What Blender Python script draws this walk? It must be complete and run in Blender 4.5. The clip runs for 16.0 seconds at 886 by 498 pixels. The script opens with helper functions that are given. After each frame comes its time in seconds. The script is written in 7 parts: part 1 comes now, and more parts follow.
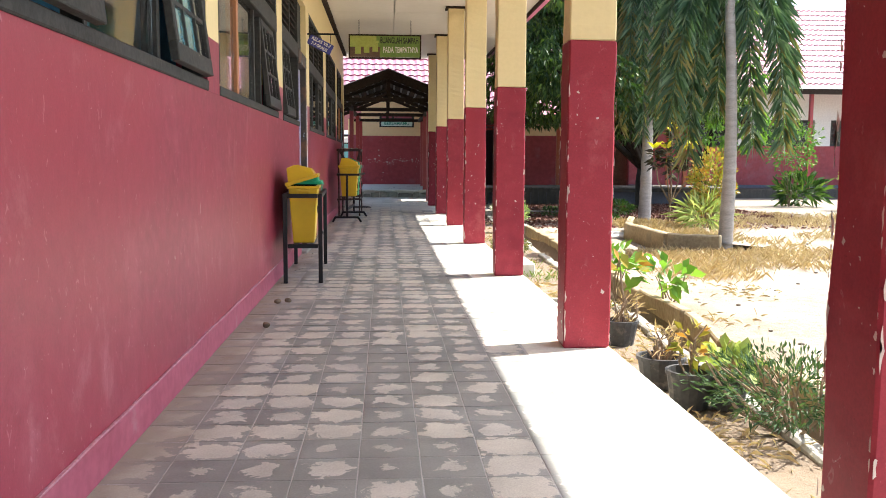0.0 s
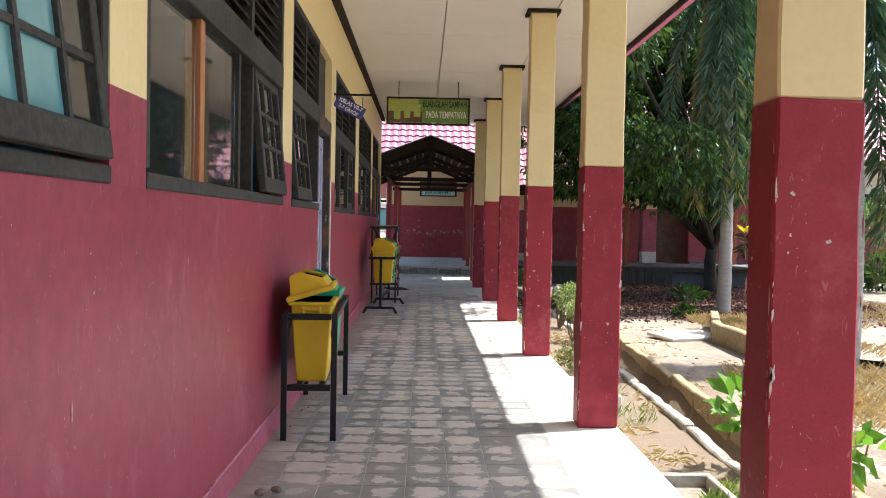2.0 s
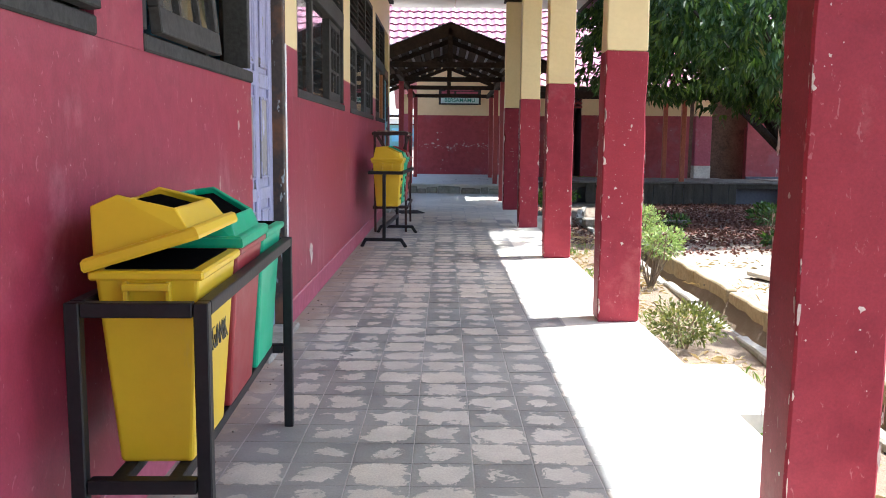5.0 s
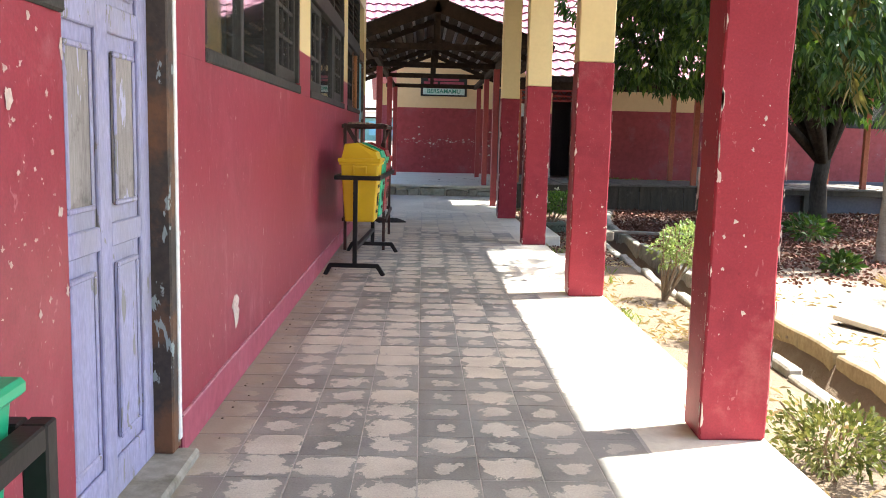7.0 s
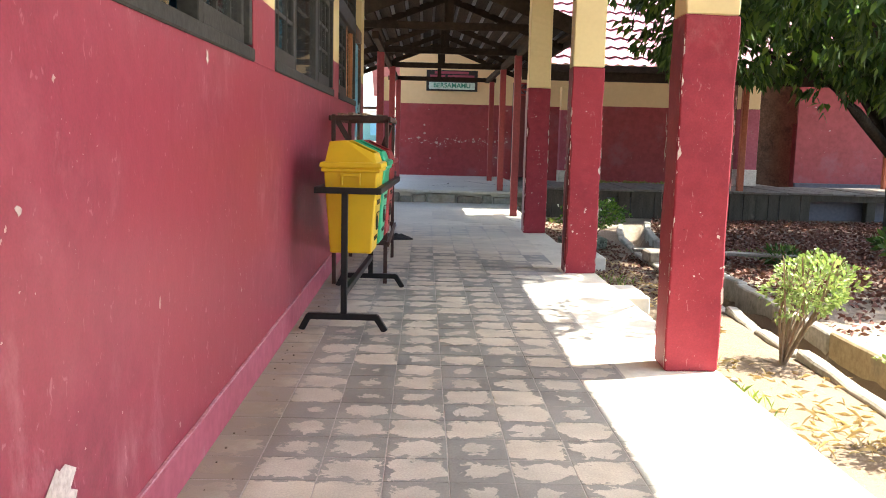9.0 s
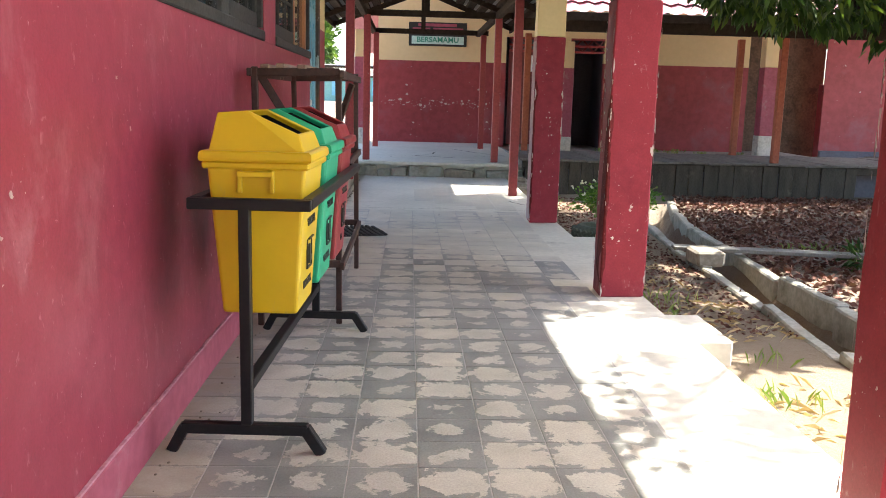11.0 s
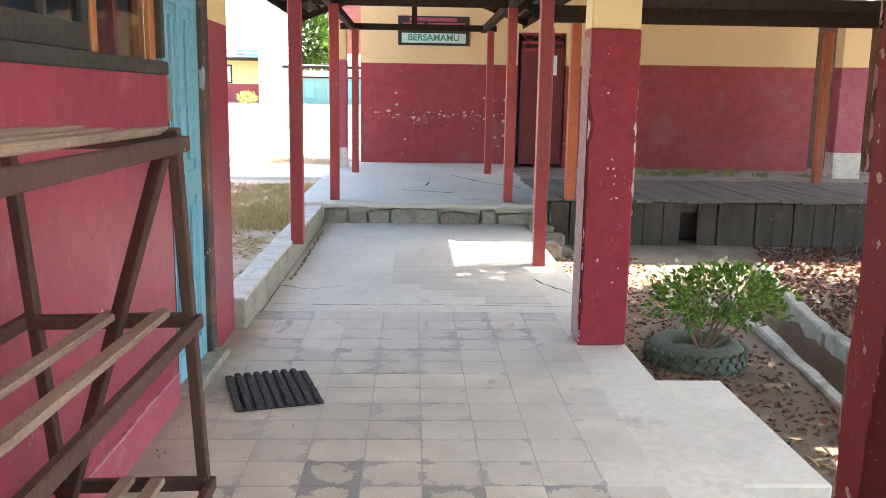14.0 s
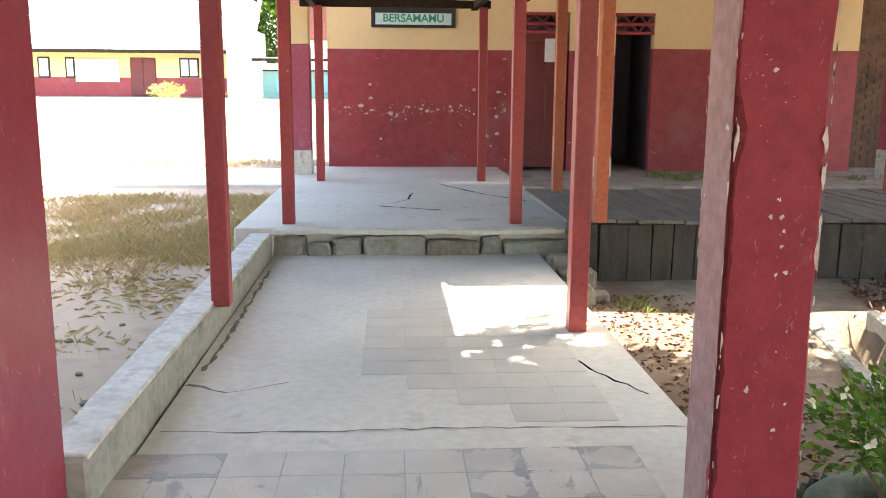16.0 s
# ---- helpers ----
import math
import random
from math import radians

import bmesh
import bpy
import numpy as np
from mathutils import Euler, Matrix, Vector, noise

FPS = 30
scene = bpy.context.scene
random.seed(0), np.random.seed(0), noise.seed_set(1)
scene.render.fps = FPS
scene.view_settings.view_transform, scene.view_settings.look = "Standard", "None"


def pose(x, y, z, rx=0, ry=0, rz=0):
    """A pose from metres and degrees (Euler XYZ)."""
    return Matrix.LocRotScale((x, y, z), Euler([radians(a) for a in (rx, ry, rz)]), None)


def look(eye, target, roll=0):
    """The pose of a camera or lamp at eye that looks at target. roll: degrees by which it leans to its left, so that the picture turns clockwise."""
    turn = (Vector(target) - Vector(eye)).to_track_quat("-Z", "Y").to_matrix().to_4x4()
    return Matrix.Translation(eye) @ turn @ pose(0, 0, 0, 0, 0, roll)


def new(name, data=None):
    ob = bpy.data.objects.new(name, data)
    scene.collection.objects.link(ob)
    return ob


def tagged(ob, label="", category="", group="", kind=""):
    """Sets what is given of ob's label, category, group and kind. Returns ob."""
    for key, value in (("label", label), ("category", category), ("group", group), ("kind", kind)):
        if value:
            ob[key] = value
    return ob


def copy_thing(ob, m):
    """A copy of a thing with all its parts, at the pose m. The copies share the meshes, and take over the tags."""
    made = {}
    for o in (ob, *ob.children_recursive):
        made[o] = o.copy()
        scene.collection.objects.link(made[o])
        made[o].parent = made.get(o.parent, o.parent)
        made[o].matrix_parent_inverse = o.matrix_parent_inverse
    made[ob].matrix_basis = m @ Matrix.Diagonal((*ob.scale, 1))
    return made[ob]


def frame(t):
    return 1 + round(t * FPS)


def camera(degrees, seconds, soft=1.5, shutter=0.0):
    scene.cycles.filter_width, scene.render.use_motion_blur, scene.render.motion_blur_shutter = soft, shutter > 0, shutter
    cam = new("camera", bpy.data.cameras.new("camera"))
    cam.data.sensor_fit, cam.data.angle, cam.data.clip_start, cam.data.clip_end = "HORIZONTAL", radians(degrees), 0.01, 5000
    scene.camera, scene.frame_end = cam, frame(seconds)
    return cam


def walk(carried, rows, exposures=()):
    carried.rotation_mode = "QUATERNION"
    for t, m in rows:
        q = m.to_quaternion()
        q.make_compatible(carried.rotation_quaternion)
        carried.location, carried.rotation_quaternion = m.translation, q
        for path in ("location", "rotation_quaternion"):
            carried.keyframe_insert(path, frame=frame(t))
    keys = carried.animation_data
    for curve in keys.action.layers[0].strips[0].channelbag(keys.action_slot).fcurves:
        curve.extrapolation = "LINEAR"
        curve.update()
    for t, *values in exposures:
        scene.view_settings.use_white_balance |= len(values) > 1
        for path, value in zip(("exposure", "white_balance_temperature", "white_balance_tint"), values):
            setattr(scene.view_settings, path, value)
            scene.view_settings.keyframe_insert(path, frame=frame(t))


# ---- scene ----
cam = camera(54.6, 16.0, 0.95)
PATH = [
    (0, (0.942, 0.744, 1.049), (1.077, 2.729, 0.843), 0.3),
    (0.5, (0.941, 1.302, 1.08), (0.954, 3.292, 0.88), 0.6),
    (1, (0.929, 1.861, 1.21), (1.013, 3.855, 1.084), 1.0),
    (1.5, (0.935, 2.405, 1.299), (0.962, 4.399, 1.152), 0.5),
    (2, (0.919, 2.935, 1.315), (0.964, 4.934, 1.255), 1.1),
    (2.5, (0.925, 3.451, 1.201), (0.913, 5.448, 1.103), 1.0),
    (3, (0.904, 3.98, 1.119), (0.879, 5.971, 0.933), 1.3),
    (3.5, (0.945, 4.503, 1.127), (0.978, 6.49, 0.898), 0.5),
    (4, (0.949, 5.035, 1.119), (1.006, 7.02, 0.881), 1.5),
    (4.5, (0.958, 5.583, 1.118), (1.007, 7.567, 0.868), 0.7),
    (4.7, (0.959, 5.79, 1.124), (0.953, 7.775, 0.874), 0.6),
    (6.8, (0.857, 8.086, 1.159), (0.93, 10.071, 0.921), 0.5),
    (7, (0.846, 8.311, 1.147), (0.898, 10.294, 0.887), 1.4),
    (7.5, (0.827, 8.848, 1.144), (0.905, 10.832, 0.905), 0.9),
    (8, (0.806, 9.405, 1.134), (0.768, 11.392, 0.91), 1.2),
    (8.5, (0.754, 9.937, 1.12), (0.784, 11.921, 0.869), 2.1),
    (8.7, (0.747, 10.153, 1.109), (0.782, 12.137, 0.856), 1.7),
    (10.8, (0.765, 12.4389, 1.1075), (0.8475, 14.1117, 0.8134), 1.3),
    (11, (0.8033, 12.6761, 1.1313), (0.8747, 14.3489, 0.8364), 1.5),
    (11.5, (0.8713, 13.2676, 1.2733), (0.9911, 14.9524, 1.0829), 2.7),
    (12, (0.9384, 13.8091, 1.4102), (1.0132, 15.504, 1.3013), 1.8),
    (12.5, (0.9562, 14.3318, 1.4102), (0.9401, 16.0276, 1.2962), 3.2),
    (13, (0.9783, 14.8954, 1.3744), (1.0362, 16.581, 1.1628), 1.4),
    (13.5, (0.9911, 15.4862, 1.3438), (0.9928, 17.1657, 1.0795), 2.2),
    (14, (1.0209, 16.0607, 1.3438), (1.0829, 17.7327, 1.0455), 0.9),
    (14.5, (1.0489, 16.637, 1.326), (1.0914, 18.3124, 1.0404), 2.1),
    (15, (1.0421, 17.2099, 1.3056), (1.1356, 18.8827, 1.0183), 1.0),
    (15.5, (1.0514, 17.7795, 1.3047), (1.0855, 19.4514, 1.0013), 1.2),
    (16, (1.018, 18.3285, 1.3141), (1.122, 19.9971, 1.0038), 0.4),
]
EXPOSURE = [(0, 1.92, 6300, 10), (1, 1.92, 6150, 10), (1.5, 1.85, 6080, 10), (2, 1.55, 6100, 10), (2.5, 1.78, 6150, 10), (3, 2.02, 5950, 10), (4, 2.1, 5780, 10.5), (4.5, 2.06, 5700, 11), (7, 2.32, 6450, 10), (8.5, 2.55, 6700, 9), (11, 2.68, 6600, 9), (11.5, 3.15, 6350, 9), (12, 3.3, 6350, 9), (12.5, 3.17, 6350, 10), (13, 3.35, 6600, 10), (13.5, 3.18, 6850, 10), (14, 3.32, 7000, 10), (14.5, 3.2, 7050, 9), (15, 3.33, 7100, 9), (15.5, 3.12, 7200, 9), (16, 3.25, 7350, 9)]
walk(cam, [(t, look(eye, target, roll)) for t, eye, target, roll in PATH], EXPOSURE)

# ---- light ----
SUN = Vector((0.56, 0.17, 1.0)).normalized()
world = bpy.data.worlds.new("world")
scene.world = world
world.use_nodes = True
wn = world.node_tree.nodes
sky = wn.new("ShaderNodeTexSky")
sky.sky_type = "NISHITA"
sky.sun_disc = False
sky.sun_elevation = math.asin(SUN.z)
sky.sun_rotation = math.atan2(SUN.x, SUN.y)
sky.air_density, sky.dust_density, sky.ozone_density = 1.0, 2.5, 1.0
world.node_tree.links.new(sky.outputs[0], wn["Background"].inputs[0])
wn["Background"].inputs[1].default_value = 0.15
sun_lamp = bpy.data.lights.new("sun", "SUN")
sun_lamp.energy, sun_lamp.angle, sun_lamp.color = 4.5, radians(0.53), (1.0, 0.95, 0.86)
new("sun", sun_lamp).matrix_world = look(SUN * 60, (0, 0, 0))


# ---- materials ----
def nodes_of(name):
    m = bpy.data.materials.new(name)
    m.use_nodes = True
    nt = m.node_tree
    return m, nt, nt.nodes["Principled BSDF"]


def nd(nt, kind, **kw):
    n = nt.nodes.new("ShaderNode" + kind)
    for k, v in kw.items():
        n.inputs[k].default_value = v
    return n


def ramp(nt, fac, stops):
    r = nt.nodes.new("ShaderNodeValToRGB")
    e = r.color_ramp.elements
    while len(e) < len(stops):
        e.new(0.5)
    for el, (p, c) in zip(e, stops):
        el.position = p
        el.color = (*c, 1) if len(c) == 3 else c
    nt.links.new(fac, r.inputs[0])
    return r.outputs[0]


def mix(nt, fac, a, b, mode="MIX"):
    n = nt.nodes.new("ShaderNodeMix")
    n.data_type, n.blend_type = "RGBA", mode
    for sock, v in ((n.inputs[0], fac), (n.inputs[6], a), (n.inputs[7], b)):
        if isinstance(v, bpy.types.NodeSocket):
            nt.links.new(v, sock)
        elif isinstance(v, (int, float)):
            sock.default_value = v
        else:
            sock.default_value = (*v, 1)
    return n.outputs[2]


def place(nt, stretch=(1, 1, 1)):
    g = nt.nodes.new("ShaderNodeNewGeometry")
    mp = nt.nodes.new("ShaderNodeMapping")
    mp.inputs["Scale"].default_value = stretch
    nt.links.new(g.outputs["Position"], mp.inputs[0])
    return mp.outputs[0]


def noise_of(nt, scale, detail=4.0, rough=0.55, stretch=(1, 1, 1), distort=0.0):
    n = nd(nt, "TexNoise", Scale=scale, Detail=detail, Roughness=rough, Distortion=distort)
    nt.links.new(place(nt, stretch), n.inputs["Vector"])
    return n.outputs["Fac"]


def bump(nt, bsdf, height, strength=0.2, dist=0.01):
    b = nd(nt, "Bump", Strength=strength, Distance=dist)
    nt.links.new(height, b.inputs["Height"])
    nt.links.new(b.outputs[0], bsdf.inputs["Normal"])


def math_n(nt, op, a, b=0.0):
    n = nt.nodes.new("ShaderNodeMath")
    n.operation = op
    for s, v in ((n.inputs[0], a), (n.inputs[1], b)):
        if isinstance(v, bpy.types.NodeSocket):
            nt.links.new(v, s)
        else:
            s.default_value = v
    return n.outputs[0]


def surface(name, dark, light, rough=0.8, coarse=1.5, fine=30.0, relief=0.15, metal=0.0, stretch=(1, 1, 1), wear=None, wear_at=0.62, wear_scale=9.0, wear_stretch=(1, 1, 1), stain=None, stain_at=0.6, stain_scale=1.2, scuff=None, scuff_at=0.60, tone=None, gloss=0.5, grain=0.35, scratch=None, wave=0.0):
    """A worn, matt or glossy surface: two-scale mottling, optional chips and stains."""
    m, nt, b = nodes_of(name)
    c = ramp(nt, noise_of(nt, coarse, 5, stretch=stretch), [(0.3, dark), (0.7, light)])
    f = noise_of(nt, fine, 3, stretch=stretch)
    c = mix(nt, grain, c, ramp(nt, f, [(0.35, tuple(v * 0.8 for v in dark)), (0.65, tuple(min(1, v * 1.15) for v in light))]))
    if stain:
        s = ramp(nt, noise_of(nt, stain_scale, 6, 0.65), [(stain_at, (0, 0, 0)), (stain_at + 0.12, (0.75, 0.75, 0.75))])
        c = mix(nt, s, c, stain)
    if tone:
        c = mix(nt, ramp(nt, noise_of(nt, 0.45, 4, 0.6), [(0.40, (0, 0, 0)), (0.62, (0.8, 0.8, 0.8))]), c, tone)
    if scuff:
        s = ramp(nt, noise_of(nt, 3.2, 7, 0.72, (1, 1, 0.55), 0.3), [(scuff_at, (0, 0, 0)), (scuff_at + 0.2, (0.55, 0.55, 0.55))])
        c = mix(nt, s, c, scuff)
    if scratch:
        # hairline scratches, pits and a fine mottle in old paint
        s = ramp(nt, noise_of(nt, 46, 3, 0.6, (1, 0.7, 0.40), 1.2), [(0.655, (0, 0, 0)), (0.70, (0.5, 0.5, 0.5))])
        c = mix(nt, s, c, scratch)
        s = ramp(nt, noise_of(nt, 48, 4, 0.7), [(0.685, (0, 0, 0)), (0.72, (0.6, 0.6, 0.6))])
        c = mix(nt, s, c, tuple(0.45 * v for v in dark))
        c = mix(nt, 1.0, c, ramp(nt, noise_of(nt, 110, 4, 0.7), [(0.3, (0.86, 0.86, 0.86)), (0.7, (1.1, 1.1, 1.1))]), "MULTIPLY")
    if wear:
        big = noise_of(nt, wear_scale, 5, 0.6, wear_stretch, 0.3)
        s = ramp(nt, big, [(wear_at, (0, 0, 0)), (wear_at + 0.015, (1, 1, 1))])
        c = mix(nt, s, c, wear)
    nt.links.new(c, b.inputs["Base Color"])
    b.inputs["Roughness"].default_value = rough
    b.inputs["Metallic"].default_value = metal
    b.inputs["Specular IOR Level"].default_value = gloss
    if wave:
        # trowel marks and hollows under the paint
        f = math_n(nt, "ADD", f, math_n(nt, "MULTIPLY", noise_of(nt, 3.5, 5, 0.6, distort=0.6), 4.0 * wave))
    bump(nt, b, f, relief, 0.006)
    return m


RED_D, RED_L = (0.225, 0.022, 0.043), (0.315, 0.042, 0.076)
CHIP = (0.66, 0.56, 0.50)
M = {}
M["wall_red"] = surface("wall_red_paint", RED_D, RED_L, 0.42, 0.9, 14, 0.16, wave=0.5, wear=CHIP, wear_at=0.715, wear_scale=42, wear_stretch=(1, 1, 0.8), stain=(0.38, 0.085, 0.115), stain_at=0.56, stain_scale=1.6, scuff=(0.50, 0.23, 0.25), scuff_at=0.565, tone=(0.29, 0.026, 0.046), scratch=(0.50, 0.23, 0.25), gloss=0.65)
M["chip"] = surface("bare_plaster_chip", (0.44, 0.33, 0.29), (0.64, 0.55, 0.49), 0.9, 6, 60, 0.2)
M["plinth"] = surface("plinth_paint", (0.30, 0.052, 0.082), (0.38, 0.088, 0.128), 0.6, 2, 20, 0.2, stain=(0.36, 0.22, 0.22), stain_at=0.6, stain_scale=4)
M["bare_plaster"] = surface("weathered_pink_plaster", (0.27, 0.14, 0.142), (0.39, 0.245, 0.24), 0.85, 2.0, 25, 0.35, stain=(0.26, 0.07, 0.08), stain_at=0.58, stain_scale=3)
M["plinth_edge"] = surface("pale_plinth_edge", (0.36, 0.12, 0.15), (0.52, 0.27, 0.30), 0.8, 5, 40, 0.3)
# broken render, with the shade of the side face mixed into its colour
M["broken_red"] = surface("shaded_broken_red_render", (0.085, 0.010, 0.012), (0.17, 0.022, 0.024), 0.8, 6, 40, 0.6, stain=(0.24, 0.04, 0.045), stain_at=0.6, stain_scale=9, gloss=0.2)
M["column_red"] = surface("column_red_paint", (0.22, 0.017, 0.032), (0.29, 0.032, 0.048), 0.6, 1.3, 10, 0.2, wear=CHIP, wear_at=0.73, wear_scale=30, wear_stretch=(1, 1, 0.8), stain=(0.36, 0.10, 0.10), stain_at=0.62, stain_scale=2.5, scuff=(0.40, 0.15, 0.15), scuff_at=0.60, tone=(0.30, 0.028, 0.040), gloss=0.25, scratch=(0.42, 0.17, 0.17))
M["far_red"] = surface("far_wall_red", (0.26, 0.030, 0.038), (0.36, 0.055, 0.062), 0.6, 1.0, 9, 0.15, wear=(0.5, 0.30, 0.28), wear_at=0.70, wear_scale=7, wear_stretch=(1, 1, 1.6), stain=(0.30, 0.09, 0.10), stain_at=0.55, stain_scale=1.4)
M["yellow"] = surface("cream_yellow_paint", (0.71, 0.57, 0.28), (0.75, 0.61, 0.32), 0.6, 0.8, 30, 0.10, grain=0.10, stain=(0.62, 0.50, 0.27), stain_at=0.66)
M["far_yellow"] = surface("far_cream_paint", (0.72, 0.53, 0.28), (0.77, 0.59, 0.33), 0.7, 0.8, 12, 0.08, grain=0.1)
M["ceiling"] = surface("ceiling_board", (0.72, 0.68, 0.60), (0.77, 0.73, 0.66), 0.8, 0.6, 12, 0.02, grain=0.08, stain=(0.62, 0.54, 0.42), stain_at=0.68, stain_scale=0.8)
M["concrete"] = surface("concrete_slab", (0.53, 0.505, 0.43), (0.68, 0.65, 0.56), 0.85, 1.1, 22, 0.25, grain=0.2, stain=(0.37, 0.345, 0.285), stain_at=0.6, stain_scale=2.2)
M["old_concrete"] = surface("old_mossy_concrete", (0.21, 0.20, 0.165), (0.36, 0.34, 0.285), 0.95, 3, 25, 0.6, stain=(0.13, 0.12, 0.08), stain_at=0.54, stain_scale=3.5)
M["kerb_grey"] = surface("grey_green_kerb", (0.25, 0.24, 0.20), (0.36, 0.345, 0.285), 0.95, 2, 25, 0.5, stain=(0.17, 0.16, 0.12), stain_at=0.56, stain_scale=3)
M["curb"] = surface("faded_yellow_kerb", (0.21, 0.155, 0.08), (0.33, 0.265, 0.155), 0.95, 3, 25, 0.5, stain=(0.16, 0.14, 0.09), stain_at=0.56, stain_scale=3)
M["grout"] = surface("grout", (0.34, 0.33, 0.31), (0.44, 0.425, 0.395), 0.95, 4, 40, 0.3)
M["dark_wood"] = surface("dark_weathered_wood", (0.020, 0.014, 0.011), (0.052, 0.036, 0.026), 0.9, 3, 40, 0.4, stretch=(6, 1, 6), gloss=0.15)
M["rack_wood"] = surface("brown_stained_wood", (0.028, 0.013, 0.010), (0.070, 0.033, 0.024), 0.7, 4, 60, 0.4, wear=(0.32, 0.22, 0.14), wear_at=0.70, wear_scale=8)
M["pale_wood"] = surface("pale_raw_timber", (0.17, 0.115, 0.08), (0.32, 0.23, 0.16), 0.75, 5, 60, 0.3, stretch=(5, 1, 5))
M["grey_wood"] = surface("grey_weathered_plank", (0.11, 0.102, 0.090), (0.20, 0.187, 0.165), 0.85, 2, 30, 0.5, stretch=(5, 1, 1), stain=(0.05, 0.047, 0.04), stain_at=0.6, stain_scale=2)
M["skirt_wood"] = surface("dark_plank_skirt", (0.030, 0.026, 0.021), (0.090, 0.078, 0.062), 0.9, 2.5, 30, 0.5, stretch=(4, 4, 1), stain=(0.16, 0.145, 0.115), stain_at=0.62, stain_scale=3)
M["frame"] = surface("dark_grey_window_paint", (0.026, 0.026, 0.024), (0.058, 0.057, 0.052), 0.65, 2.5, 40, 0.3, gloss=0.2, wear=(0.30, 0.28, 0.25), wear_at=0.73, wear_scale=14)
M["orange_wood"] = surface("orange_varnished_wood", (0.30, 0.105, 0.035), (0.42, 0.17, 0.06), 0.45, 4, 50, 0.2, stretch=(6, 6, 1))
M["lavender"] = surface("worn_lavender_door_paint", (0.26, 0.26, 0.41), (0.35, 0.35, 0.52), 0.7, 2, 30, 0.25, stretch=(3, 3, 1), wear=(0.22, 0.215, 0.21), wear_at=0.63, wear_scale=7, wear_stretch=(3, 3, 0.9), scuff=(0.27, 0.265, 0.27), scuff_at=0.46)
M["bare_door"] = surface("bare_grey_door_wood", (0.19, 0.175, 0.165), (0.33, 0.305, 0.29), 0.85, 3, 40, 0.5, stretch=(4, 4, 0.5), wear=(0.40, 0.40, 0.55), wear_at=0.60, wear_scale=5, wear_stretch=(3, 3, 0.7), stain=(0.07, 0.06, 0.055), stain_at=0.56, stain_scale=6)
M["blue_door"] = surface("sky_blue_door_paint", (0.12, 0.33, 0.44), (0.17, 0.42, 0.54), 0.55, 2, 30, 0.2, stretch=(3, 3, 1), wear=(0.34, 0.36, 0.34), wear_at=0.72, wear_scale=8, wear_stretch=(3, 3, 1))
M["jamb"] = surface("peeling_black_jamb", (0.030, 0.025, 0.022), (0.060, 0.045, 0.036), 0.7, 3, 40, 0.4, wear=(0.27, 0.33, 0.33), wear_at=0.63, wear_scale=6, wear_stretch=(3, 3, 1), stain=(0.19, 0.085, 0.035), stain_at=0.46, stain_scale=2.2)
M["maroon"] = surface("maroon_door_paint", (0.12, 0.018, 0.020), (0.17, 0.028, 0.030), 0.5, 2, 30, 0.2)
M["post_red"] = surface("red_timber_post", (0.25, 0.028, 0.030), (0.36, 0.050, 0.050), 0.5, 2, 30, 0.25, wear=(0.45, 0.30, 0.26), wear_at=0.72, wear_scale=9)
M["post_orange"] = surface("orange_red_timber_post", (0.30, 0.066, 0.030), (0.42, 0.112, 0.05), 0.55, 2, 30, 0.25)
M["steel"] = surface("black_painted_steel", (0.006, 0.006, 0.007), (0.012, 0.012, 0.013), 0.5, 4, 60, 0.1, gloss=0.3, wear=(0.08, 0.07, 0.065), wear_at=0.74, wear_scale=16)
M["rubber"] = surface("black_rubber", (0.020, 0.020, 0.021), (0.040, 0.040, 0.040), 0.7, 6, 60, 0.3)
M["tyre"] = surface("green_painted_tyre", (0.055, 0.070, 0.050), (0.12, 0.14, 0.10), 0.85, 4, 40, 0.3, stain=(0.20, 0.18, 0.13), stain_at=0.6, stain_scale=6)
# near-black colour for the shade in bin mouths, and for cracks
M["hole"] = surface("bin_inside", (0.003, 0.003, 0.003), (0.005, 0.005, 0.005), 1.0, 4, 30, 0.1, gloss=0.0)
M["pot"] = surface("black_plastic_pot", (0.022, 0.022, 0.022), (0.045, 0.044, 0.042), 0.6, 5, 40, 0.2, stain=(0.16, 0.14, 0.11), stain_at=0.58, stain_scale=8)
M["roof_pink"] = surface("pink_metal_tile_roof", (0.30, 0.115, 0.15), (0.37, 0.155, 0.195), 0.5, 0.8, 12, 0.1)
M["roof_green"] = surface("pale_green_metal_roof", (0.20, 0.31, 0.30), (0.26, 0.38, 0.36), 0.5, 0.6, 8, 0.1)
M["roof_sheet"] = surface("porch_roof_sheet", (0.30, 0.285, 0.28), (0.42, 0.40, 0.39), 0.6, 2, 20, 0.2, stretch=(1, 4, 1))
M["trunk"] = surface("mottled_bark", (0.016, 0.013, 0.011), (0.060, 0.052, 0.042), 0.95, 5, 30, 0.8, stretch=(1, 1, 0.5), gloss=0.1)
M["palm_trunk"] = surface("grey_palm_trunk", (0.24, 0.215, 0.18), (0.40, 0.36, 0.31), 0.9, 3, 30, 0.5, stretch=(1, 1, 6))
M["twig"] = surface("dry_twig", (0.14, 0.10, 0.065), (0.26, 0.19, 0.12), 0.9, 6, 40, 0.4)
M["rubble"] = surface("broken_stone", (0.14, 0.12, 0.09), (0.29, 0.255, 0.205), 0.95, 4, 25, 0.7, stain=(0.08, 0.07, 0.05), stain_at=0.56, stain_scale=4)
# dark colour standing for shade in rooms and under the deck; plinth colour too
M["dark_void"] = surface("dark_shade_and_plinth", (0.10, 0.10, 0.125), (0.14, 0.14, 0.165), 0.8, 2, 20, 0.1)
M["room"] = surface("classroom_wall_paint", (0.05, 0.17, 0.27), (0.07, 0.22, 0.33), 0.7, 1, 15, 0.08)
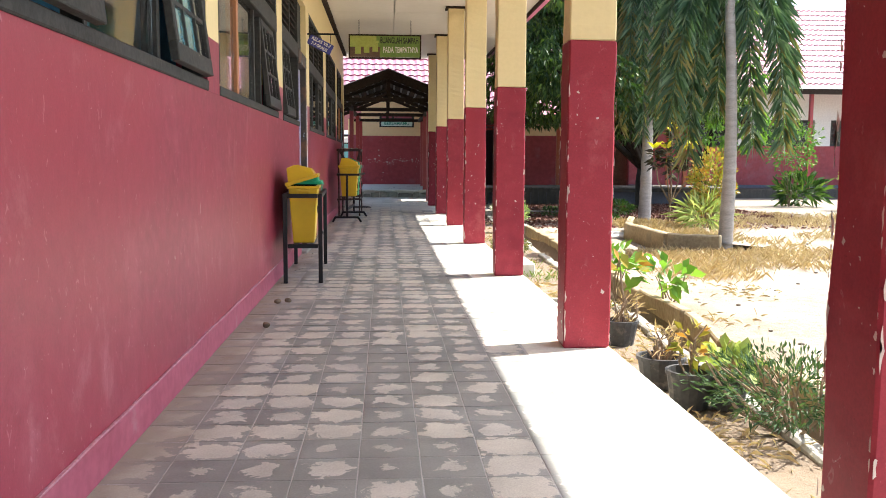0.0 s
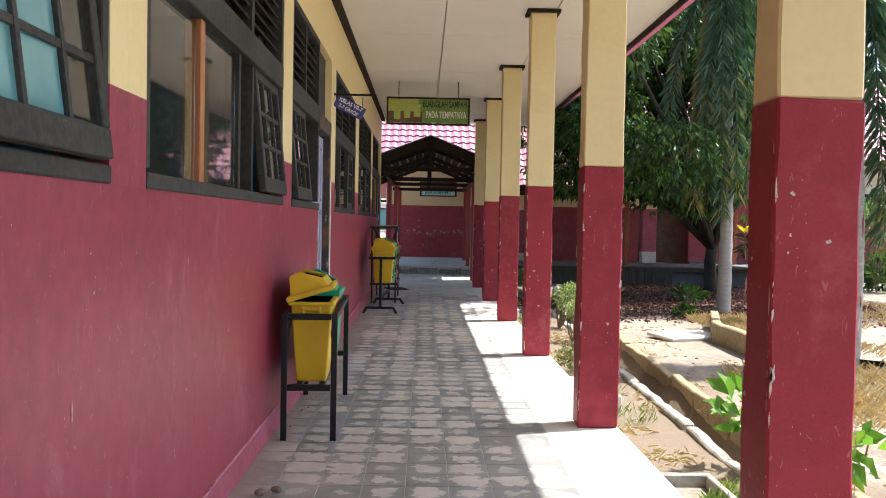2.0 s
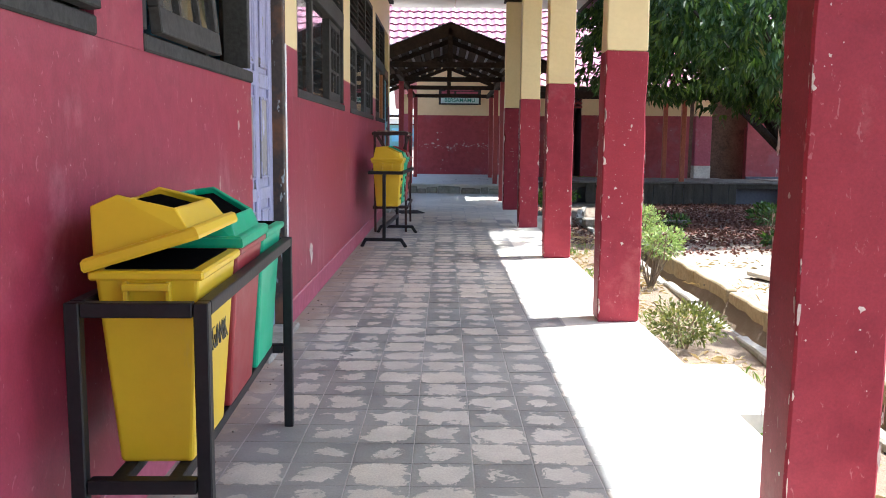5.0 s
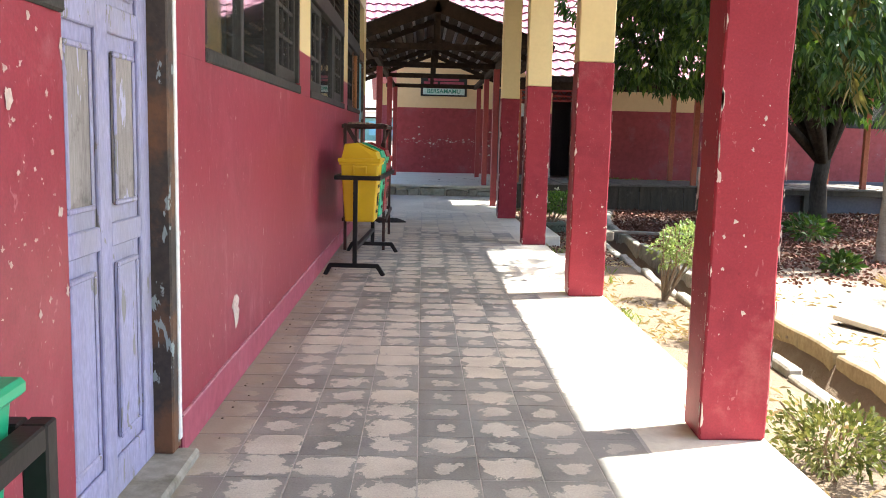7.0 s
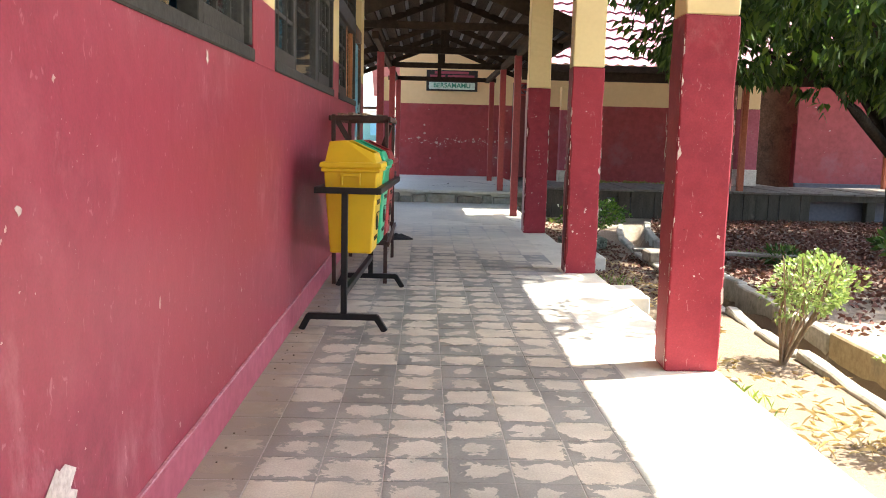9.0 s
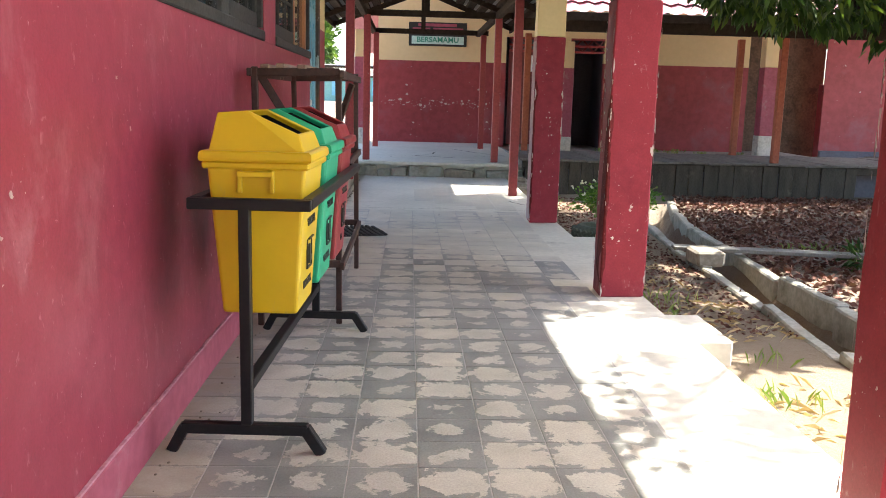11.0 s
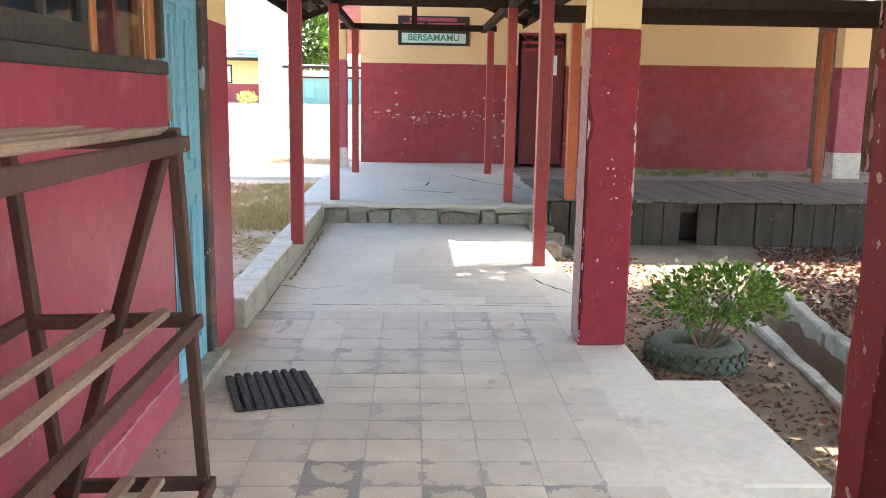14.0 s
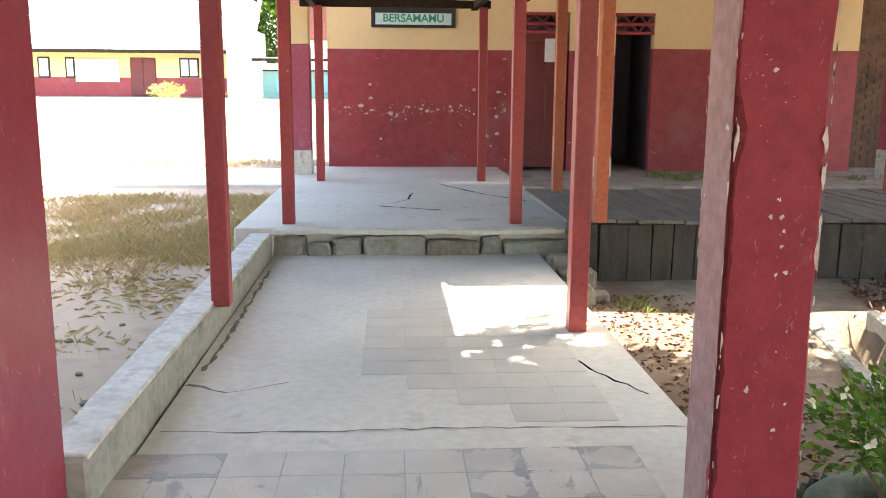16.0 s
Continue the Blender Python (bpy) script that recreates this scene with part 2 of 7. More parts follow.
M["room_white"] = surface("classroom_cream_paint", (0.58, 0.55, 0.48), (0.66, 0.63, 0.56), 0.7, 1, 15, 0.08)
M["curtain"] = surface("teal_curtain", (0.06, 0.32, 0.46), (0.10, 0.42, 0.56), 0.9, 2, 40, 0.2, stretch=(1, 8, 0.4))
M["paper"] = surface("white_paper", (0.72, 0.72, 0.70), (0.80, 0.80, 0.78), 0.7, 2, 30, 0.02)
M["whitewash"] = surface("worn_whitewash", (0.48, 0.45, 0.39), (0.66, 0.63, 0.56), 0.9, 4, 25, 0.4, stain=(0.27, 0.25, 0.20), stain_at=0.56, stain_scale=5)
M["white"] = surface("white_paint", (0.70, 0.69, 0.67), (0.80, 0.79, 0.77), 0.6, 1, 20, 0.05)
M["teal"] = surface("teal_wall_paint", (0.13, 0.29, 0.27), (0.17, 0.35, 0.325), 0.7, 1, 12, 0.05)
M["brick"] = surface("brown_brick_wall", (0.10, 0.060, 0.042), (0.20, 0.125, 0.085), 0.95, 4, 20, 0.5, stain=(0.05, 0.04, 0.032), stain_at=0.55, stain_scale=3)
M["sign_green"] = surface("sign_green_board", (0.10, 0.20, 0.035), (0.22, 0.34, 0.06), 0.5, 1.6, 20, 0.02)
M["sign_yellow"] = surface("sign_pale_green_area", (0.36, 0.42, 0.08), (0.44, 0.50, 0.12), 0.5, 3, 20, 0.02)
M["ink_black"] = surface("black_lettering", (0.015, 0.016, 0.012), (0.025, 0.026, 0.02), 0.6, 3, 20, 0.02)
M["ink_white"] = surface("white_lettering", (0.74, 0.72, 0.66), (0.82, 0.80, 0.74), 0.6, 3, 20, 0.02)
M["ink_green"] = surface("green_lettering", (0.03, 0.24, 0.15), (0.04, 0.30, 0.20), 0.6, 3, 20, 0.02)
M["sign_blue"] = surface("navy_sign_board", (0.035, 0.040, 0.20), (0.05, 0.055, 0.27), 0.5, 3, 20, 0.02)
M["sign_mint"] = surface("mint_sign_panel", (0.50, 0.68, 0.60), (0.60, 0.76, 0.68), 0.6, 3, 20, 0.02)
M["metal"] = surface("bare_metal", (0.45, 0.44, 0.42), (0.58, 0.57, 0.55), 0.35, 5, 40, 0.1, metal=0.9)


def plastic(name, col):
    m, nt, b = nodes_of(name)
    n = noise_of(nt, 5, 5, 0.6)
    c = ramp(nt, n, [(0.3, tuple(v * 0.85 for v in col)), (0.7, col)])
    s = ramp(nt, noise_of(nt, 16, 5, 0.7, (1, 1, 0.25)), [(0.62, (0, 0, 0)), (0.72, (0.4, 0.4, 0.4))])
    c = mix(nt, s, c, tuple(0.55 * v + 0.10 for v in col))
    nt.links.new(c, b.inputs["Base Color"])
    r = ramp(nt, n, [(0.3, (0.32, 0.32, 0.32)), (0.7, (0.48, 0.48, 0.48))])
    nt.links.new(r, b.inputs["Roughness"])
    bump(nt, b, noise_of(nt, 60, 2), 0.05, 0.003)
    return m


M["bin_yellow"] = plastic("yellow_bin_plastic", (0.66, 0.445, 0.012))
M["bin_green"] = plastic("green_bin_plastic", (0.014, 0.37, 0.185))
M["bin_red"] = plastic("red_bin_plastic", (0.27, 0.022, 0.028))


def island(nt):
    """A random value for each piece, whether its own object or joined into one."""
    a = nt.nodes.new("ShaderNodeObjectInfo").outputs["Random"]
    b = nt.nodes.new("ShaderNodeNewGeometry").outputs["Random Per Island"]
    return math_n(nt, "FRACT", math_n(nt, "ADD", a, b))


def tile_material(name="worn_cement_tile", pale=0.0, grow=0.0, lift=1.0, warm=1.0, smear=False):
    """Grey cement tile whose worn face shows a pale, ragged patch."""
    m, nt, b = nodes_of(name)
    uv = nt.nodes.new("ShaderNodeUVMap")
    sep = nt.nodes.new("ShaderNodeSeparateXYZ")
    nt.links.new(uv.outputs[0], sep.inputs[0])
    dx = math_n(nt, "ABSOLUTE", math_n(nt, "SUBTRACT", sep.outputs[0], 0.5))
    dy = math_n(nt, "ABSOLUTE", math_n(nt, "SUBTRACT", sep.outputs[1], 0.5))
    d = math_n(nt, "POWER", math_n(nt, "ADD", math_n(nt, "POWER", dx, 3.0), math_n(nt, "POWER", dy, 3.0)), 1 / 3.0)
    rnd = island(nt)
    wob = math_n(nt, "MULTIPLY", math_n(nt, "SUBTRACT", noise_of(nt, 11, 6, 0.66, distort=0.5), 0.5), 1.15)
    zone = math_n(nt, "MULTIPLY", math_n(nt, "SUBTRACT", noise_of(nt, 0.6, 3), 0.5), 0.5)
    size = math_n(nt, "ADD", math_n(nt, "MULTIPLY", rnd, 0.34), math_n(nt, "ADD", zone, 0.165 + grow))
    edge = math_n(nt, "SUBTRACT", math_n(nt, "ADD", size, wob), d)
    patch = ramp(nt, math_n(nt, "ADD", edge, 0.5), [(0.485, (0, 0, 0)), (0.515, (1, 1, 1))])
    grey = ramp(nt, noise_of(nt, 3, 5), [(0.3, tuple(lift * v for v in (0.185, 0.190, 0.175))), (0.7, tuple(lift * v for v in (0.285, 0.288, 0.268)))])
    tan = ramp(nt, noise_of(nt, 5, 5), [(0.3, tuple(warm * v for v in (0.415, 0.393, 0.338))), (0.7, tuple(warm * v for v in (0.55, 0.518, 0.45)))])
    hue = ramp(nt, rnd, [(0.0, (0.90, 0.90, 0.91)), (0.5, (1, 1, 1)), (1.0, (1.06, 1.04, 1.0))])
    c = mix(nt, 1.0, mix(nt, patch, grey, tan), hue, "MULTIPLY")
    dust = ramp(nt, noise_of(nt, 1.1, 5, 0.6), [(0.5, (0, 0, 0)), (0.75, (0.45, 0.45, 0.45))])
    c = mix(nt, pale, mix(nt, dust, c, (0.40, 0.375, 0.33)), (0.52, 0.49, 0.42))
    c = mix(nt, 1.0, c, ramp(nt, noise_of(nt, 130, 4, 0.75), [(0.3, (0.82, 0.82, 0.82)), (0.7, (1.14, 1.14, 1.14))]), "MULTIPLY")
    if smear:
        # cement slurry trowelled over the tiles, thin in places and dark with damp
        c = mix(nt, ramp(nt, noise_of(nt, 1.3, 7, 0.68, distort=0.6), [(0.42, (0, 0, 0)), (0.60, (0.72, 0.72, 0.72))]), c, (0.50, 0.485, 0.42))
        c = mix(nt, ramp(nt, noise_of(nt, 4.5, 6, 0.7, (1, 0.6, 1), 0.8), [(0.62, (0, 0, 0)), (0.67, (0.6, 0.6, 0.6))]), c, (0.235, 0.235, 0.21))
        c = mix(nt, ramp(nt, noise_of(nt, 0.9, 5, 0.6), [(0.55, (0, 0, 0)), (0.75, (0.4, 0.4, 0.4))]), c, (0.37, 0.30, 0.225))
    px = nt.nodes.new("ShaderNodeSeparateXYZ")
    nt.links.new(place(nt), px.inputs[0])
    soil = math_n(nt, "ADD", px.outputs[0], math_n(nt, "MULTIPLY", noise_of(nt, 2.2, 6, 0.65), 0.55))
    c = mix(nt, ramp(nt, soil, [(0.34, (0.8, 0.8, 0.8)), (0.56, (0, 0, 0))]), c, (0.27, 0.225, 0.17))
    nt.links.new(c, b.inputs["Base Color"])
    rg = ramp(nt, patch, [(0.0, (0.5, 0.5, 0.5)), (1.0, (0.8, 0.8, 0.8))])
    nt.links.new(rg, b.inputs["Roughness"])
    h = math_n(nt, "ADD", math_n(nt, "MULTIPLY", patch, 0.5), math_n(nt, "MULTIPLY", noise_of(nt, 60, 3), 0.5))
    bump(nt, b, h, 0.35, 0.003)
    return m


M["tile"] = tile_material()
M["tile_pale"] = tile_material("cement_washed_tile", 0.08, 0.24, 1.35, 1.22, True)
M["tile_slab"] = tile_material("sunk_pale_tile", 0.55, 0.25, 1.85, 1.2)


def leafy(name, a, b2, c3=None, rough=0.5, trans=0.25):
    m, nt, b = nodes_of(name)
    r = nt.nodes.new("ShaderNodeNewGeometry").outputs["Random Per Island"]
    stops = [(0.0, a), (0.6, b2), (1.0, c3 or b2)]
    c = mix(nt, 0.3, ramp(nt, r, stops), ramp(nt, noise_of(nt, 2.5, 3), [(0.35, a), (0.65, b2)]))
    nt.links.new(c, b.inputs["Base Color"])
    b.inputs["Roughness"].default_value = rough
    b.inputs["Specular IOR Level"].default_value = 0.3
    t = nt.nodes.new("ShaderNodeBsdfTranslucent")
    nt.links.new(mix(nt, 1.0, c, (1.25, 1.35, 0.7), "MULTIPLY"), t.inputs[0])
    ms = nt.nodes.new("ShaderNodeMixShader")
    ms.inputs[0].default_value = trans
    nt.links.new(b.outputs[0], ms.inputs[1])
    nt.links.new(t.outputs[0], ms.inputs[2])
    nt.links.new(ms.outputs[0], nt.nodes["Material Output"].inputs[0])
    return m


M["leaf_dark"] = leafy("dark_tree_leaf", (0.020, 0.046, 0.012), (0.042, 0.090, 0.020), (0.15, 0.23, 0.035), 0.45, 0.30)
M["leaf_palm"] = leafy("grey_green_palm_leaf", (0.030, 0.065, 0.032), (0.080, 0.150, 0.072), (0.24, 0.33, 0.18), 0.35, 0.25)
M["leaf_palm_dry"] = leafy("olive_dry_palm_leaf", (0.15, 0.14, 0.045), (0.25, 0.22, 0.08), (0.34, 0.27, 0.12), 0.6, 0.35)
M["leaf_bright"] = leafy("bright_green_leaf", (0.07, 0.17, 0.025), (0.14, 0.28, 0.04), (0.26, 0.40, 0.06), 0.4, 0.35)
M["leaf_fine"] = leafy("dark_feathery_leaf", (0.022, 0.050, 0.022), (0.055, 0.105, 0.042), (0.15, 0.23, 0.075), 0.5, 0.25)
M["leaf_mid"] = leafy("fresh_green_bush_leaf", (0.045, 0.11, 0.02), (0.10, 0.20, 0.035), (0.26, 0.38, 0.07), 0.45, 0.3)
M["leaf_curly"] = leafy("pale_crinkled_leaf", (0.13, 0.19, 0.07), (0.25, 0.33, 0.13), (0.46, 0.50, 0.24), 0.5, 0.3)
M["leaf_olive"] = leafy("olive_scrub_leaf", (0.06, 0.075, 0.022), (0.15, 0.165, 0.055), (0.32, 0.29, 0.12), 0.6, 0.25)
M["leaf_pale"] = leafy("pale_curly_leaf", (0.18, 0.24, 0.07), (0.31, 0.37, 0.12), (0.52, 0.54, 0.24), 0.5, 0.3)
M["leaf_croton"] = leafy("dark_croton_leaf", (0.022, 0.018, 0.016), (0.050, 0.042, 0.022), (0.14, 0.15, 0.03), 0.35, 0.2)
M["leaf_yellow"] = leafy("yellow_young_leaf", (0.45, 0.42, 0.02), (0.62, 0.55, 0.03), (0.70, 0.62, 0.06), 0.4, 0.3)
M["leaf_orange"] = leafy("orange_green_leaf", (0.13, 0.19, 0.03), (0.32, 0.26, 0.04), (0.50, 0.17, 0.05), 0.45, 0.3)
M["grass_dry"] = leafy("dry_straw_grass", (0.40, 0.29, 0.15), (0.56, 0.43, 0.24), (0.68, 0.56, 0.35), 0.8, 0.15)
M["grass_green"] = leafy("green_grass", (0.10, 0.17, 0.04), (0.20, 0.28, 0.07), (0.36, 0.36, 0.14), 0.7, 0.3)
M["litter"] = leafy("fallen_brown_leaf", (0.075, 0.030, 0.022), (0.145, 0.060, 0.044), (0.22, 0.125, 0.09), 0.85, 0.05)
M["flower"] = leafy("white_blossom", (0.62, 0.60, 0.52), (0.72, 0.70, 0.62), None, 0.7, 0.2)


def ground_material():
    m, nt, b = nodes_of("dry_sandy_ground")
    base = ramp(nt, noise_of(nt, 0.8, 7, 0.62), [(0.32, (0.115, 0.085, 0.056)), (0.5, (0.22, 0.178, 0.128)), (0.7, (0.33, 0.28, 0.215))])
    c = mix(nt, 0.4, base, ramp(nt, noise_of(nt, 9, 6, 0.7), [(0.3, (0.13, 0.10, 0.07)), (0.7, (0.40, 0.35, 0.28))]))
    sp = ramp(nt, noise_of(nt, 38, 4, 0.7), [(0.60, (0, 0, 0)), (0.68, (0.65, 0.65, 0.65))])
    c = mix(nt, sp, c, (0.15, 0.105, 0.07))
    g = nt.nodes.new("ShaderNodeNewGeometry").outputs["Position"]
    sp3 = nt.nodes.new("ShaderNodeSeparateXYZ")
    nt.links.new(g, sp3.inputs[0])
    wob = math_n(nt, "MULTIPLY", math_n(nt, "SUBTRACT", noise_of(nt, 0.9, 5, 0.6), 0.5), 3.2)

    def soil_zone(x, y, rx, ry):
        a = math_n(nt, "POWER", math_n(nt, "ABSOLUTE", math_n(nt, "DIVIDE", math_n(nt, "SUBTRACT", sp3.outputs[0], x), rx)), 2.0)
        e = math_n(nt, "POWER", math_n(nt, "ABSOLUTE", math_n(nt, "DIVIDE", math_n(nt, "SUBTRACT", sp3.outputs[1], y), ry)), 2.0)
        return math_n(nt, "ADD", math_n(nt, "ADD", a, e), wob)

    # pale sand of the open field, lightened and warmed to offset the porch shade
    c = mix(nt, ramp(nt, math_n(nt, "DIVIDE", soil_zone(-3.0, 25.5, 5.0, 9.0), 2.0), [(0.30, (0.75, 0.75, 0.75)), (0.62, (0, 0, 0))]), c, (0.54, 0.42, 0.30))
    # humus under the tree and damp earth beside the drain
    c = mix(nt, ramp(nt, math_n(nt, "DIVIDE", soil_zone(7.0, 21.0, 3.9, 4.6), 2.0), [(0.30, (0.92, 0.92, 0.92)), (0.62, (0, 0, 0))]), c, (0.085, 0.055, 0.038))
    c = mix(nt, ramp(nt, math_n(nt, "DIVIDE", soil_zone(3.0, 21.0, 1.1, 3.2), 2.0), [(0.30, (0.85, 0.85, 0.85)), (0.62, (0, 0, 0))]), c, (0.13, 0.085, 0.055))
    c = mix(nt, ramp(nt, math_n(nt, "DIVIDE", soil_zone(2.8, 13.0, 0.85, 13.0), 2.0), [(0.30, (0.85, 0.85, 0.85)), (0.62, (0, 0, 0))]), c, (0.155, 0.112, 0.072))
    nt.links.new(c, b.inputs["Base Color"])
    b.inputs["Roughness"].default_value = 0.95
    bump(nt, b, noise_of(nt, 18, 6, 0.7), 0.7, 0.03)
    return m


M["ground"] = ground_material()


def glass_material():
    m, nt, b = nodes_of("dusty_window_glass")
    b.inputs["Base Color"].default_value = (0.86, 0.92, 0.92, 1)
    b.inputs["Roughness"].default_value = 0.03
    b.inputs["Transmission Weight"].default_value = 1.0
    b.inputs["IOR"].default_value = 1.45
    d = nd(nt, "BsdfDiffuse", Color=(0.30, 0.30, 0.28, 1))
    ms = nt.nodes.new("ShaderNodeMixShader")
    s = ramp(nt, noise_of(nt, 7, 5, 0.7), [(0.45, (0.01, 0.01, 0.01)), (0.75, (0.09, 0.09, 0.09))])
    nt.links.new(s, ms.inputs[0])
    nt.links.new(b.outputs[0], ms.inputs[1])
    nt.links.new(d.outputs[0], ms.inputs[2])
    nt.links.new(ms.outputs[0], nt.nodes["Material Output"].inputs[0])
    return m


M["glass"] = glass_material()
fm, fnt, fb = nodes_of("blue_reflective_window_film")
fb.inputs["Metallic"].default_value = 0.55
fb.inputs["Roughness"].default_value = 0.12
fnt.links.new(ramp(fnt, noise_of(fnt, 3, 4), [(0.3, (0.16, 0.42, 0.48)), (0.7, (0.26, 0.56, 0.62))]), fb.inputs["Base Color"])
M["film"] = fm


# ---- building helpers ----
ORIGIN = {}


def thing(name, at, label="", category="", group="", kind=""):
    ob = new(name)
    ob.location = at
    ob.empty_display_size = 0.1
    ORIGIN[ob] = Vector(at)
    return tagged(ob, label, category, group, kind)


def part(name, bm, material, parent=None, label="", smooth=False):
    me = bpy.data.meshes.new(name)
    if parent is not None:
        bm.transform(Matrix.Translation(-ORIGIN[parent]))
    bm.to_mesh(me)
    bm.free()
    me.materials.append(M[material] if isinstance(material, str) else material)
    if smooth:
        for p in me.polygons:
            p.use_smooth = True
    ob = new(name, me)
    if parent is not None:
        ob.parent = parent
        ORIGIN[ob] = ORIGIN[parent]
    else:
        ORIGIN[ob] = Vector((0, 0, 0))
    return tagged(ob, label)


def solid(name, bm, material, label="", category="", group="", kind="", smooth=False):
    """A top-level thing of one mesh, with its origin at its base."""
    co = [v.co for v in bm.verts]
    at = Vector(((min(c.x for c in co) + max(c.x for c in co)) / 2, (min(c.y for c in co) + max(c.y for c in co)) / 2, min(c.z for c in co)))
    bm.transform(Matrix.Translation(-at))
    ob = part(name, bm, material, None, "", smooth)
    ob.location = at
    ORIGIN[ob] = at
    return tagged(ob, label, category, group, kind)


def box(bm, x0, x1, y0, y1, z0, z1, bevel=0.0, m=None):
    r = bmesh.ops.create_cube(bm, size=1.0)
    vs = r["verts"]
    for v in vs:
        v.co = Vector(((x0 + x1) / 2 + v.co.x * (x1 - x0), (y0 + y1) / 2 + v.co.y * (y1 - y0), (z0 + z1) / 2 + v.co.z * (z1 - z0)))
    if bevel:
        es = list({e for v in vs for e in v.link_edges})
        r2 = bmesh.ops.bevel(bm, geom=es, offset=bevel, segments=1, affect="EDGES", profile=0.5)
        vs = list({v for f in r2["faces"] for v in f.verts} | {v for v in vs if v.is_valid})
    if m is not None:
        bmesh.ops.transform(bm, matrix=m, verts=vs)
    return bm


def cube(x0, x1, y0, y1, z0, z1, bevel=0.0):
    return box(bmesh.new(), x0, x1, y0, y1, z0, z1, bevel)


def bar(bm, a, b, w, h, bevel=0.004):
    """A squared bar from a to b, w across and h high."""
    a, b = Vector(a), Vector(b)
    d = b - a
    up = Vector((0, 0, 1)) if abs(d.normalized().z) < 0.95 else Vector((0, 1, 0))
    s = d.normalized().cross(up).normalized()
    u = s.cross(d.normalized())
    rot = Matrix((s, d.normalized(), u)).transposed().to_4x4()
    box(bm, -w / 2, w / 2, -d.length / 2, d.length / 2, -h / 2, h / 2, bevel, Matrix.Translation((a + b) / 2) @ rot)
    return bm


def tube(bm, pts, radii, n=8):
    rings = []
    pts = [Vector(p) for p in pts]
    for i, p in enumerate(pts):
        d = (pts[min(i + 1, len(pts) - 1)] - pts[max(i - 1, 0)]).normalized()
        up = Vector((1, 0, 0)) if abs(d.x) < 0.8 else Vector((0, 1, 0))
        s = d.cross(up).normalized()
        u = s.cross(d)
        rings.append([bm.verts.new(p + radii[i] * (math.cos(k * math.tau / n) * s + math.sin(k * math.tau / n) * u)) for k in range(n)])
    for a, b in zip(rings, rings[1:]):
        for k in range(n):
            bm.faces.new((a[k], a[(k + 1) % n], b[(k + 1) % n], b[k]))
    bm.faces.new(rings[0][::-1])
    bm.faces.new(rings[-1])
    return bm


def rough_up(bm, amount, scale=3.0):
    for v in bm.verts:
        v.co += amount * noise.noise_vector(v.co * scale)
    return bm


def text_bm(body, size, width, m):
    """Lettering as a flat mesh, squeezed to a width; m places it (reads along x, stands along z, faces -y)."""
    cu = bpy.data.curves.new("text", "FONT")
    cu.body, cu.size, cu.align_x, cu.align_y, cu.extrude = body, size, "CENTER", "CENTER", 0.001
    cu.offset = size * 0.018
    ob = new("text", cu)
    dg = bpy.context.evaluated_depsgraph_get()
    dg.update()
    me = bpy.data.meshes.new_from_object(ob.evaluated_get(dg))
    bpy.data.objects.remove(ob)
    bm = bmesh.new()
    bm.from_mesh(me)
    xs = [v.co.x for v in bm.verts]
    k = width / (max(xs) - min(xs))
    bm.transform(m @ pose(0, 0, 0, 90) @ Matrix.Diagonal((k, 1, 1, 1)))
    return bm



# ---- large structure: corridor ----
COLS = [-0.64, 2.395, 5.43, 8.465, 11.50, 14.535, 17.57, 20.605]
CX0, CX1 = 1.943, 2.207
RED_TOP, CEIL = 1.70, 3.46
SILL, HEAD, LOUVRE = 1.41, 2.24, 2.86
Y0, Y1 = -4.0, 20.90

part("floor", cube(-0.15, 2.21, Y0, 21.302, -0.35, -0.0012), "grout")
floor = tagged(scene.objects["floor"], "grey corridor floor of worn cement tiles", "floor", kind="structure")
edge = part("floor_edge", cube(1.722, 2.212, Y0, 21.30, -0.32, -0.0005, 0.001), "concrete", floor, "plain concrete strip along the columns")
part("threshold", cube(-0.12, 0.075, 10.38, 11.27, -0.3, 0.03, 0.01), "old_concrete", floor)
part("threshold", cube(-0.12, 0.075, 19.73, 20.45, -0.3, 0.03, 0.01), "old_concrete", floor)

# the wall with its openings: pilasters, window bays, two doors
PIL = [(-4.0, -3.3), (-0.65, -0.30), (2.40, 2.75), (5.45, 5.78), (8.48, 8.86), (11.285, 11.70), (14.26, 14.79), (17.52, 17.93), (20.46, 20.90)]
wall = tagged(part("wall_west", cube(-0.16, 0.0, Y0, 10.375, -0.3, SILL, 0.0), "wall_red"), "dull red painted classroom wall with scuffs and chips", "wall", kind="structure")
part("lower_wall", cube(-0.16, 0.0, 11.285, 19.72, -0.3, SILL), "wall_red", wall)
for a, b in PIL:
    z0 = SILL if (a, b) not in (PIL[5], PIL[8]) else -0.3
    part("pilaster", cube(-0.16, 0.003, a, b, z0 if z0 > 0 else (SILL if (a, b) == PIL[5] else -0.3), RED_TOP), "wall_red", wall)
    part("pilaster_top", cube(-0.16, 0.003, a, b, RED_TOP, LOUVRE), "yellow", wall, "cream yellow upper pilaster")
part("upper_wall", cube(-0.16, 0.0, Y0, Y1, LOUVRE, CEIL + 0.2), "yellow", wall, "cream yellow band under the ceiling")
bm = cube(0.0, 0.014, Y0, 10.37, -0.2, 0.135, 0.006)
box(bm, 0.0, 0.014, 11.29, 19.70, -0.2, 0.135, 0.006)
bb = tagged(part("baseboard", bm, "plinth"), "dusty pink plinth along the foot of the wall", "baseboard", kind="structure")
lip = bmesh.new()
for a, b in ((Y0, 10.37), (11.29, 19.70)):
    bar(lip, (0.006, a, 0.137), (0.006, b, 0.137), 0.014, 0.007, 0.002)
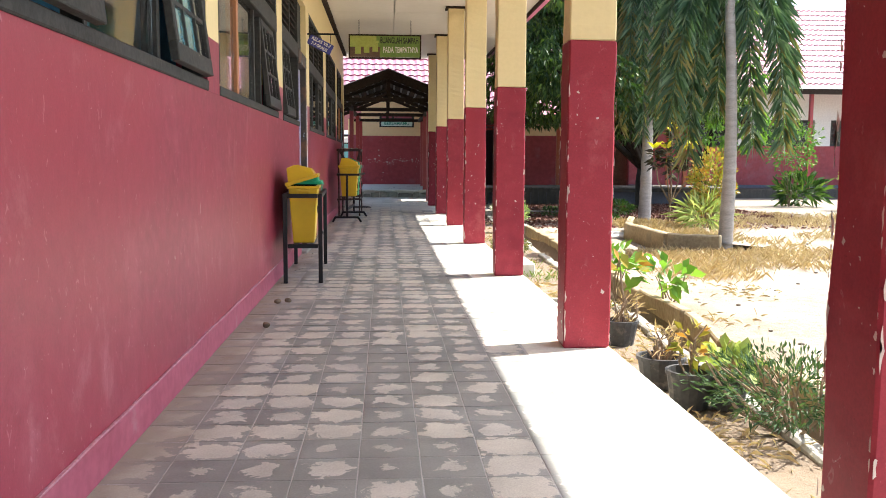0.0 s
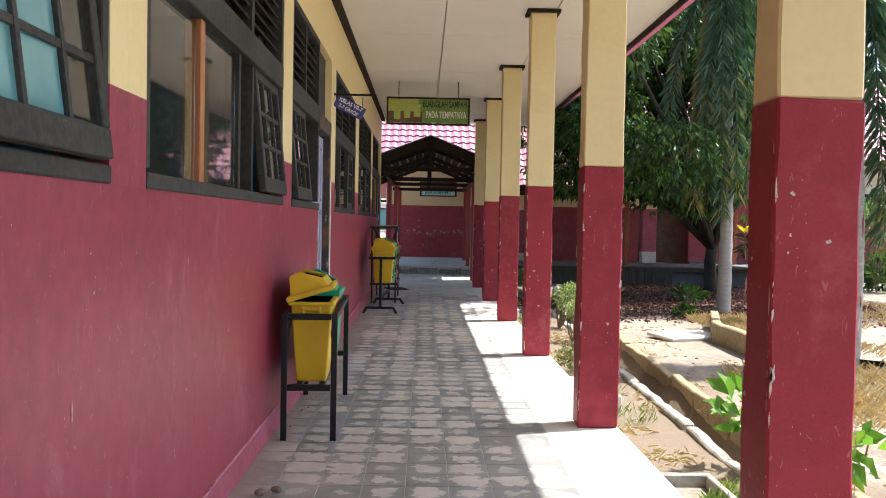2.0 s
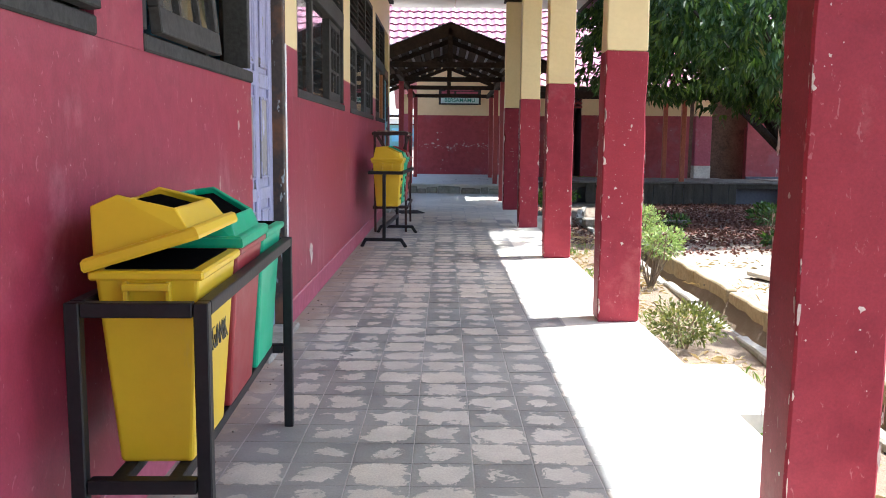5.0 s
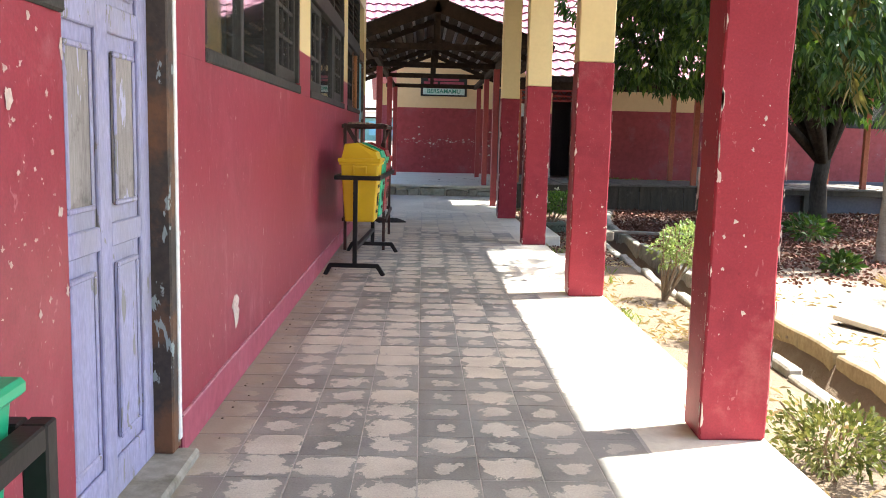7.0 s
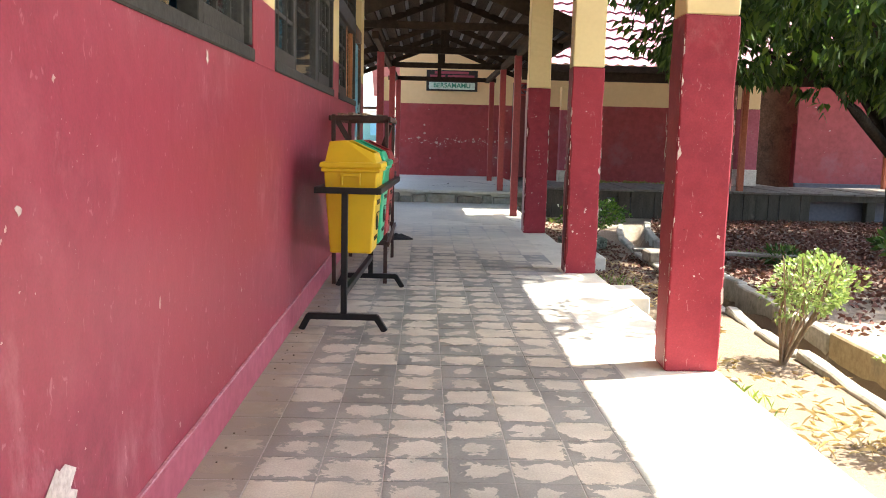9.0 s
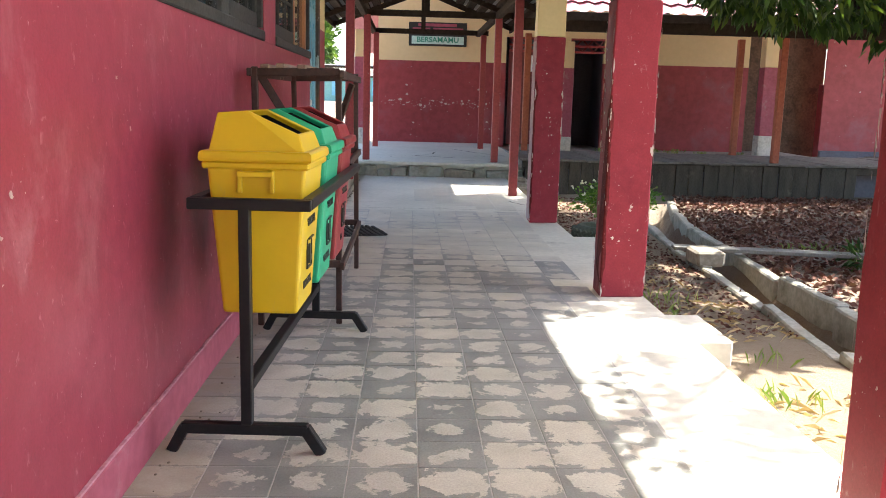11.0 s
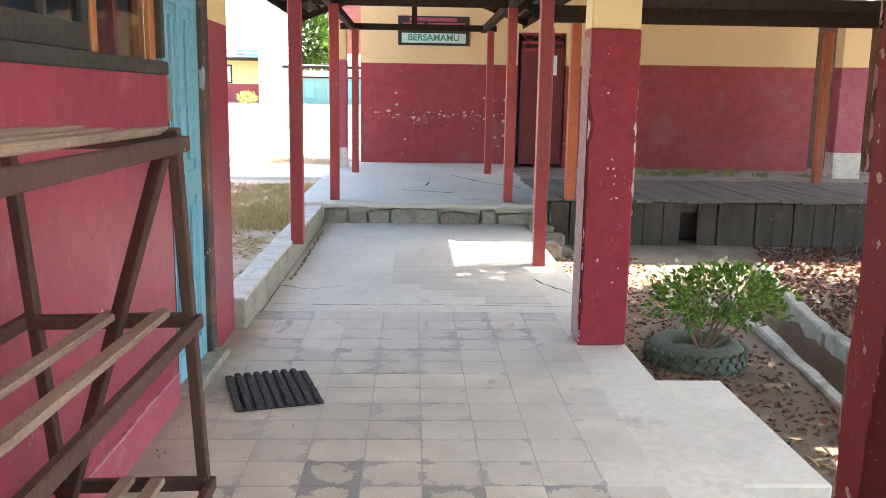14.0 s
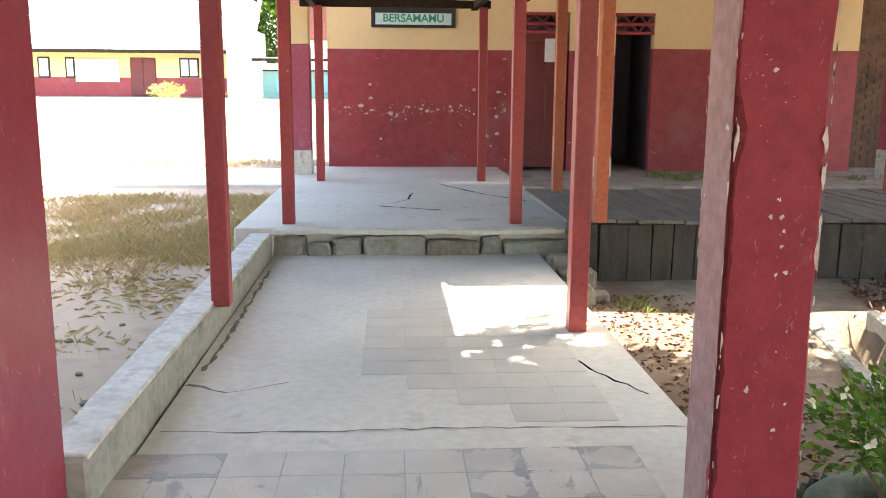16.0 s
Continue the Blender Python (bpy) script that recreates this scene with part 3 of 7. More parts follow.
bmesh.ops.subdivide_edges(lip, edges=[e for e in lip.edges if e.calc_length() > 2], cuts=60)
part("lip", rough_up(lip, 0.0035, 6), "plinth_edge", bb, "pale upper edge")
tagged(part("trim", cube(0.0, 0.07, Y0, Y1, CEIL - 0.05, CEIL - 0.002), "dark_wood"), "brown cornice batten at the ceiling", "trim", kind="structure")

# ceiling boards with narrow joints, one mesh
bm = bmesh.new()
for i in range(3):
    for j in range(11):
        x0, y0 = 0.0 + 1.1 * i, Y0 + 2.4 * j
        box(bm, x0 + 0.005, x0 + 1.095, y0 + 0.005, min(y0 + 2.395, 21.6), CEIL, CEIL + 0.02, 0.003)
box(bm, -0.1, 3.28, Y0, 21.6, CEIL + 0.14, CEIL + 0.16)
tagged(part("ceiling", bm, "ceiling"), "off-white ceiling boards with thin joints", "ceiling", kind="structure")

# corridor roof above: fascia and tiles
roof = thing("corridor_roof", (1.5, 8, 3.5), "tiled roof over the corridor with a brown fascia", "roof", kind="structure")
part("fascia", cube(3.28, 3.31, Y0, 21.6, CEIL - 0.06, CEIL + 0.20, 0.004), "dark_wood", roof)
bm = bmesh.new()
vs = [bm.verts.new(c) for c in ((3.48, Y0 - 0.2, 3.50), (3.48, 21.75, 3.50), (-3.4, 21.75, 6.2), (-3.4, Y0 - 0.2, 6.2), (-8.6, 21.75, 3.8), (-8.6, Y0 - 0.2, 3.8))]
bm.faces.new((vs[0], vs[1], vs[2], vs[3]))
bm.faces.new((vs[3], vs[2], vs[4], vs[5]))
bmesh.ops.solidify(bm, geom=bm.faces[:], thickness=0.04)
part("roof_sheet", bm, "roof_pink", roof)
part("gable_wall", cube(-8.0, 3.0, 21.25, 21.35, CEIL + 0.03, 3.7), "yellow", roof)

# columns
CW, CD = 0.131, 0.102
col = thing("column", (CX0 + CW, CD, 0), "square column, chipped red below and cream yellow above", "column", "corridor columns", "structure")
C_AT = col.location.copy()


def shaft(z0, z1, w, d):
    bm = cube(-w, w, -d, d, z0, z1, 0.008)
    bmesh.ops.subdivide_edges(bm, edges=[e for e in bm.edges if e.calc_length() > 1.0], cuts=24)
    for v in bm.verts:
        if z0 + 0.01 < v.co.z < z1 - 0.01 or z0 == 0:
            v.co += 0.006 * noise.noise_vector(v.co * 4.0) * Vector((1, 1, 0)).length
    bm.transform(Matrix.Translation(C_AT))
    return bm


part("lower_shaft", shaft(0.0, RED_TOP, CW, CD), "column_red", col)
part("upper_shaft", shaft(RED_TOP, CEIL - 0.03, CW - 0.003, CD - 0.003), "yellow", col, "cream yellow upper shaft")
bm = cube(-0.165, 0.165, -0.135, 0.135, CEIL - 0.035, CEIL - 0.002, 0.004)
bm.transform(Matrix.Translation(C_AT))
part("capital", bm, "dark_wood", col, "dark wooden cap plate")
rnd = random.Random(17)
COLUMNS = []


def flake(bm, face, u, z, w, h):
    """A ragged fleck of bare plaster on one face of the shaft."""
    n = 9
    ang = [k * math.tau / n for k in range(n)]
    rot = pose(0, 0, 0, 0, 0, 90 * face)
    half, out = (CD, CW) if face % 2 == 0 else (CW, CD)
    u *= half / CW
    pts = [(max(-half, min(half, u + w * rnd.uniform(0.25, 1.4) * math.cos(a))), z + h * rnd.uniform(0.25, 1.4) * math.sin(a)) for a in ang]
    bm.faces.new([bm.verts.new(C_AT + rot @ Vector((out + 0.005, p, q))) for p, q in pts])


def chips_bm(many):
    """Flecks scattered on the faces and larger losses along the corners of one shaft."""
    bm = bmesh.new()
    for face in range(4):
        for _ in range(many):
            cu, cz = rnd.uniform(-0.11, 0.11), rnd.uniform(0.1, 1.45)
            for _ in range(rnd.randint(3, 9)):
                s = rnd.random() ** 4
                flake(bm, face, max(-0.125, min(0.125, rnd.gauss(cu, 0.03))), rnd.gauss(cz, 0.08), 0.0014 + 0.009 * s, 0.0018 + 0.010 * s)
        for edge in (-1, 1):
            for _ in range(14):
                s = rnd.random() ** 3
                flake(bm, face, edge * 0.130, rnd.uniform(0.02, 1.6), 0.003 + 0.008 * s, 0.008 + 0.045 * s)
        flake(bm, face, rnd.choice((-1, 1)) * 0.124, rnd.uniform(0.5, 1.3), 0.010, 0.032)
        flake(bm, face, rnd.uniform(-0.1, 0.1), rnd.uniform(0.3, 1.5), 0.012, 0.012)
    return bm


for k, y in enumerate(COLS):
    c = col if k == 0 else copy_thing(col, pose(C_AT.x, y + CD, 0))
    COLUMNS.append(c)
col.location.y = COLS[0] + CD
for k, c in enumerate(COLUMNS):
    ORIGIN[c] = C_AT
    tagged(part("paint_chips", chips_bm(3 + 2 * (k in (4, 6, 7))), "chip", c, "flecks of bare plaster"), kind="stuff")

bm = cube(CX0 - 0.005, CX0 + 0.004, COLS[7] + 0.006, COLS[7] + 2 * CD - 0.006, 0.02, 1.66, 0.002)
bmesh.ops.subdivide_edges(bm, edges=[e for e in bm.edges if e.calc_length() > 1], cuts=20)
rough_up(bm, 0.0025, 7)
last = COLUMNS[7]
bm.transform(Matrix.Translation(C_AT - Vector((C_AT.x, COLS[7] + CD, 0))))
part("bare_face", bm, "bare_plaster", last, "grey-pink face where the paint has worn off")


def broken_corner(c, z0, z1, front, side, seed):
    """Render laid bare along the corner of one shaft, its colour darkened as in shade; front and side give its breadth
    by height (0 to 1).
    """
    bm = bmesh.new()
    rows, n, rj = [], 44, random.Random(seed)
    for k in range(n + 1):
        f = k / n
        taper = min(1, 9 * f, 9 * (1 - f))
        a = max(0.001, taper * (front(f) + rj.uniform(-0.003, 0.004)))
        b = max(0.001, taper * (side(f) + rj.uniform(-0.004, 0.004)))
        z = z0 + (z1 - z0) * f
        x, y, o = -CW, -CD, 0.0035
        rows.append([bm.verts.new(C_AT + Vector(q)) for q in ((x + 0.002, y + b, z), (x - o, y + b - 0.001, z), (x - o, y + 0.006, z), (x + 0.006, y - o, z), (x + 0.006 + a, y - o, z), (x + 0.007 + a, y + 0.002, z))])
    for r0, r1 in zip(rows, rows[1:]):
        for j in range(5):
            bm.faces.new((r0[j], r0[j + 1], r1[j + 1], r1[j]))
    part("broken_corner", bm, "broken_red", c, "broken corner of red render, darkened for the shaded side face")


broken_corner(COLUMNS[6], 0.05, 1.17, lambda f: 0.006 + 0.008 * math.sin(9 * f) ** 2, lambda f: 0.05 + 0.10 * (1 - f), 3)
broken_corner(last, 0.08, 1.40, lambda f: 0.005 + 0.022 * math.exp(-((f - 0.86) / 0.05) ** 2) + 0.004 * math.sin(14 * f) ** 2, lambda f: 0.004, 5)

# ---- classroom behind the wall ----
room = thing("classroom_shell", (-4, 8, 0), "blue-painted classroom seen through the windows", "room", kind="structure")
part("room_floor", cube(-7.2, -0.16, Y0, Y1, -0.05, 0.02), "concrete", room)
part("room_ceiling", cube(-7.2, -0.16, Y0, Y1, 3.3, 3.36), "ceiling", room)
bm = cube(-7.3, -7.2, Y0, Y1, 0, 1.3)
box(bm, -7.3, -7.2, Y0, Y1, 2.4, 3.3)
for k in range(9):
    y = Y0 + 3.0 * k
    box(bm, -7.3, -7.2, y, y + 2.5, 1.3, 2.4)
part("far_side_wall", bm, "room", room)
for y in (Y0, 4.0, 11.5, Y1 - 0.1):
    part("cross_wall", cube(-7.2, -0.16, y, y + 0.1, 0, 3.3), "room", room)


# windows: fixed lights, casements and louvred transoms
def casement(parent, y0, y1, tilt=0.0, turn=0.0, cols=3, rows=3, film=()):
    """A glazed sash with bars, hung at its top (tilt) or on one side (turn)."""
    z0, z1 = SILL + 0.058, HEAD - 0.092
    fr = bmesh.new()
    w = 0.05
    box(fr, -0.02, 0.02, y0, y1, z0, z0 + 0.085, 0.004)
    box(fr, -0.02, 0.02, y0, y1, z1 - w, z1, 0.004)
    box(fr, -0.02, 0.02, y0, y0 + w, z0 + 0.085, z1 - w, 0.004)
    box(fr, -0.02, 0.02, y1 - w, y1, z0 + 0.085, z1 - w, 0.004)
    for i in range(1, cols):
        y = y0 + (y1 - y0) * i / cols
        box(fr, -0.014, 0.014, y - 0.011, y + 0.011, z0 + 0.085, z1 - w)
    for j in range(1, rows):
        z = z0 + 0.085 + (z1 - z0 - 0.135) * j / rows
        box(fr, -0.012, 0.012, y0 + w, y1 - w, z - 0.011, z + 0.011)
    mv = Matrix.Translation((-0.045, 0, 0))
    if tilt:
        mv = mv @ Matrix.Translation((0, 0, z1)) @ pose(0, 0, 0, 0, -tilt, 0) @ Matrix.Translation((0, 0, -z1))
    if turn:
        yh = y1 if turn > 0 else y0
        mv = mv @ Matrix.Translation((0, yh, 0)) @ pose(0, 0, 0, 0, 0, turn) @ Matrix.Translation((0, -yh, 0))
    fr.transform(mv)
    c = part("casement", fr, "frame", parent, "dark grey glazed casement")
    for i in range(cols):
        a, b = y0 + w + (y1 - y0 - 2 * w) * i / cols, y0 + w + (y1 - y0 - 2 * w) * (i + 1) / cols
        for j in range(rows):
            e, f = z0 + 0.085 + (z1 - z0 - 0.135) * j / rows, z0 + 0.085 + (z1 - z0 - 0.135) * (j + 1) / rows
            gl = cube(-0.002, 0.002, a, b, e, f)
            gl.transform(mv)
            p = part("pane", gl, "film" if i in film else "glass", c, "blue film" if i in film else "")
            p.visible_shadow = i in film
    return c


def light(parent, y0, y1):
    p = part("pane", cube(-0.05, -0.046, y0, y1, SILL + 0.06, HEAD - 0.08), "glass", parent)
    p.visible_shadow = False


def mullion(parent, y, material="frame", w=0.04):
    part("mullion", cube(-0.10, -0.025, y - w / 2, y + w / 2, SILL + 0.055, HEAD - 0.09, 0.004), material, parent, "orange varnished post" if material != "frame" else "")


def window(num, y0, y1):
    w = thing("window_%d" % num, (0, (y0 + y1) / 2, SILL), "dark grey wooden window band with louvred transom", "window", kind="structure")
    fr = cube(-0.13, 0.012, y0, y1, SILL, SILL + 0.055, 0.006)
    box(fr, -0.12, 0.004, y0, y1, HEAD - 0.09, HEAD + 0.06, 0.006)
    box(fr, -0.12, 0.0, y0, y1, LOUVRE - 0.05, LOUVRE, 0.004)
    box(fr, -0.12, 0.0, y0, y0 + 0.05, SILL + 0.07, LOUVRE - 0.05, 0.004)
    box(fr, -0.12, 0.0, y1 - 0.05, y1, SILL + 0.07, LOUVRE - 0.05, 0.004)
    part("window_frame", fr, "frame", w)
    n = max(2, round((y1 - y0) / 0.9))
    for i in range(n):
        a = y0 + 0.05 + (y1 - y0 - 0.1) * i / n
        b = y0 + 0.05 + (y1 - y0 - 0.1) * (i + 1) / n
        if i:
            part("transom_post", cube(-0.12, -0.01, a - 0.03, a + 0.03, HEAD + 0.06, LOUVRE - 0.05), "frame", w)
        for k in range(7):
            z = HEAD + 0.10 + k * 0.068
            bm = cube(-0.05, 0.05, a + 0.03, b - 0.03, -0.006, 0.006)
            bm.transform(Matrix.Translation((-0.06, 0, z)) @ pose(0, 0, 0, 0, 38, 0))
            part("louvre_slat", bm, "dark_wood", w)
    return w


w = window(1, 2.75, 5.45)
casement(w, 2.82, 3.62, tilt=7)
light(w, 3.70, 4.55)
mullion(w, 3.66)
mullion(w, 4.58)
casement(w, 4.60, 5.34, tilt=7, film=(0, 1))
w = window(2, 5.78, 8.48)
light(w, 5.83, 6.55)
mullion(w, 6.60, "orange_wood", 0.065)
light(w, 6.66, 7.30)
mullion(w, 7.33)
mullion(w, 7.66)
casement(w, 7.70, 8.43, tilt=6)
w = window(3, 8.86, 10.375)
casement(w, 8.92, 9.66, tilt=6)
mullion(w, 9.70)
w = window(4, 11.70, 14.26)
light(w, 11.75, 12.50)
mullion(w, 12.53, "frame", 0.06)
light(w, 12.56, 13.20)
mullion(w, 13.50, "frame", 0.06)
casement(w, 13.53, 14.21)
w = window(5, 14.79, 17.52)
casement(w, 14.84, 15.65)
mullion(w, 15.68)
light(w, 15.71, 16.595)
mullion(w, 16.67, "frame", 0.15)
casement(w, 16.77, 17.47)
bm = bmesh.new()
cols = [[bm.verts.new((-0.24 + 0.03 * math.sin(k * 1.9), 15.80 + 0.04 * k, z)) for k in range(21)] for z in (0.9, 2.3)]
for k in range(20):
    bm.faces.new((cols[0][k], cols[0][k + 1], cols[1][k + 1], cols[1][k]))
bmesh.ops.solidify(bm, geom=bm.faces[:], thickness=0.004)
solid("curtain", bm, "curtain", "teal curtain gathered behind the window glass", "curtain")
solid("curtain_rod", tube(bmesh.new(), [(-0.24, 15.0, 2.31), (-0.24, 17.4, 2.31)], [0.012, 0.012]), "steel", "thin dark rod above the curtain", "curtain rod")
w = window(6, 17.93, 19.72)
casement(w, 17.98, 18.95)
mullion(w, 19.0, "orange_wood", 0.05)
light(w, 19.03, 19.6)
mullion(w, 19.64, "orange_wood", 0.07)
w = window(7, -0.30, 2.40)
light(w, -0.2, 1.5)
casement(w, 1.6, 2.35, tilt=7)
w = window(8, -3.3, -0.65)
light(w, -3.2, -0.7)


def panel_door(name, y0, y1, x, material, label, lock, rails=(0.80, 0.87, 1.42, 1.50), bare=None):
    z0, z1 = 0.03, 2.10
    d = thing(name, (x, (y0 + y1) / 2, z0), label, "door", kind="structure")
    bm = cube(x - 0.035, x, y0, y1, z0, z1, 0.004)
    leaf = part("door_leaf", bm, material, d)
    mid = (y0 + y1) / 2
    zs = [z0 + 0.12, *rails, z1 - 0.1]
    st = bmesh.new()
    for a, b in ((y0, y0 + 0.09), (mid - 0.045, mid + 0.045), (y1 - 0.09, y1)):
        box(st, x, x + 0.014, a, b, z0, z1, 0.004)
    for a, b in ((z0, zs[0]), (zs[1], zs[2]), (zs[3], zs[4]), (zs[5], z1)):
        for c, e in ((y0 + 0.09, mid - 0.045), (mid + 0.045, y1 - 0.09)):
            box(st, x, x + 0.013, c, e, a, b, 0.004)
    part("stile", st, material, leaf)
    for c, e in ((y0 + 0.13, mid - 0.085), (mid + 0.085, y1 - 0.13)):
        for a, b in ((zs[0] + 0.05, zs[1] - 0.05), (zs[2] + 0.05, zs[3] - 0.05), (zs[4] + 0.03, zs[5] - 0.03)):
            worn = bare and a > 0.7 and b < 1.6
            part("panel", cube(x, x + 0.010, c, e, a, b, 0.006), bare if worn else material, leaf, "paint worn off to grey wood" if worn else "")
            # an inner moulding round the field of the panel
            md = bmesh.new()
            for q in ((c, e, a, a + 0.016), (c, e, b - 0.016, b), (c, c + 0.016, a + 0.016, b - 0.016), (e - 0.016, e, a + 0.016, b - 0.016)):
                box(md, x + 0.008, x + 0.017, *q, 0.004)
            part("moulding", md, material, leaf)
    bm = cube(x + 0.012, x + 0.03, y0 + 0.005, y0 + 0.035, lock, lock + 0.09, 0.004)
    box(bm, x + 0.01, x + 0.045, y0 - 0.01, y0 + 0.03, lock - 0.06, lock - 0.01, 0.006)
    part("padlock", bm, "metal", leaf, "small hasp with a padlock")
    return d


panel_door("door_1", 10.40, 11.195, -0.075, "lavender", "closed lavender panelled door, paint worn to grey wood", 1.26, bare="bare_door")
panel_door("door_2", 19.75, 20.345, -0.035, "blue_door", "closed sky-blue panelled wooden door", 1.1, (0.86, 0.98, 1.72, 1.84))
for k, (a, b, jw) in enumerate(((10.375, 11.285, 0.09), (19.72, 20.46, 0.115))):
    fr = thing("door_frame_%d" % (k + 1), (0, (a + b) / 2, 0), "peeling black and brown wooden door frame", "door frame", kind="structure")
    part("jamb", cube(-0.15, -0.09 if k == 0 else -0.05, a + 0.002, a + 0.028, 0.03, 2.12, 0.004), "jamb", fr)
    part("jamb", cube(-0.14, 0.006, b - jw, b, 0.03, 2.12, 0.006), "jamb", fr)
    part("head", cube(-0.14, 0.008, a, b, 2.12, 2.26, 0.006), "jamb", fr)
    part("transom", cube(-0.10, -0.06, a, b, 2.26, LOUVRE), "frame", fr)
broken = scene.objects["door_2"]
# dark strip set before the leaf stands for a shaded opening
part("gap", cube(-0.034, -0.016, 19.735, 19.80, 0.06, 1.36, 0.003), "frame", broken, "dark strip standing for the shaded split beside the leaf")
part("splinter", rough_up(cube(-0.02, 0.002, 19.725, 19.775, 1.22, 1.40, 0.004), 0.008, 14), "pale_wood", broken, "torn piece of raw wood")
tagged(part("wall_edge_strip", cube(-0.02, 0.012, 11.254, 11.281, 0.06, 1.70, 0.003), "paper"), "pale wire conduit down the door frame", "conduit", kind="structure")

rnd = random.Random(29)
bm = bmesh.new()
for k in range(70):
    cy, cz = (rnd.uniform(11.5, 19.5) if k % 4 else rnd.uniform(1.5, 10.2)), rnd.uniform(0.2, 1.3)
    if k % 5 == 0:
        cy, cz = 11.31, rnd.uniform(0.2, 1.3)
    if k % 5 == 1:
        cy, cz = rnd.uniform(10.0, 10.33), rnd.uniform(0.6, 1.35)
    for _ in range(rnd.randint(2, 7)):
        y, z = max(11.295, rnd.gauss(cy, 0.06)) if cy > 11 else min(10.365, rnd.gauss(cy, 0.06)), rnd.gauss(cz, 0.07)
        r = 0.0022 + 0.009 * rnd.random() ** 5
        bm.faces.new([bm.verts.new((0.0018, y + 1.2 * r * rnd.uniform(0.25, 1.4) * math.cos(a), min(1.4, z + r * rnd.uniform(0.25, 1.4) * math.sin(a)))) for a in [j * math.tau / 9 for j in range(9)]])
tagged(part("paint_chips", bm, "chip", wall, "small flecks of bare plaster"), kind="stuff")

# ---- porch and step beyond the corridor ----
UP = 0.20
slab = tagged(part("porch_floor", cube(0.08, 2.24, 21.304, 25.25, -0.35, -0.010, 0.003), "concrete"), "worn grey concrete walkway slab", "floor", kind="structure")
up = tagged(part("upper_floor", cube(-0.25, 2.6, 25.3, 31.0, -0.35, UP, 0.01), "concrete"), "raised concrete floor before the far wall", "floor", kind="structure")
rnd = random.Random(3)
x = 0.08
while x < 2.55:
    wd = rnd.uniform(0.16, 0.55)
    bm = cube(x, min(x + wd, 2.6), 25.19 + rnd.uniform(-0.03, 0.03), 25.36, -0.1, UP - 0.055 - rnd.random() ** 2 * 0.07, 0.02)
    bmesh.ops.subdivide_edges(bm, edges=[e for e in bm.edges if e.calc_length() > 0.12], cuts=3)
    part("stone", rough_up(bm, 0.028, 9), rnd.choice(("rubble", "old_concrete", "old_concrete", "kerb_grey")), up)
    x += wd + rnd.uniform(0.004, 0.03)
bm = cube(0.08, 2.45, 25.17, 25.305, UP - 0.045, UP - 0.004, 0.006)
bmesh.ops.subdivide_edges(bm, edges=[e for e in bm.edges if e.calc_length() > 1], cuts=40)
part("broken_lip", rough_up(rough_up(bm, 0.03, 2.5), 0.012, 12), "concrete", up, "broken concrete edge")
bm = cube(-0.10, 0.07, 20.91, 25.2, -0.3, 0.165, 0.012)
bmesh.ops.subdivide_edges(bm, edges=[e for e in bm.edges if e.calc_length() > 2], cuts=24)
kw = tagged(part("kerb_wall", rough_up(bm, 0.012, 3), "kerb_grey"), "low concrete kerb wall beside the walkway", "kerb", kind="structure")
bm = cube(-0.098, 0.064, 20.93, 25.15, 0.16, 0.182, 0.004)
bmesh.ops.subdivide_edges(bm, edges=[e for e in bm.edges if e.calc_length() > 2], cuts=24)
part("whitewash", rough_up(bm, 0.007, 5), "whitewash", kw, "whitewashed top")

porch = thing("porch_roof", (1.02, 23, 2.2), "open timber porch roof on posts, dark weathered wood", "porch", kind="structure")
RX, RZ, PY0, PY1 = 1.03, 3.16, 21.2, 29.6
for s in (-1, 1):
    ex = RX + s * 1.66
    bm = bmesh.new()
    vs = [[bm.verts.new((RX + s * (0.0 + 1.72 * j), PY0 + (PY1 - PY0) * i / 60, RZ + 0.03 - 0.385 * 1.72 * j + 0.012 * (1 if i % 2 else -1))) for j in (0, 1)] for i in range(61)]
    for a, b in zip(vs, vs[1:]):
        bm.faces.new((a[0], b[0], b[1], a[1]))
    part("roof_sheet", bm, "roof_sheet", porch)
    for k in range(9):
        f = 0.08 + k * 0.195
        part("purlin", bar(bmesh.new(), (RX + s * f, PY0, RZ - 0.03 - 0.385 * f), (RX + s * f, PY1, RZ - 0.03 - 0.385 * f), 0.150, 0.06), "dark_wood", porch)
    for yy in (21.25, 22.95, 25.55, 27.3, 29.0):
        part("rafter", bar(bmesh.new(), (RX, yy, RZ - 0.11), (ex, yy, RZ - 0.11 - 0.385 * 1.66), 0.05, 0.09), "dark_wood", porch)
    part("bargeboard", bar(bmesh.new(), (RX - s * 0.03, PY0 - 0.03, RZ - 0.10), (ex + s * 0.04, PY0 - 0.03, RZ - 0.10 - 0.385 * 1.70), 0.03, 0.20), "dark_wood", porch)
    part("eave_board", cube(min(ex, ex + s * 0.03), max(ex, ex + s * 0.03), PY0, PY1, 2.38, 2.54, 0.004), "dark_wood", porch)
    px = 0.12 if s < 0 else 2.07
    part("wall_plate", cube(px - 0.04, px + 0.04, PY0, 29.3, 2.28, 2.37, 0.004), "dark_wood", porch)
for yy, zt in ((21.25, 2.50), (22.95, 2.37), (25.55, 2.37), (29.0, 2.37)):
    part("tie_beam", cube(-0.05, 2.24, yy - 0.03, yy + 0.03, zt - 0.09, zt, 0.004), "dark_wood", porch)
    part("king_post", cube(RX - 0.04, RX + 0.04, yy - 0.03, yy + 0.03, zt, RZ - 0.05, 0.004), "dark_wood", porch)
part("ridge_beam", cube(RX - 0.04, RX + 0.04, PY0, PY1, RZ - 0.12, RZ - 0.01), "dark_wood", porch)
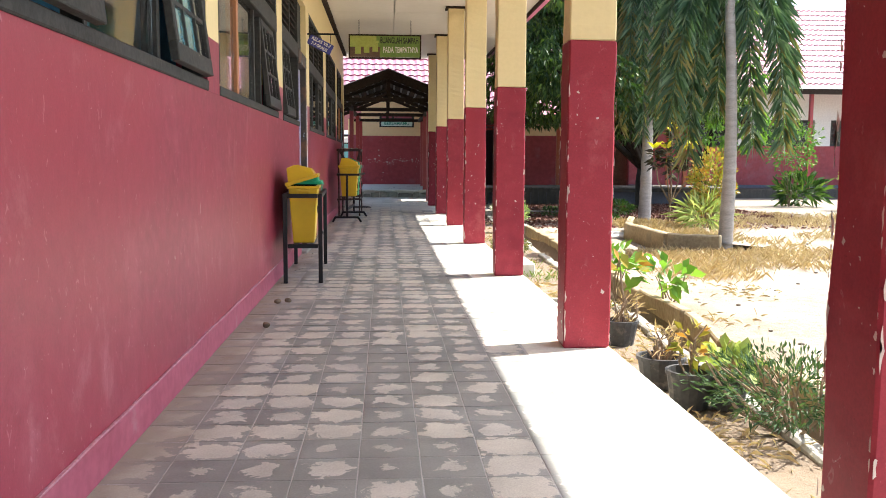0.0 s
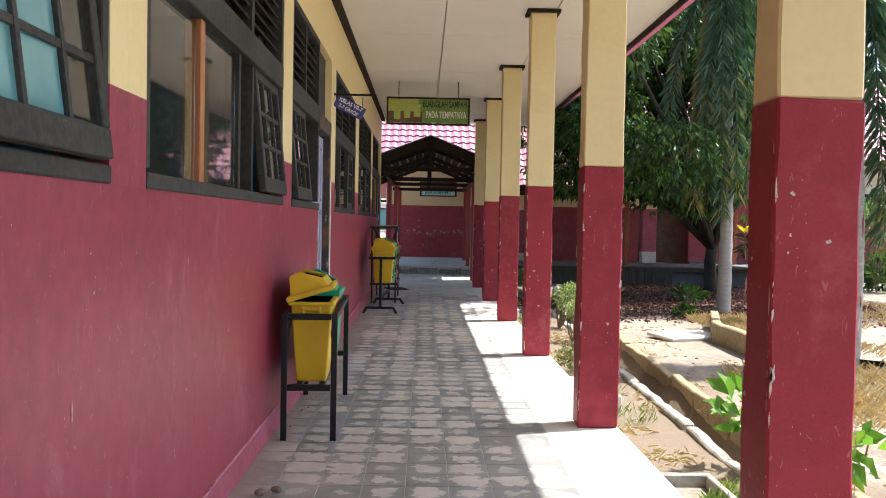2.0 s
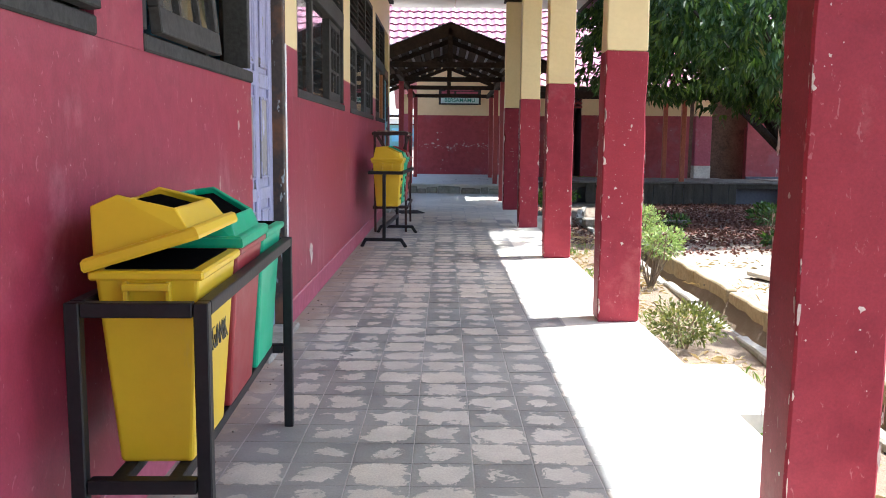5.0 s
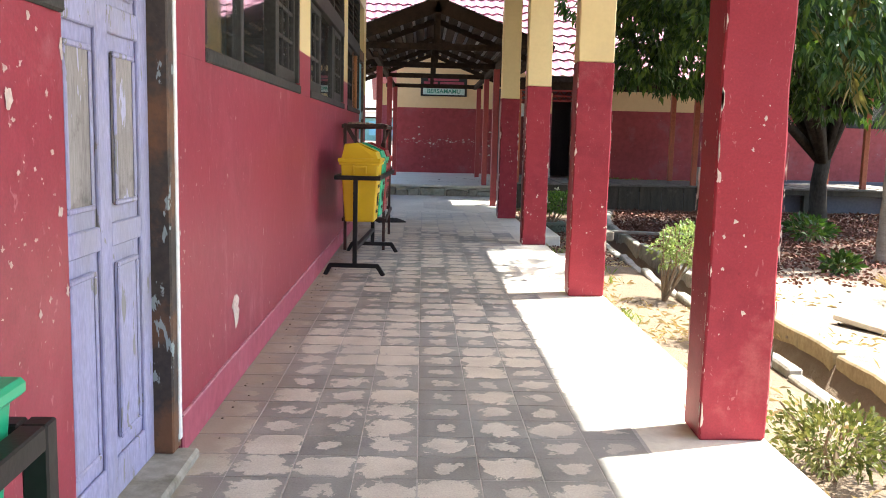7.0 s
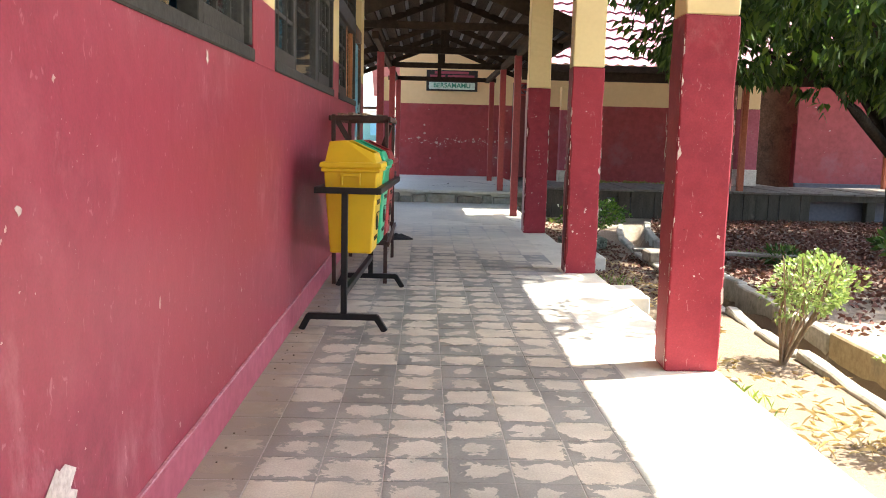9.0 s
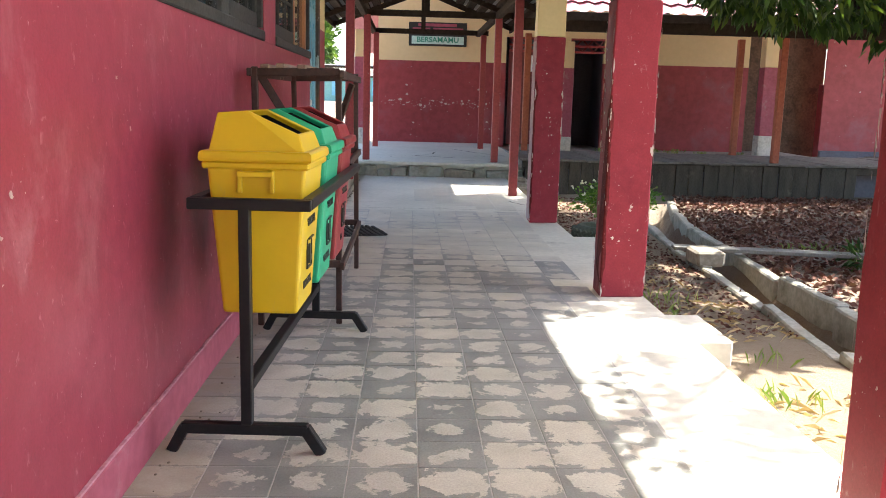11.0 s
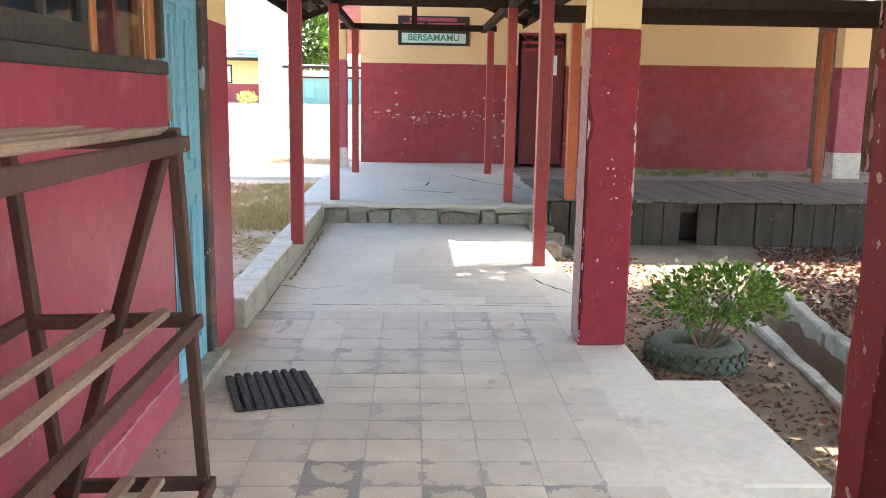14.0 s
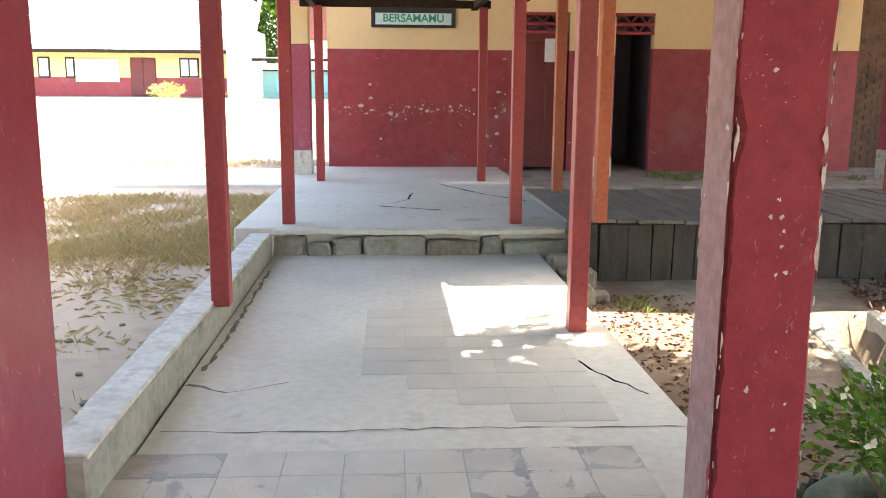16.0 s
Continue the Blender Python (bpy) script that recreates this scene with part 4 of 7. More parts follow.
for px, yy, z0 in ((0.10, 22.95, 0.15), (2.06, 22.95, -0.02), (0.17, 25.52, UP), (2.08, 25.52, UP), (0.17, 28.95, UP), (2.15, 28.95, UP)):
    bm = cube(px - 0.05, px + 0.05, yy - 0.05, yy + 0.05, z0, 2.29, 0.005)
    solid("porch_post", bm, "post_red", "slim red-painted timber porch post", "post", "porch posts", "structure")

# ---- far building with its raised walk ----
FY = 30.95
far = tagged(part("wall_north", cube(0.13, 2.80, FY, FY + 0.15, -0.3, 1.88), "far_red"), "red lower wall with flaking white patches", "wall", kind="structure")
part("upper_wall", cube(0.13, 2.80, FY, FY + 0.15, 1.88, 3.3), "far_yellow", far, "cream upper wall")
bm = bmesh.new()
vv = [bm.verts.new(c) for c in ((0.13, FY, 3.3), (2.8, FY, 3.3), (1.5, FY, 4.2))]
bm.faces.new(vv)
bmesh.ops.solidify(bm, geom=bm.faces[:], thickness=-0.1)
part("gable", bm, "far_yellow", far)
part("side_wall", cube(0.13, 0.28, FY + 0.15, 36.0, -0.3, 1.88), "far_red", far)
part("side_wall_top", cube(0.13, 0.28, FY + 0.15, 36.0, 1.88, 3.3), "far_yellow", far)
part("wall_section", cube(3.62, 4.15, FY, FY + 0.15, -0.3, 1.88), "far_red", far)
part("wall_section", cube(4.86, 7.95, FY, FY + 0.15, -0.3, 1.92), "far_red", far)
part("wall_section_top", cube(4.86, 7.95, FY, FY + 0.15, 1.92, 3.3), "far_yellow", far)
part("lintel", cube(2.80, 4.86, FY + 0.01, FY + 0.14, 2.42, 3.3), "far_yellow", far)
part("wall_section_top", cube(3.62, 4.15, FY, FY + 0.15, 1.88, 2.42), "far_yellow", far)
# room walls coloured dark so that the doorways look unlit inside
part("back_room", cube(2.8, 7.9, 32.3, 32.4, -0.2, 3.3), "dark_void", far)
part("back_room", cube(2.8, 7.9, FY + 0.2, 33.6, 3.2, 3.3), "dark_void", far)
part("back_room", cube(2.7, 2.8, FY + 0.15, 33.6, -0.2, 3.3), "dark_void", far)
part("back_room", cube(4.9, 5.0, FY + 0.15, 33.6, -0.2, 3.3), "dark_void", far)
tagged(part("far_floor", cube(2.6, 9.0, 27.3, 33.5, -0.35, 0.14, 0.01), "old_concrete"), "mossy concrete ground before the far rooms", "floor", kind="structure")



def crack(parent, pts, z, w=0.006, material="hole"):
    """A thin jagged line of dirt in a joint or crack."""
    rr = random.Random(len(pts) + int(pts[0][0] * 100))
    bm = bmesh.new()
    fine = []
    for a, b in zip(pts, pts[1:]):
        n = max(2, int(math.dist(a, b) / 0.06))
        fine += [(a[0] + (b[0] - a[0]) * i / n + rr.uniform(-0.012, 0.012), a[1] + (b[1] - a[1]) * i / n + rr.uniform(-0.012, 0.012)) for i in range(n)]
    fine.append(pts[-1])
    prev = None
    for (x, y) in fine:
        d = w * rr.uniform(0.4, 1.5)
        cur = (bm.verts.new((x - d, y - d, z)), bm.verts.new((x + d, y + d, z)))
        if prev:
            bm.faces.new((prev[0], prev[1], cur[1], cur[0]))
        prev = cur
    bmesh.ops.recalc_face_normals(bm, faces=bm.faces[:])
    return part("crack", bm, material, parent, "dark crack")


rnd = random.Random(23)
bm = bmesh.new()
for k in range(150):
    x, z = rnd.uniform(0.2, 2.75), rnd.gauss(1.02, 0.05)
    if k % 4 == 0:
        x, z = rnd.choice((0.9, 2.1, 2.5, 2.6)) + rnd.gauss(0, 0.1), rnd.uniform(0.3, 1.5)
    r = 0.006 + 0.03 * rnd.random() ** 4
    bm.faces.new([bm.verts.new((x + 1.3 * r * rnd.uniform(0.3, 1.3) * math.cos(a), FY - 0.002, z + r * rnd.uniform(0.3, 1.3) * math.sin(a))) for a in [j * math.tau / 9 for j in range(9)]])
tagged(part("paint_chips", bm, "chip", far, "flaked plaster flecks in a band"), kind="stuff")
crack(slab, [(0.12, 21.56), (0.6, 21.53), (1.3, 21.55), (2.2, 21.52)], -0.008, 0.006, "rubble")
crack(slab, [(0.10, 22.1), (0.3, 22.0), (0.55, 22.12)], -0.009, 0.008, "rubble")
crack(slab, [(1.88, 22.6), (2.0, 22.2), (2.16, 21.9)], -0.009, 0.005)
crack(slab, [(0.12, 24.6), (0.14, 23.4), (0.13, 22.3)], -0.009, 0.010, "rubble")
crack(up, [(0.3, 26.0), (0.9, 26.6), (1.5, 26.3), (2.3, 26.9)], UP + 0.003, 0.010)
crack(up, [(0.9, 26.6), (1.2, 27.1), (1.25, 27.6)], UP + 0.003, 0.010)
crack(up, [(1.6, 28.6), (2.0, 27.6), (2.4, 27.0)], UP + 0.003, 0.010)


def chip(parent, y, z, w, h, seed):
    """A flake of bare plaster where paint has come off the wall."""
    rr = random.Random(seed)
    bm = bmesh.new()
    n = 14
    bm.faces.new([bm.verts.new((0.0025, y + w * rr.uniform(0.4, 1.2) * math.cos(k * math.tau / n), z + h * rr.uniform(0.4, 1.2) * math.sin(k * math.tau / n))) for k in range(n)])
    return part("paint_chip", bm, "chip", parent, "pale bare plaster")


for k, q in enumerate(((12.21, 0.34, 0.085, 0.080), (10.33, 0.95, 0.018, 0.016), (10.30, 1.09, 0.012, 0.008), (10.115, 1.16, 0.010, 0.006), (10.13, 1.05, 0.008, 0.008), (10.20, 0.90, 0.010, 0.005), (10.21, 0.73, 0.010, 0.012), (10.28, 1.22, 0.008, 0.012), (10.36, 0.76, 0.010, 0.018), (10.365, 1.33, 0.010, 0.03), (11.30, 0.92, 0.010, 0.03), (11.31, 0.6, 0.008, 0.02), (13.47, 1.36, 0.016, 0.032), (12.9, 0.62, 0.012, 0.02), (12.0, 0.30, 0.010, 0.02), (9.75, 0.95, 0.012, 0.035), (10.1, 1.2, 0.02, 0.03), (5.2, 0.8, 0.006, 0.03), (6.3, 1.15, 0.006, 0.02))):
    chip(wall, *q, 100 + k)
# ---- ground ----
def drain_x(y):
    """Middle of the drain, which runs a little aslant along the corridor."""
    return 3.02 + 0.027 * (y - 5) + 0.25 * max(0, (y - 19.5) / 3) ** 2


def ground_h(x, y):
    h = -0.13 if x < 0.1 else -0.20
    if x > 2.3:
        h += 0.025 * noise.noise(Vector((x * 0.7, y * 0.7, 0))) + 0.008 * noise.noise(Vector((x * 4, y * 4, 3)))
        d = abs(x - drain_x(y))
        if d < 0.16 and y < 24:
            h -= 0.22 * (1 - (d / 0.16) ** 4)
    elif x < -0.2:
        h += 0.03 * noise.noise(Vector((x * 0.5, y * 0.5, 0)))
        h += 0.0235 * max(0.0, y - 33)
    return h


xs = sorted(set([-400, -150, -70, -40, -30, -24, -18] + list(np.arange(-14, -0.6, 0.6).round(3)) + [-0.4, -0.2, 0.1, 1.2, 2.2] + list(np.arange(2.3, 4.6, 0.08).round(3)) + list(np.arange(4.7, 12, 0.35).round(3)) + [13, 15, 18, 22, 30, 45, 80, 150, 400]))
ys = sorted(set([-400, -120, -50, -20, -10] + list(np.arange(-6, 34, 0.25).round(3)) + list(np.arange(34, 70, 3.0).round(3)) + [75, 90, 130, 200, 500]))
bm = bmesh.new()
gv = [[bm.verts.new((x, y, ground_h(x, y))) for y in ys] for x in xs]
for a, b in zip(gv, gv[1:]):
    for k in range(len(ys) - 1):
        bm.faces.new((a[k], b[k], b[k + 1], a[k + 1]))
tagged(part("ground", bm, "ground", None, "", True), "pale dry sandy ground with dirt and debris", "ground", kind="structure")

# ---- far rooms: doors, grille, wing roof, raised walk ----
d = thing("far_door", (3.2, FY, 0.2), "closed maroon double panelled door with a paper notice", "door", kind="structure")
leaf = part("door_leaf", cube(2.86, 3.60, FY + 0.02, FY + 0.07, 0.2, 2.12, 0.004), "maroon", d)
for i in range(2):
    for j in range(3):
        part("panel", cube(2.92 + 0.36 * i, 3.18 + 0.36 * i, FY + 0.008, FY + 0.025, 0.30 + 0.60 * j, 0.80 + 0.60 * j, 0.01), "maroon", leaf)
part("notice", cube(3.26, 3.47, FY - 0.004, FY + 0.004, 1.72, 2.05), "paper", d, "white paper notice")
grille = thing("door_grille", (3.9, FY, 2.1), "red timber lattice above the far doors", "grille", kind="structure")
for x0, x1 in ((2.86, 3.58), (4.15, 4.86)):
    for z in (2.14, 2.26, 2.40):
        part("rail", cube(x0, x1, FY - 0.01, FY + 0.03, z - 0.02, z + 0.02), "post_red", grille)
    for k in range(3):
        a = x0 + (x1 - x0) * k / 3
        b = x0 + (x1 - x0) * (k + 1) / 3
        part("lattice_bar", bar(bmesh.new(), (a, FY + 0.01, 2.15), (b, FY + 0.01, 2.40), 0.02, 0.03, 0), "maroon", grille)
        part("lattice_bar", bar(bmesh.new(), (a, FY + 0.012, 2.40), (b, FY + 0.012, 2.15), 0.02, 0.03, 0), "maroon", grille)
vp = thing("veranda_pillar", (-0.15, 29.9, 0.2), "pale pink veranda pillar with a stained foot", "pillar", "veranda pillars", "structure")
part("shaft", cube(-0.28, -0.02, 29.8, 30.06, 0.2, 1.88, 0.01), "plinth", vp)
part("upper_shaft", cube(-0.277, -0.023, 29.803, 30.057, 1.88, 2.4, 0.01), "far_yellow", vp, "cream upper shaft")
part("foot", rough_up(cube(-0.284, -0.016, 29.796, 30.064, 0.19, 0.52, 0.01), 0.006, 9), "whitewash", vp, "flaking grey-white foot")
vq = copy_thing(vp, pose(3.95, 30.2, 0.1))
vw = thing("veranda_pillar", (7.95, 29.7, 0.14), "broad pale pink veranda pillar with a grey stained foot", "pillar", "veranda pillars", "structure")
part("shaft", cube(7.73, 8.17, 29.58, 29.84, 0.14, 1.88, 0.012), "plinth", vw)
part("upper_shaft", cube(7.733, 8.167, 29.583, 29.837, 1.88, 2.6, 0.012), "far_yellow", vw, "cream upper shaft")
part("foot", cube(7.72, 8.18, 29.57, 29.85, 0.13, 0.55, 0.012), "whitewash", vw, "grey whitewashed foot")


def ribbed_roof(name, x0, x1, y0, z0, y1, z1, material, parent, course=0.36, wave=0.21):
    """Pressed metal tile sheet: stepped courses up the slope, waves along it."""
    bm = bmesh.new()
    n = max(2, int(math.hypot(y1 - y0, z1 - z0) / course))
    m = int((x1 - x0) / wave * 4)
    prev = None
    for i in range(n):
        rows = []
        for f, lift in ((max(0.0, i / n - 0.010), 0.040), ((i + 1) / n - 0.002, 0.0)):
            row = []
            for k in range(m + 1):
                x = x0 + (x1 - x0) * k / m
                row.append(bm.verts.new((x, y0 + (y1 - y0) * f, z0 + (z1 - z0) * f + lift + 0.016 * math.sin(x * math.tau / wave))))
            rows.append(row)
        seq = ([prev] if prev else []) + rows
        for a, b in zip(seq, seq[1:]):
            for k in range(m):
                bm.faces.new((a[k], a[k + 1], b[k + 1], b[k]))
        prev = rows[1]
    return part(name, bm, material, parent)


wing = thing("wing_roof", (5, 27, 2.2), "pink metal tile roof of the far wing on dark beams", "roof", kind="structure")
ribbed_roof("roof_sheet", 2.72, 11.2, 24.45, 2.28, 29.6, 5.3, "roof_pink", wing)
ribbed_roof("roof_sheet", -0.7, 2.72, 25.9, 3.13, 29.6, 5.3, "roof_pink", wing)
bm = bmesh.new()
vv = [bm.verts.new(c) for c in ((-0.7, 29.6, 5.3), (11.2, 29.6, 5.3), (11.2, 35, 2.2), (-0.7, 35, 2.2))]
bm.faces.new(vv)
part("back_slope", bm, "roof_pink", wing)
part("eave_beam", cube(2.30, 11.2, 24.52, 24.60, 2.06, 2.22, 0.006), "dark_wood", wing)
part("fascia", cube(2.72, 11.2, 24.43, 24.46, 2.20, 2.31, 0.004), "dark_wood", wing)
part("purlin", cube(2.5, 11.2, 26.9, 26.98, 2.30, 2.44, 0.006), "dark_wood", wing)
for k in range(12):
    xx = 2.9 + 0.7 * k
    part("rafter", bar(bmesh.new(), (xx, 24.5, 2.22), (xx, 29.4, 5.08), 0.05, 0.08), "dark_wood", wing)
for px, py in ((2.66, 24.92), (2.72, 27.0), (6.2, 25.2), (6.25, 27.0), (9.6, 25.2), (9.7, 27.0)):
    bm = cube(px - 0.05, px + 0.05, py - 0.05, py + 0.05, 0.30, 2.2, 0.006)
    solid("wing_post", bm, "post_orange", "slim orange-red timber post on the boardwalk", "post", "boardwalk posts", "structure")

deck = thing("boardwalk", (5.6, 26, -0.2), "raised grey plank walk with a dark vertical plank skirt", "boardwalk", kind="structure")
rnd = random.Random(5)
x = 2.42
while x < 10.6:
    wd = rnd.uniform(0.16, 0.22)
    z = 0.30 + rnd.uniform(-0.006, 0.006)
    part("deck_plank", cube(x, x + wd - 0.012, 25.0 + rnd.uniform(-0.03, 0.03), 27.2, z - 0.03, z, 0.004), "grey_wood", deck)
    x += wd
x = 2.50
while x < 7.3:
    wd = rnd.uniform(0.15, 0.24)
    lean = rnd.uniform(-0.025, 0.025)
    if not 3.72 < x < 3.92:
        bm = cube(-wd / 2 + 0.004, wd / 2 - 0.004, 25.02, 25.045, 0.0, 0.47, 0.004)
        bm.transform(Matrix.Translation((x + wd / 2, rnd.uniform(-0.012, 0.012), -0.21)) @ pose(0, 0, 0, 0, math.degrees(lean)))
        part("skirt_plank", bm, "skirt_wood", deck)
    x += wd
for xx in (2.6, 4.6, 6.6, 8.4, 10.2):
    part("pile", cube(xx, xx + 0.16, 25.1, 25.26, -0.3, 0.26, 0.01), "skirt_wood", deck)
part("bearer", cube(2.45, 10.6, 25.06, 25.14, 0.16, 0.265, 0.004), "skirt_wood", deck)
# dark sheet that stands for the shade under the deck
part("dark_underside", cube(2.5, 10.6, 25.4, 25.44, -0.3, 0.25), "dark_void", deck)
for x0, y0, w, d, top in ((2.27, 24.15, 0.20, 0.30, -0.05), (2.30, 24.46, 0.24, 0.26, 0.0), (2.26, 24.72, 0.22, 0.24, 0.05), (2.31, 24.94, 0.20, 0.22, 0.02), (2.47, 24.3, 0.14, 0.2, -0.12)):
    bm = cube(x0, x0 + w, y0, y0 + d, -0.3, top, 0.03)
    bmesh.ops.subdivide_edges(bm, edges=bm.edges[:], cuts=3)
    solid("broken_stone", rough_up(bm, 0.03, 6), "rubble", "broken earth-stained stone beside the walkway", "stone", "stones beside the walkway")

# ---- block on the far side of the yard ----
blk = thing("yard_block", (16, 31, 0), "classroom block with red wall, white band and pink tile roof", "building", kind="structure")
part("wall", cube(9.62, 26.0, 31.0, 31.2, 0.0, 1.62), "far_red", blk)
part("wall_section", cube(9.62, 12.0, 30.955, 30.995, 0.0, 3.5), "far_red", blk)
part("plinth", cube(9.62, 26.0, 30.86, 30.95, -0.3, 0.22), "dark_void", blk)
bm = cube(10.4, 26.0, 31.0, 31.2, 2.55, 3.5)
for k in range(1, 7):
    box(bm, 8.0 + 2.8 * k, 8.6 + 2.8 * k, 31.0, 31.2, 1.62, 2.55)
part("upper_wall", bm, "white", blk, "white upper band")
for k in range(1, 6):
    wn2 = part("window", cube(8.6 + 2.8 * k, 10.8 + 2.8 * k, 31.1, 31.12, 1.62, 2.55), "frame", blk)
    for j in range(4):
        part("pane", cube(8.68 + 2.8 * k + 0.53 * j, 9.12 + 2.8 * k + 0.53 * j, 31.085, 31.095, 1.72, 2.46), "glass", wn2)
    part("post", cube(9.7 + 2.8 * k, 9.82 + 2.8 * k, 29.2, 29.32, -0.25, 3.4, 0.01), "post_red", blk)
part("veranda", cube(10.6, 26.0, 29.1, 30.9, -0.3, 0.12, 0.01), "skirt_wood", blk)
ribbed_roof("roof_sheet", 8.9, 26.4, 28.8, 3.45, 33.5, 7.0, "roof_pink", blk)
part("eave_board", cube(8.9, 26.4, 28.85, 28.9, 3.3, 3.48), "dark_wood", blk)
bw = tagged(part("brick_wall", cube(7.95, 9.9, 31.6, 31.8, -0.3, 3.4), "brick"), "dark weathered brick wall beyond the rooms", "wall", kind="structure")
rb = random.Random(8)
for r in range(24):
    for c in range(12):
        x0 = 7.95 + 0.215 * c + (0.1 if r % 2 else 0)
        if x0 + 0.2 < 9.7:
            part("brick", cube(x0, x0 + 0.2, 31.59 - rb.uniform(0, 0.008), 31.6, 0.02 + 0.08 * r, 0.085 + 0.08 * r), "brick", bw)

# ---- yard on the other side: green-roofed block and teal hut ----
GZ = 0.85
gb = thing("green_roofed_block", (-16, 73, GZ), "long yellow and red block with a pale green metal roof", "building", kind="structure")
part("wall", cube(-34, -8.4, 72, 72.2, GZ - 0.6, 1.90), "far_red", gb)
part("upper_wall", cube(-34, -8.4, 72, 72.2, 1.90, 3.52), "yellow", gb, "yellow upper wall")
ribbed_roof("roof_sheet", -35, -8.1, 70.6, 3.42, 77, 7.6, "roof_green", gb, 0.45, 0.9)
part("eave_board", cube(-35, -8.1, 70.6, 70.66, 3.30, 3.50), "dark_wood", gb)
for x0, x1, z0 in ((-19.9, -19.2, 1.85), (-18.3, -17.75, 1.85), (-11.6, -10.45, 1.92), (-25.0, -23.4, 1.85)):
    w2 = part("window", cube(x0, x1, 71.94, 72.0, z0, 3.08, 0.01), "frame", gb)
    n = 2 if x1 - x0 > 1 else 1
    for k in range(n):
        a = x0 + 0.09 + (x1 - x0 - 0.09) / n * k
        part("pane", cube(a, a + (x1 - x0 - 0.09) / n - 0.09, 71.92, 71.935, z0 + 0.1, 2.98), "paper", w2, "pale curtained pane")
part("board", cube(-17.72, -15.15, 71.9, 71.95, 1.62, 2.99, 0.01), "white", gb, "large white notice board")
dd = part("door", cube(-14.5, -13.0, 71.93, 71.99, GZ - 0.05, 3.08, 0.01), "maroon", gb, "brown double door")
for k in range(2):
    part("leaf", cube(-14.42 + 0.73 * k, -13.75 + 0.73 * k, 71.90, 71.93, GZ, 3.0, 0.01), "maroon", dd)
wb = thing("white_building", (-7.8, 72, GZ), "sunlit white gable building beside the field", "building", kind="structure")
part("wall", cube(-8.35, -6.75, 69.5, 74, 0.2, 4.6), "white", wb)
ribbed_roof("roof_sheet", -8.6, -6.5, 69.0, 4.5, 72, 6.8, "white", wb, 0.5, 0.9)
th = thing("teal_hut", (-4.6, 70, 0.6), "low teal hut with a flat dark-edged roof", "building", kind="structure")
part("wall", cube(-6.4, 1.0, 70, 70.2, 0.2, 2.36), "teal", th)
part("roof", cube(-6.9, 1.6, 69.4, 72, 2.98, 3.08, 0.01), "white", th)
part("roof_edge", cube(-6.9, 1.6, 69.34, 69.4, 2.86, 3.02), "dark_wood", th)
part("beam", cube(-6.75, 1.4, 69.8, 69.9, 2.40, 2.74), "white", th, "white fascia band")
part("lintel", cube(-6.4, 1.0, 69.94, 70.0, 2.30, 2.42), "dark_wood", th)
for k in range(4):
    part("shutter", cube(-5.6 + 1.3 * k, -5.05 + 1.3 * k, 69.95, 70.0, 1.1, 2.1, 0.01), "blue_door", th)
part("post", cube(-6.62, -6.5, 69.8, 69.92, 0.3, 2.5, 0.01), "white", th)
pv = cube(-4.6, -0.27, 31.05, 33.7, -0.3, -0.075, 0.01)
tagged(part("pavement", pv, "concrete"), "pale concrete path crossing the field", "pavement", kind="structure")


# ---- bins ----
def frustum(bm, x0, x1, y0, y1, z0, z1, inset, bevel=0.012):
    vs = bmesh.ops.create_cube(bm, size=1.0)["verts"]
    for v in vs:
        lo = v.co.z < 0
        k = inset if lo else 0.0
        v.co = Vector(((x0 + k if v.co.x < 0 else x1 - k), (y0 + k if v.co.y < 0 else y1 - k), z0 if lo else z1))
    es = list({e for v in vs for e in v.link_edges})
    bmesh.ops.bevel(bm, geom=es, offset=bevel, segments=3, affect="EDGES", profile=0.5)
    return bm


def ring_of(bm, outer, inner):
    """Faces between two loops of vertices."""
    n = len(outer)
    for k in range(n):
        bm.faces.new((outer[k], outer[(k + 1) % n], inner[(k + 1) % n], inner[k]))


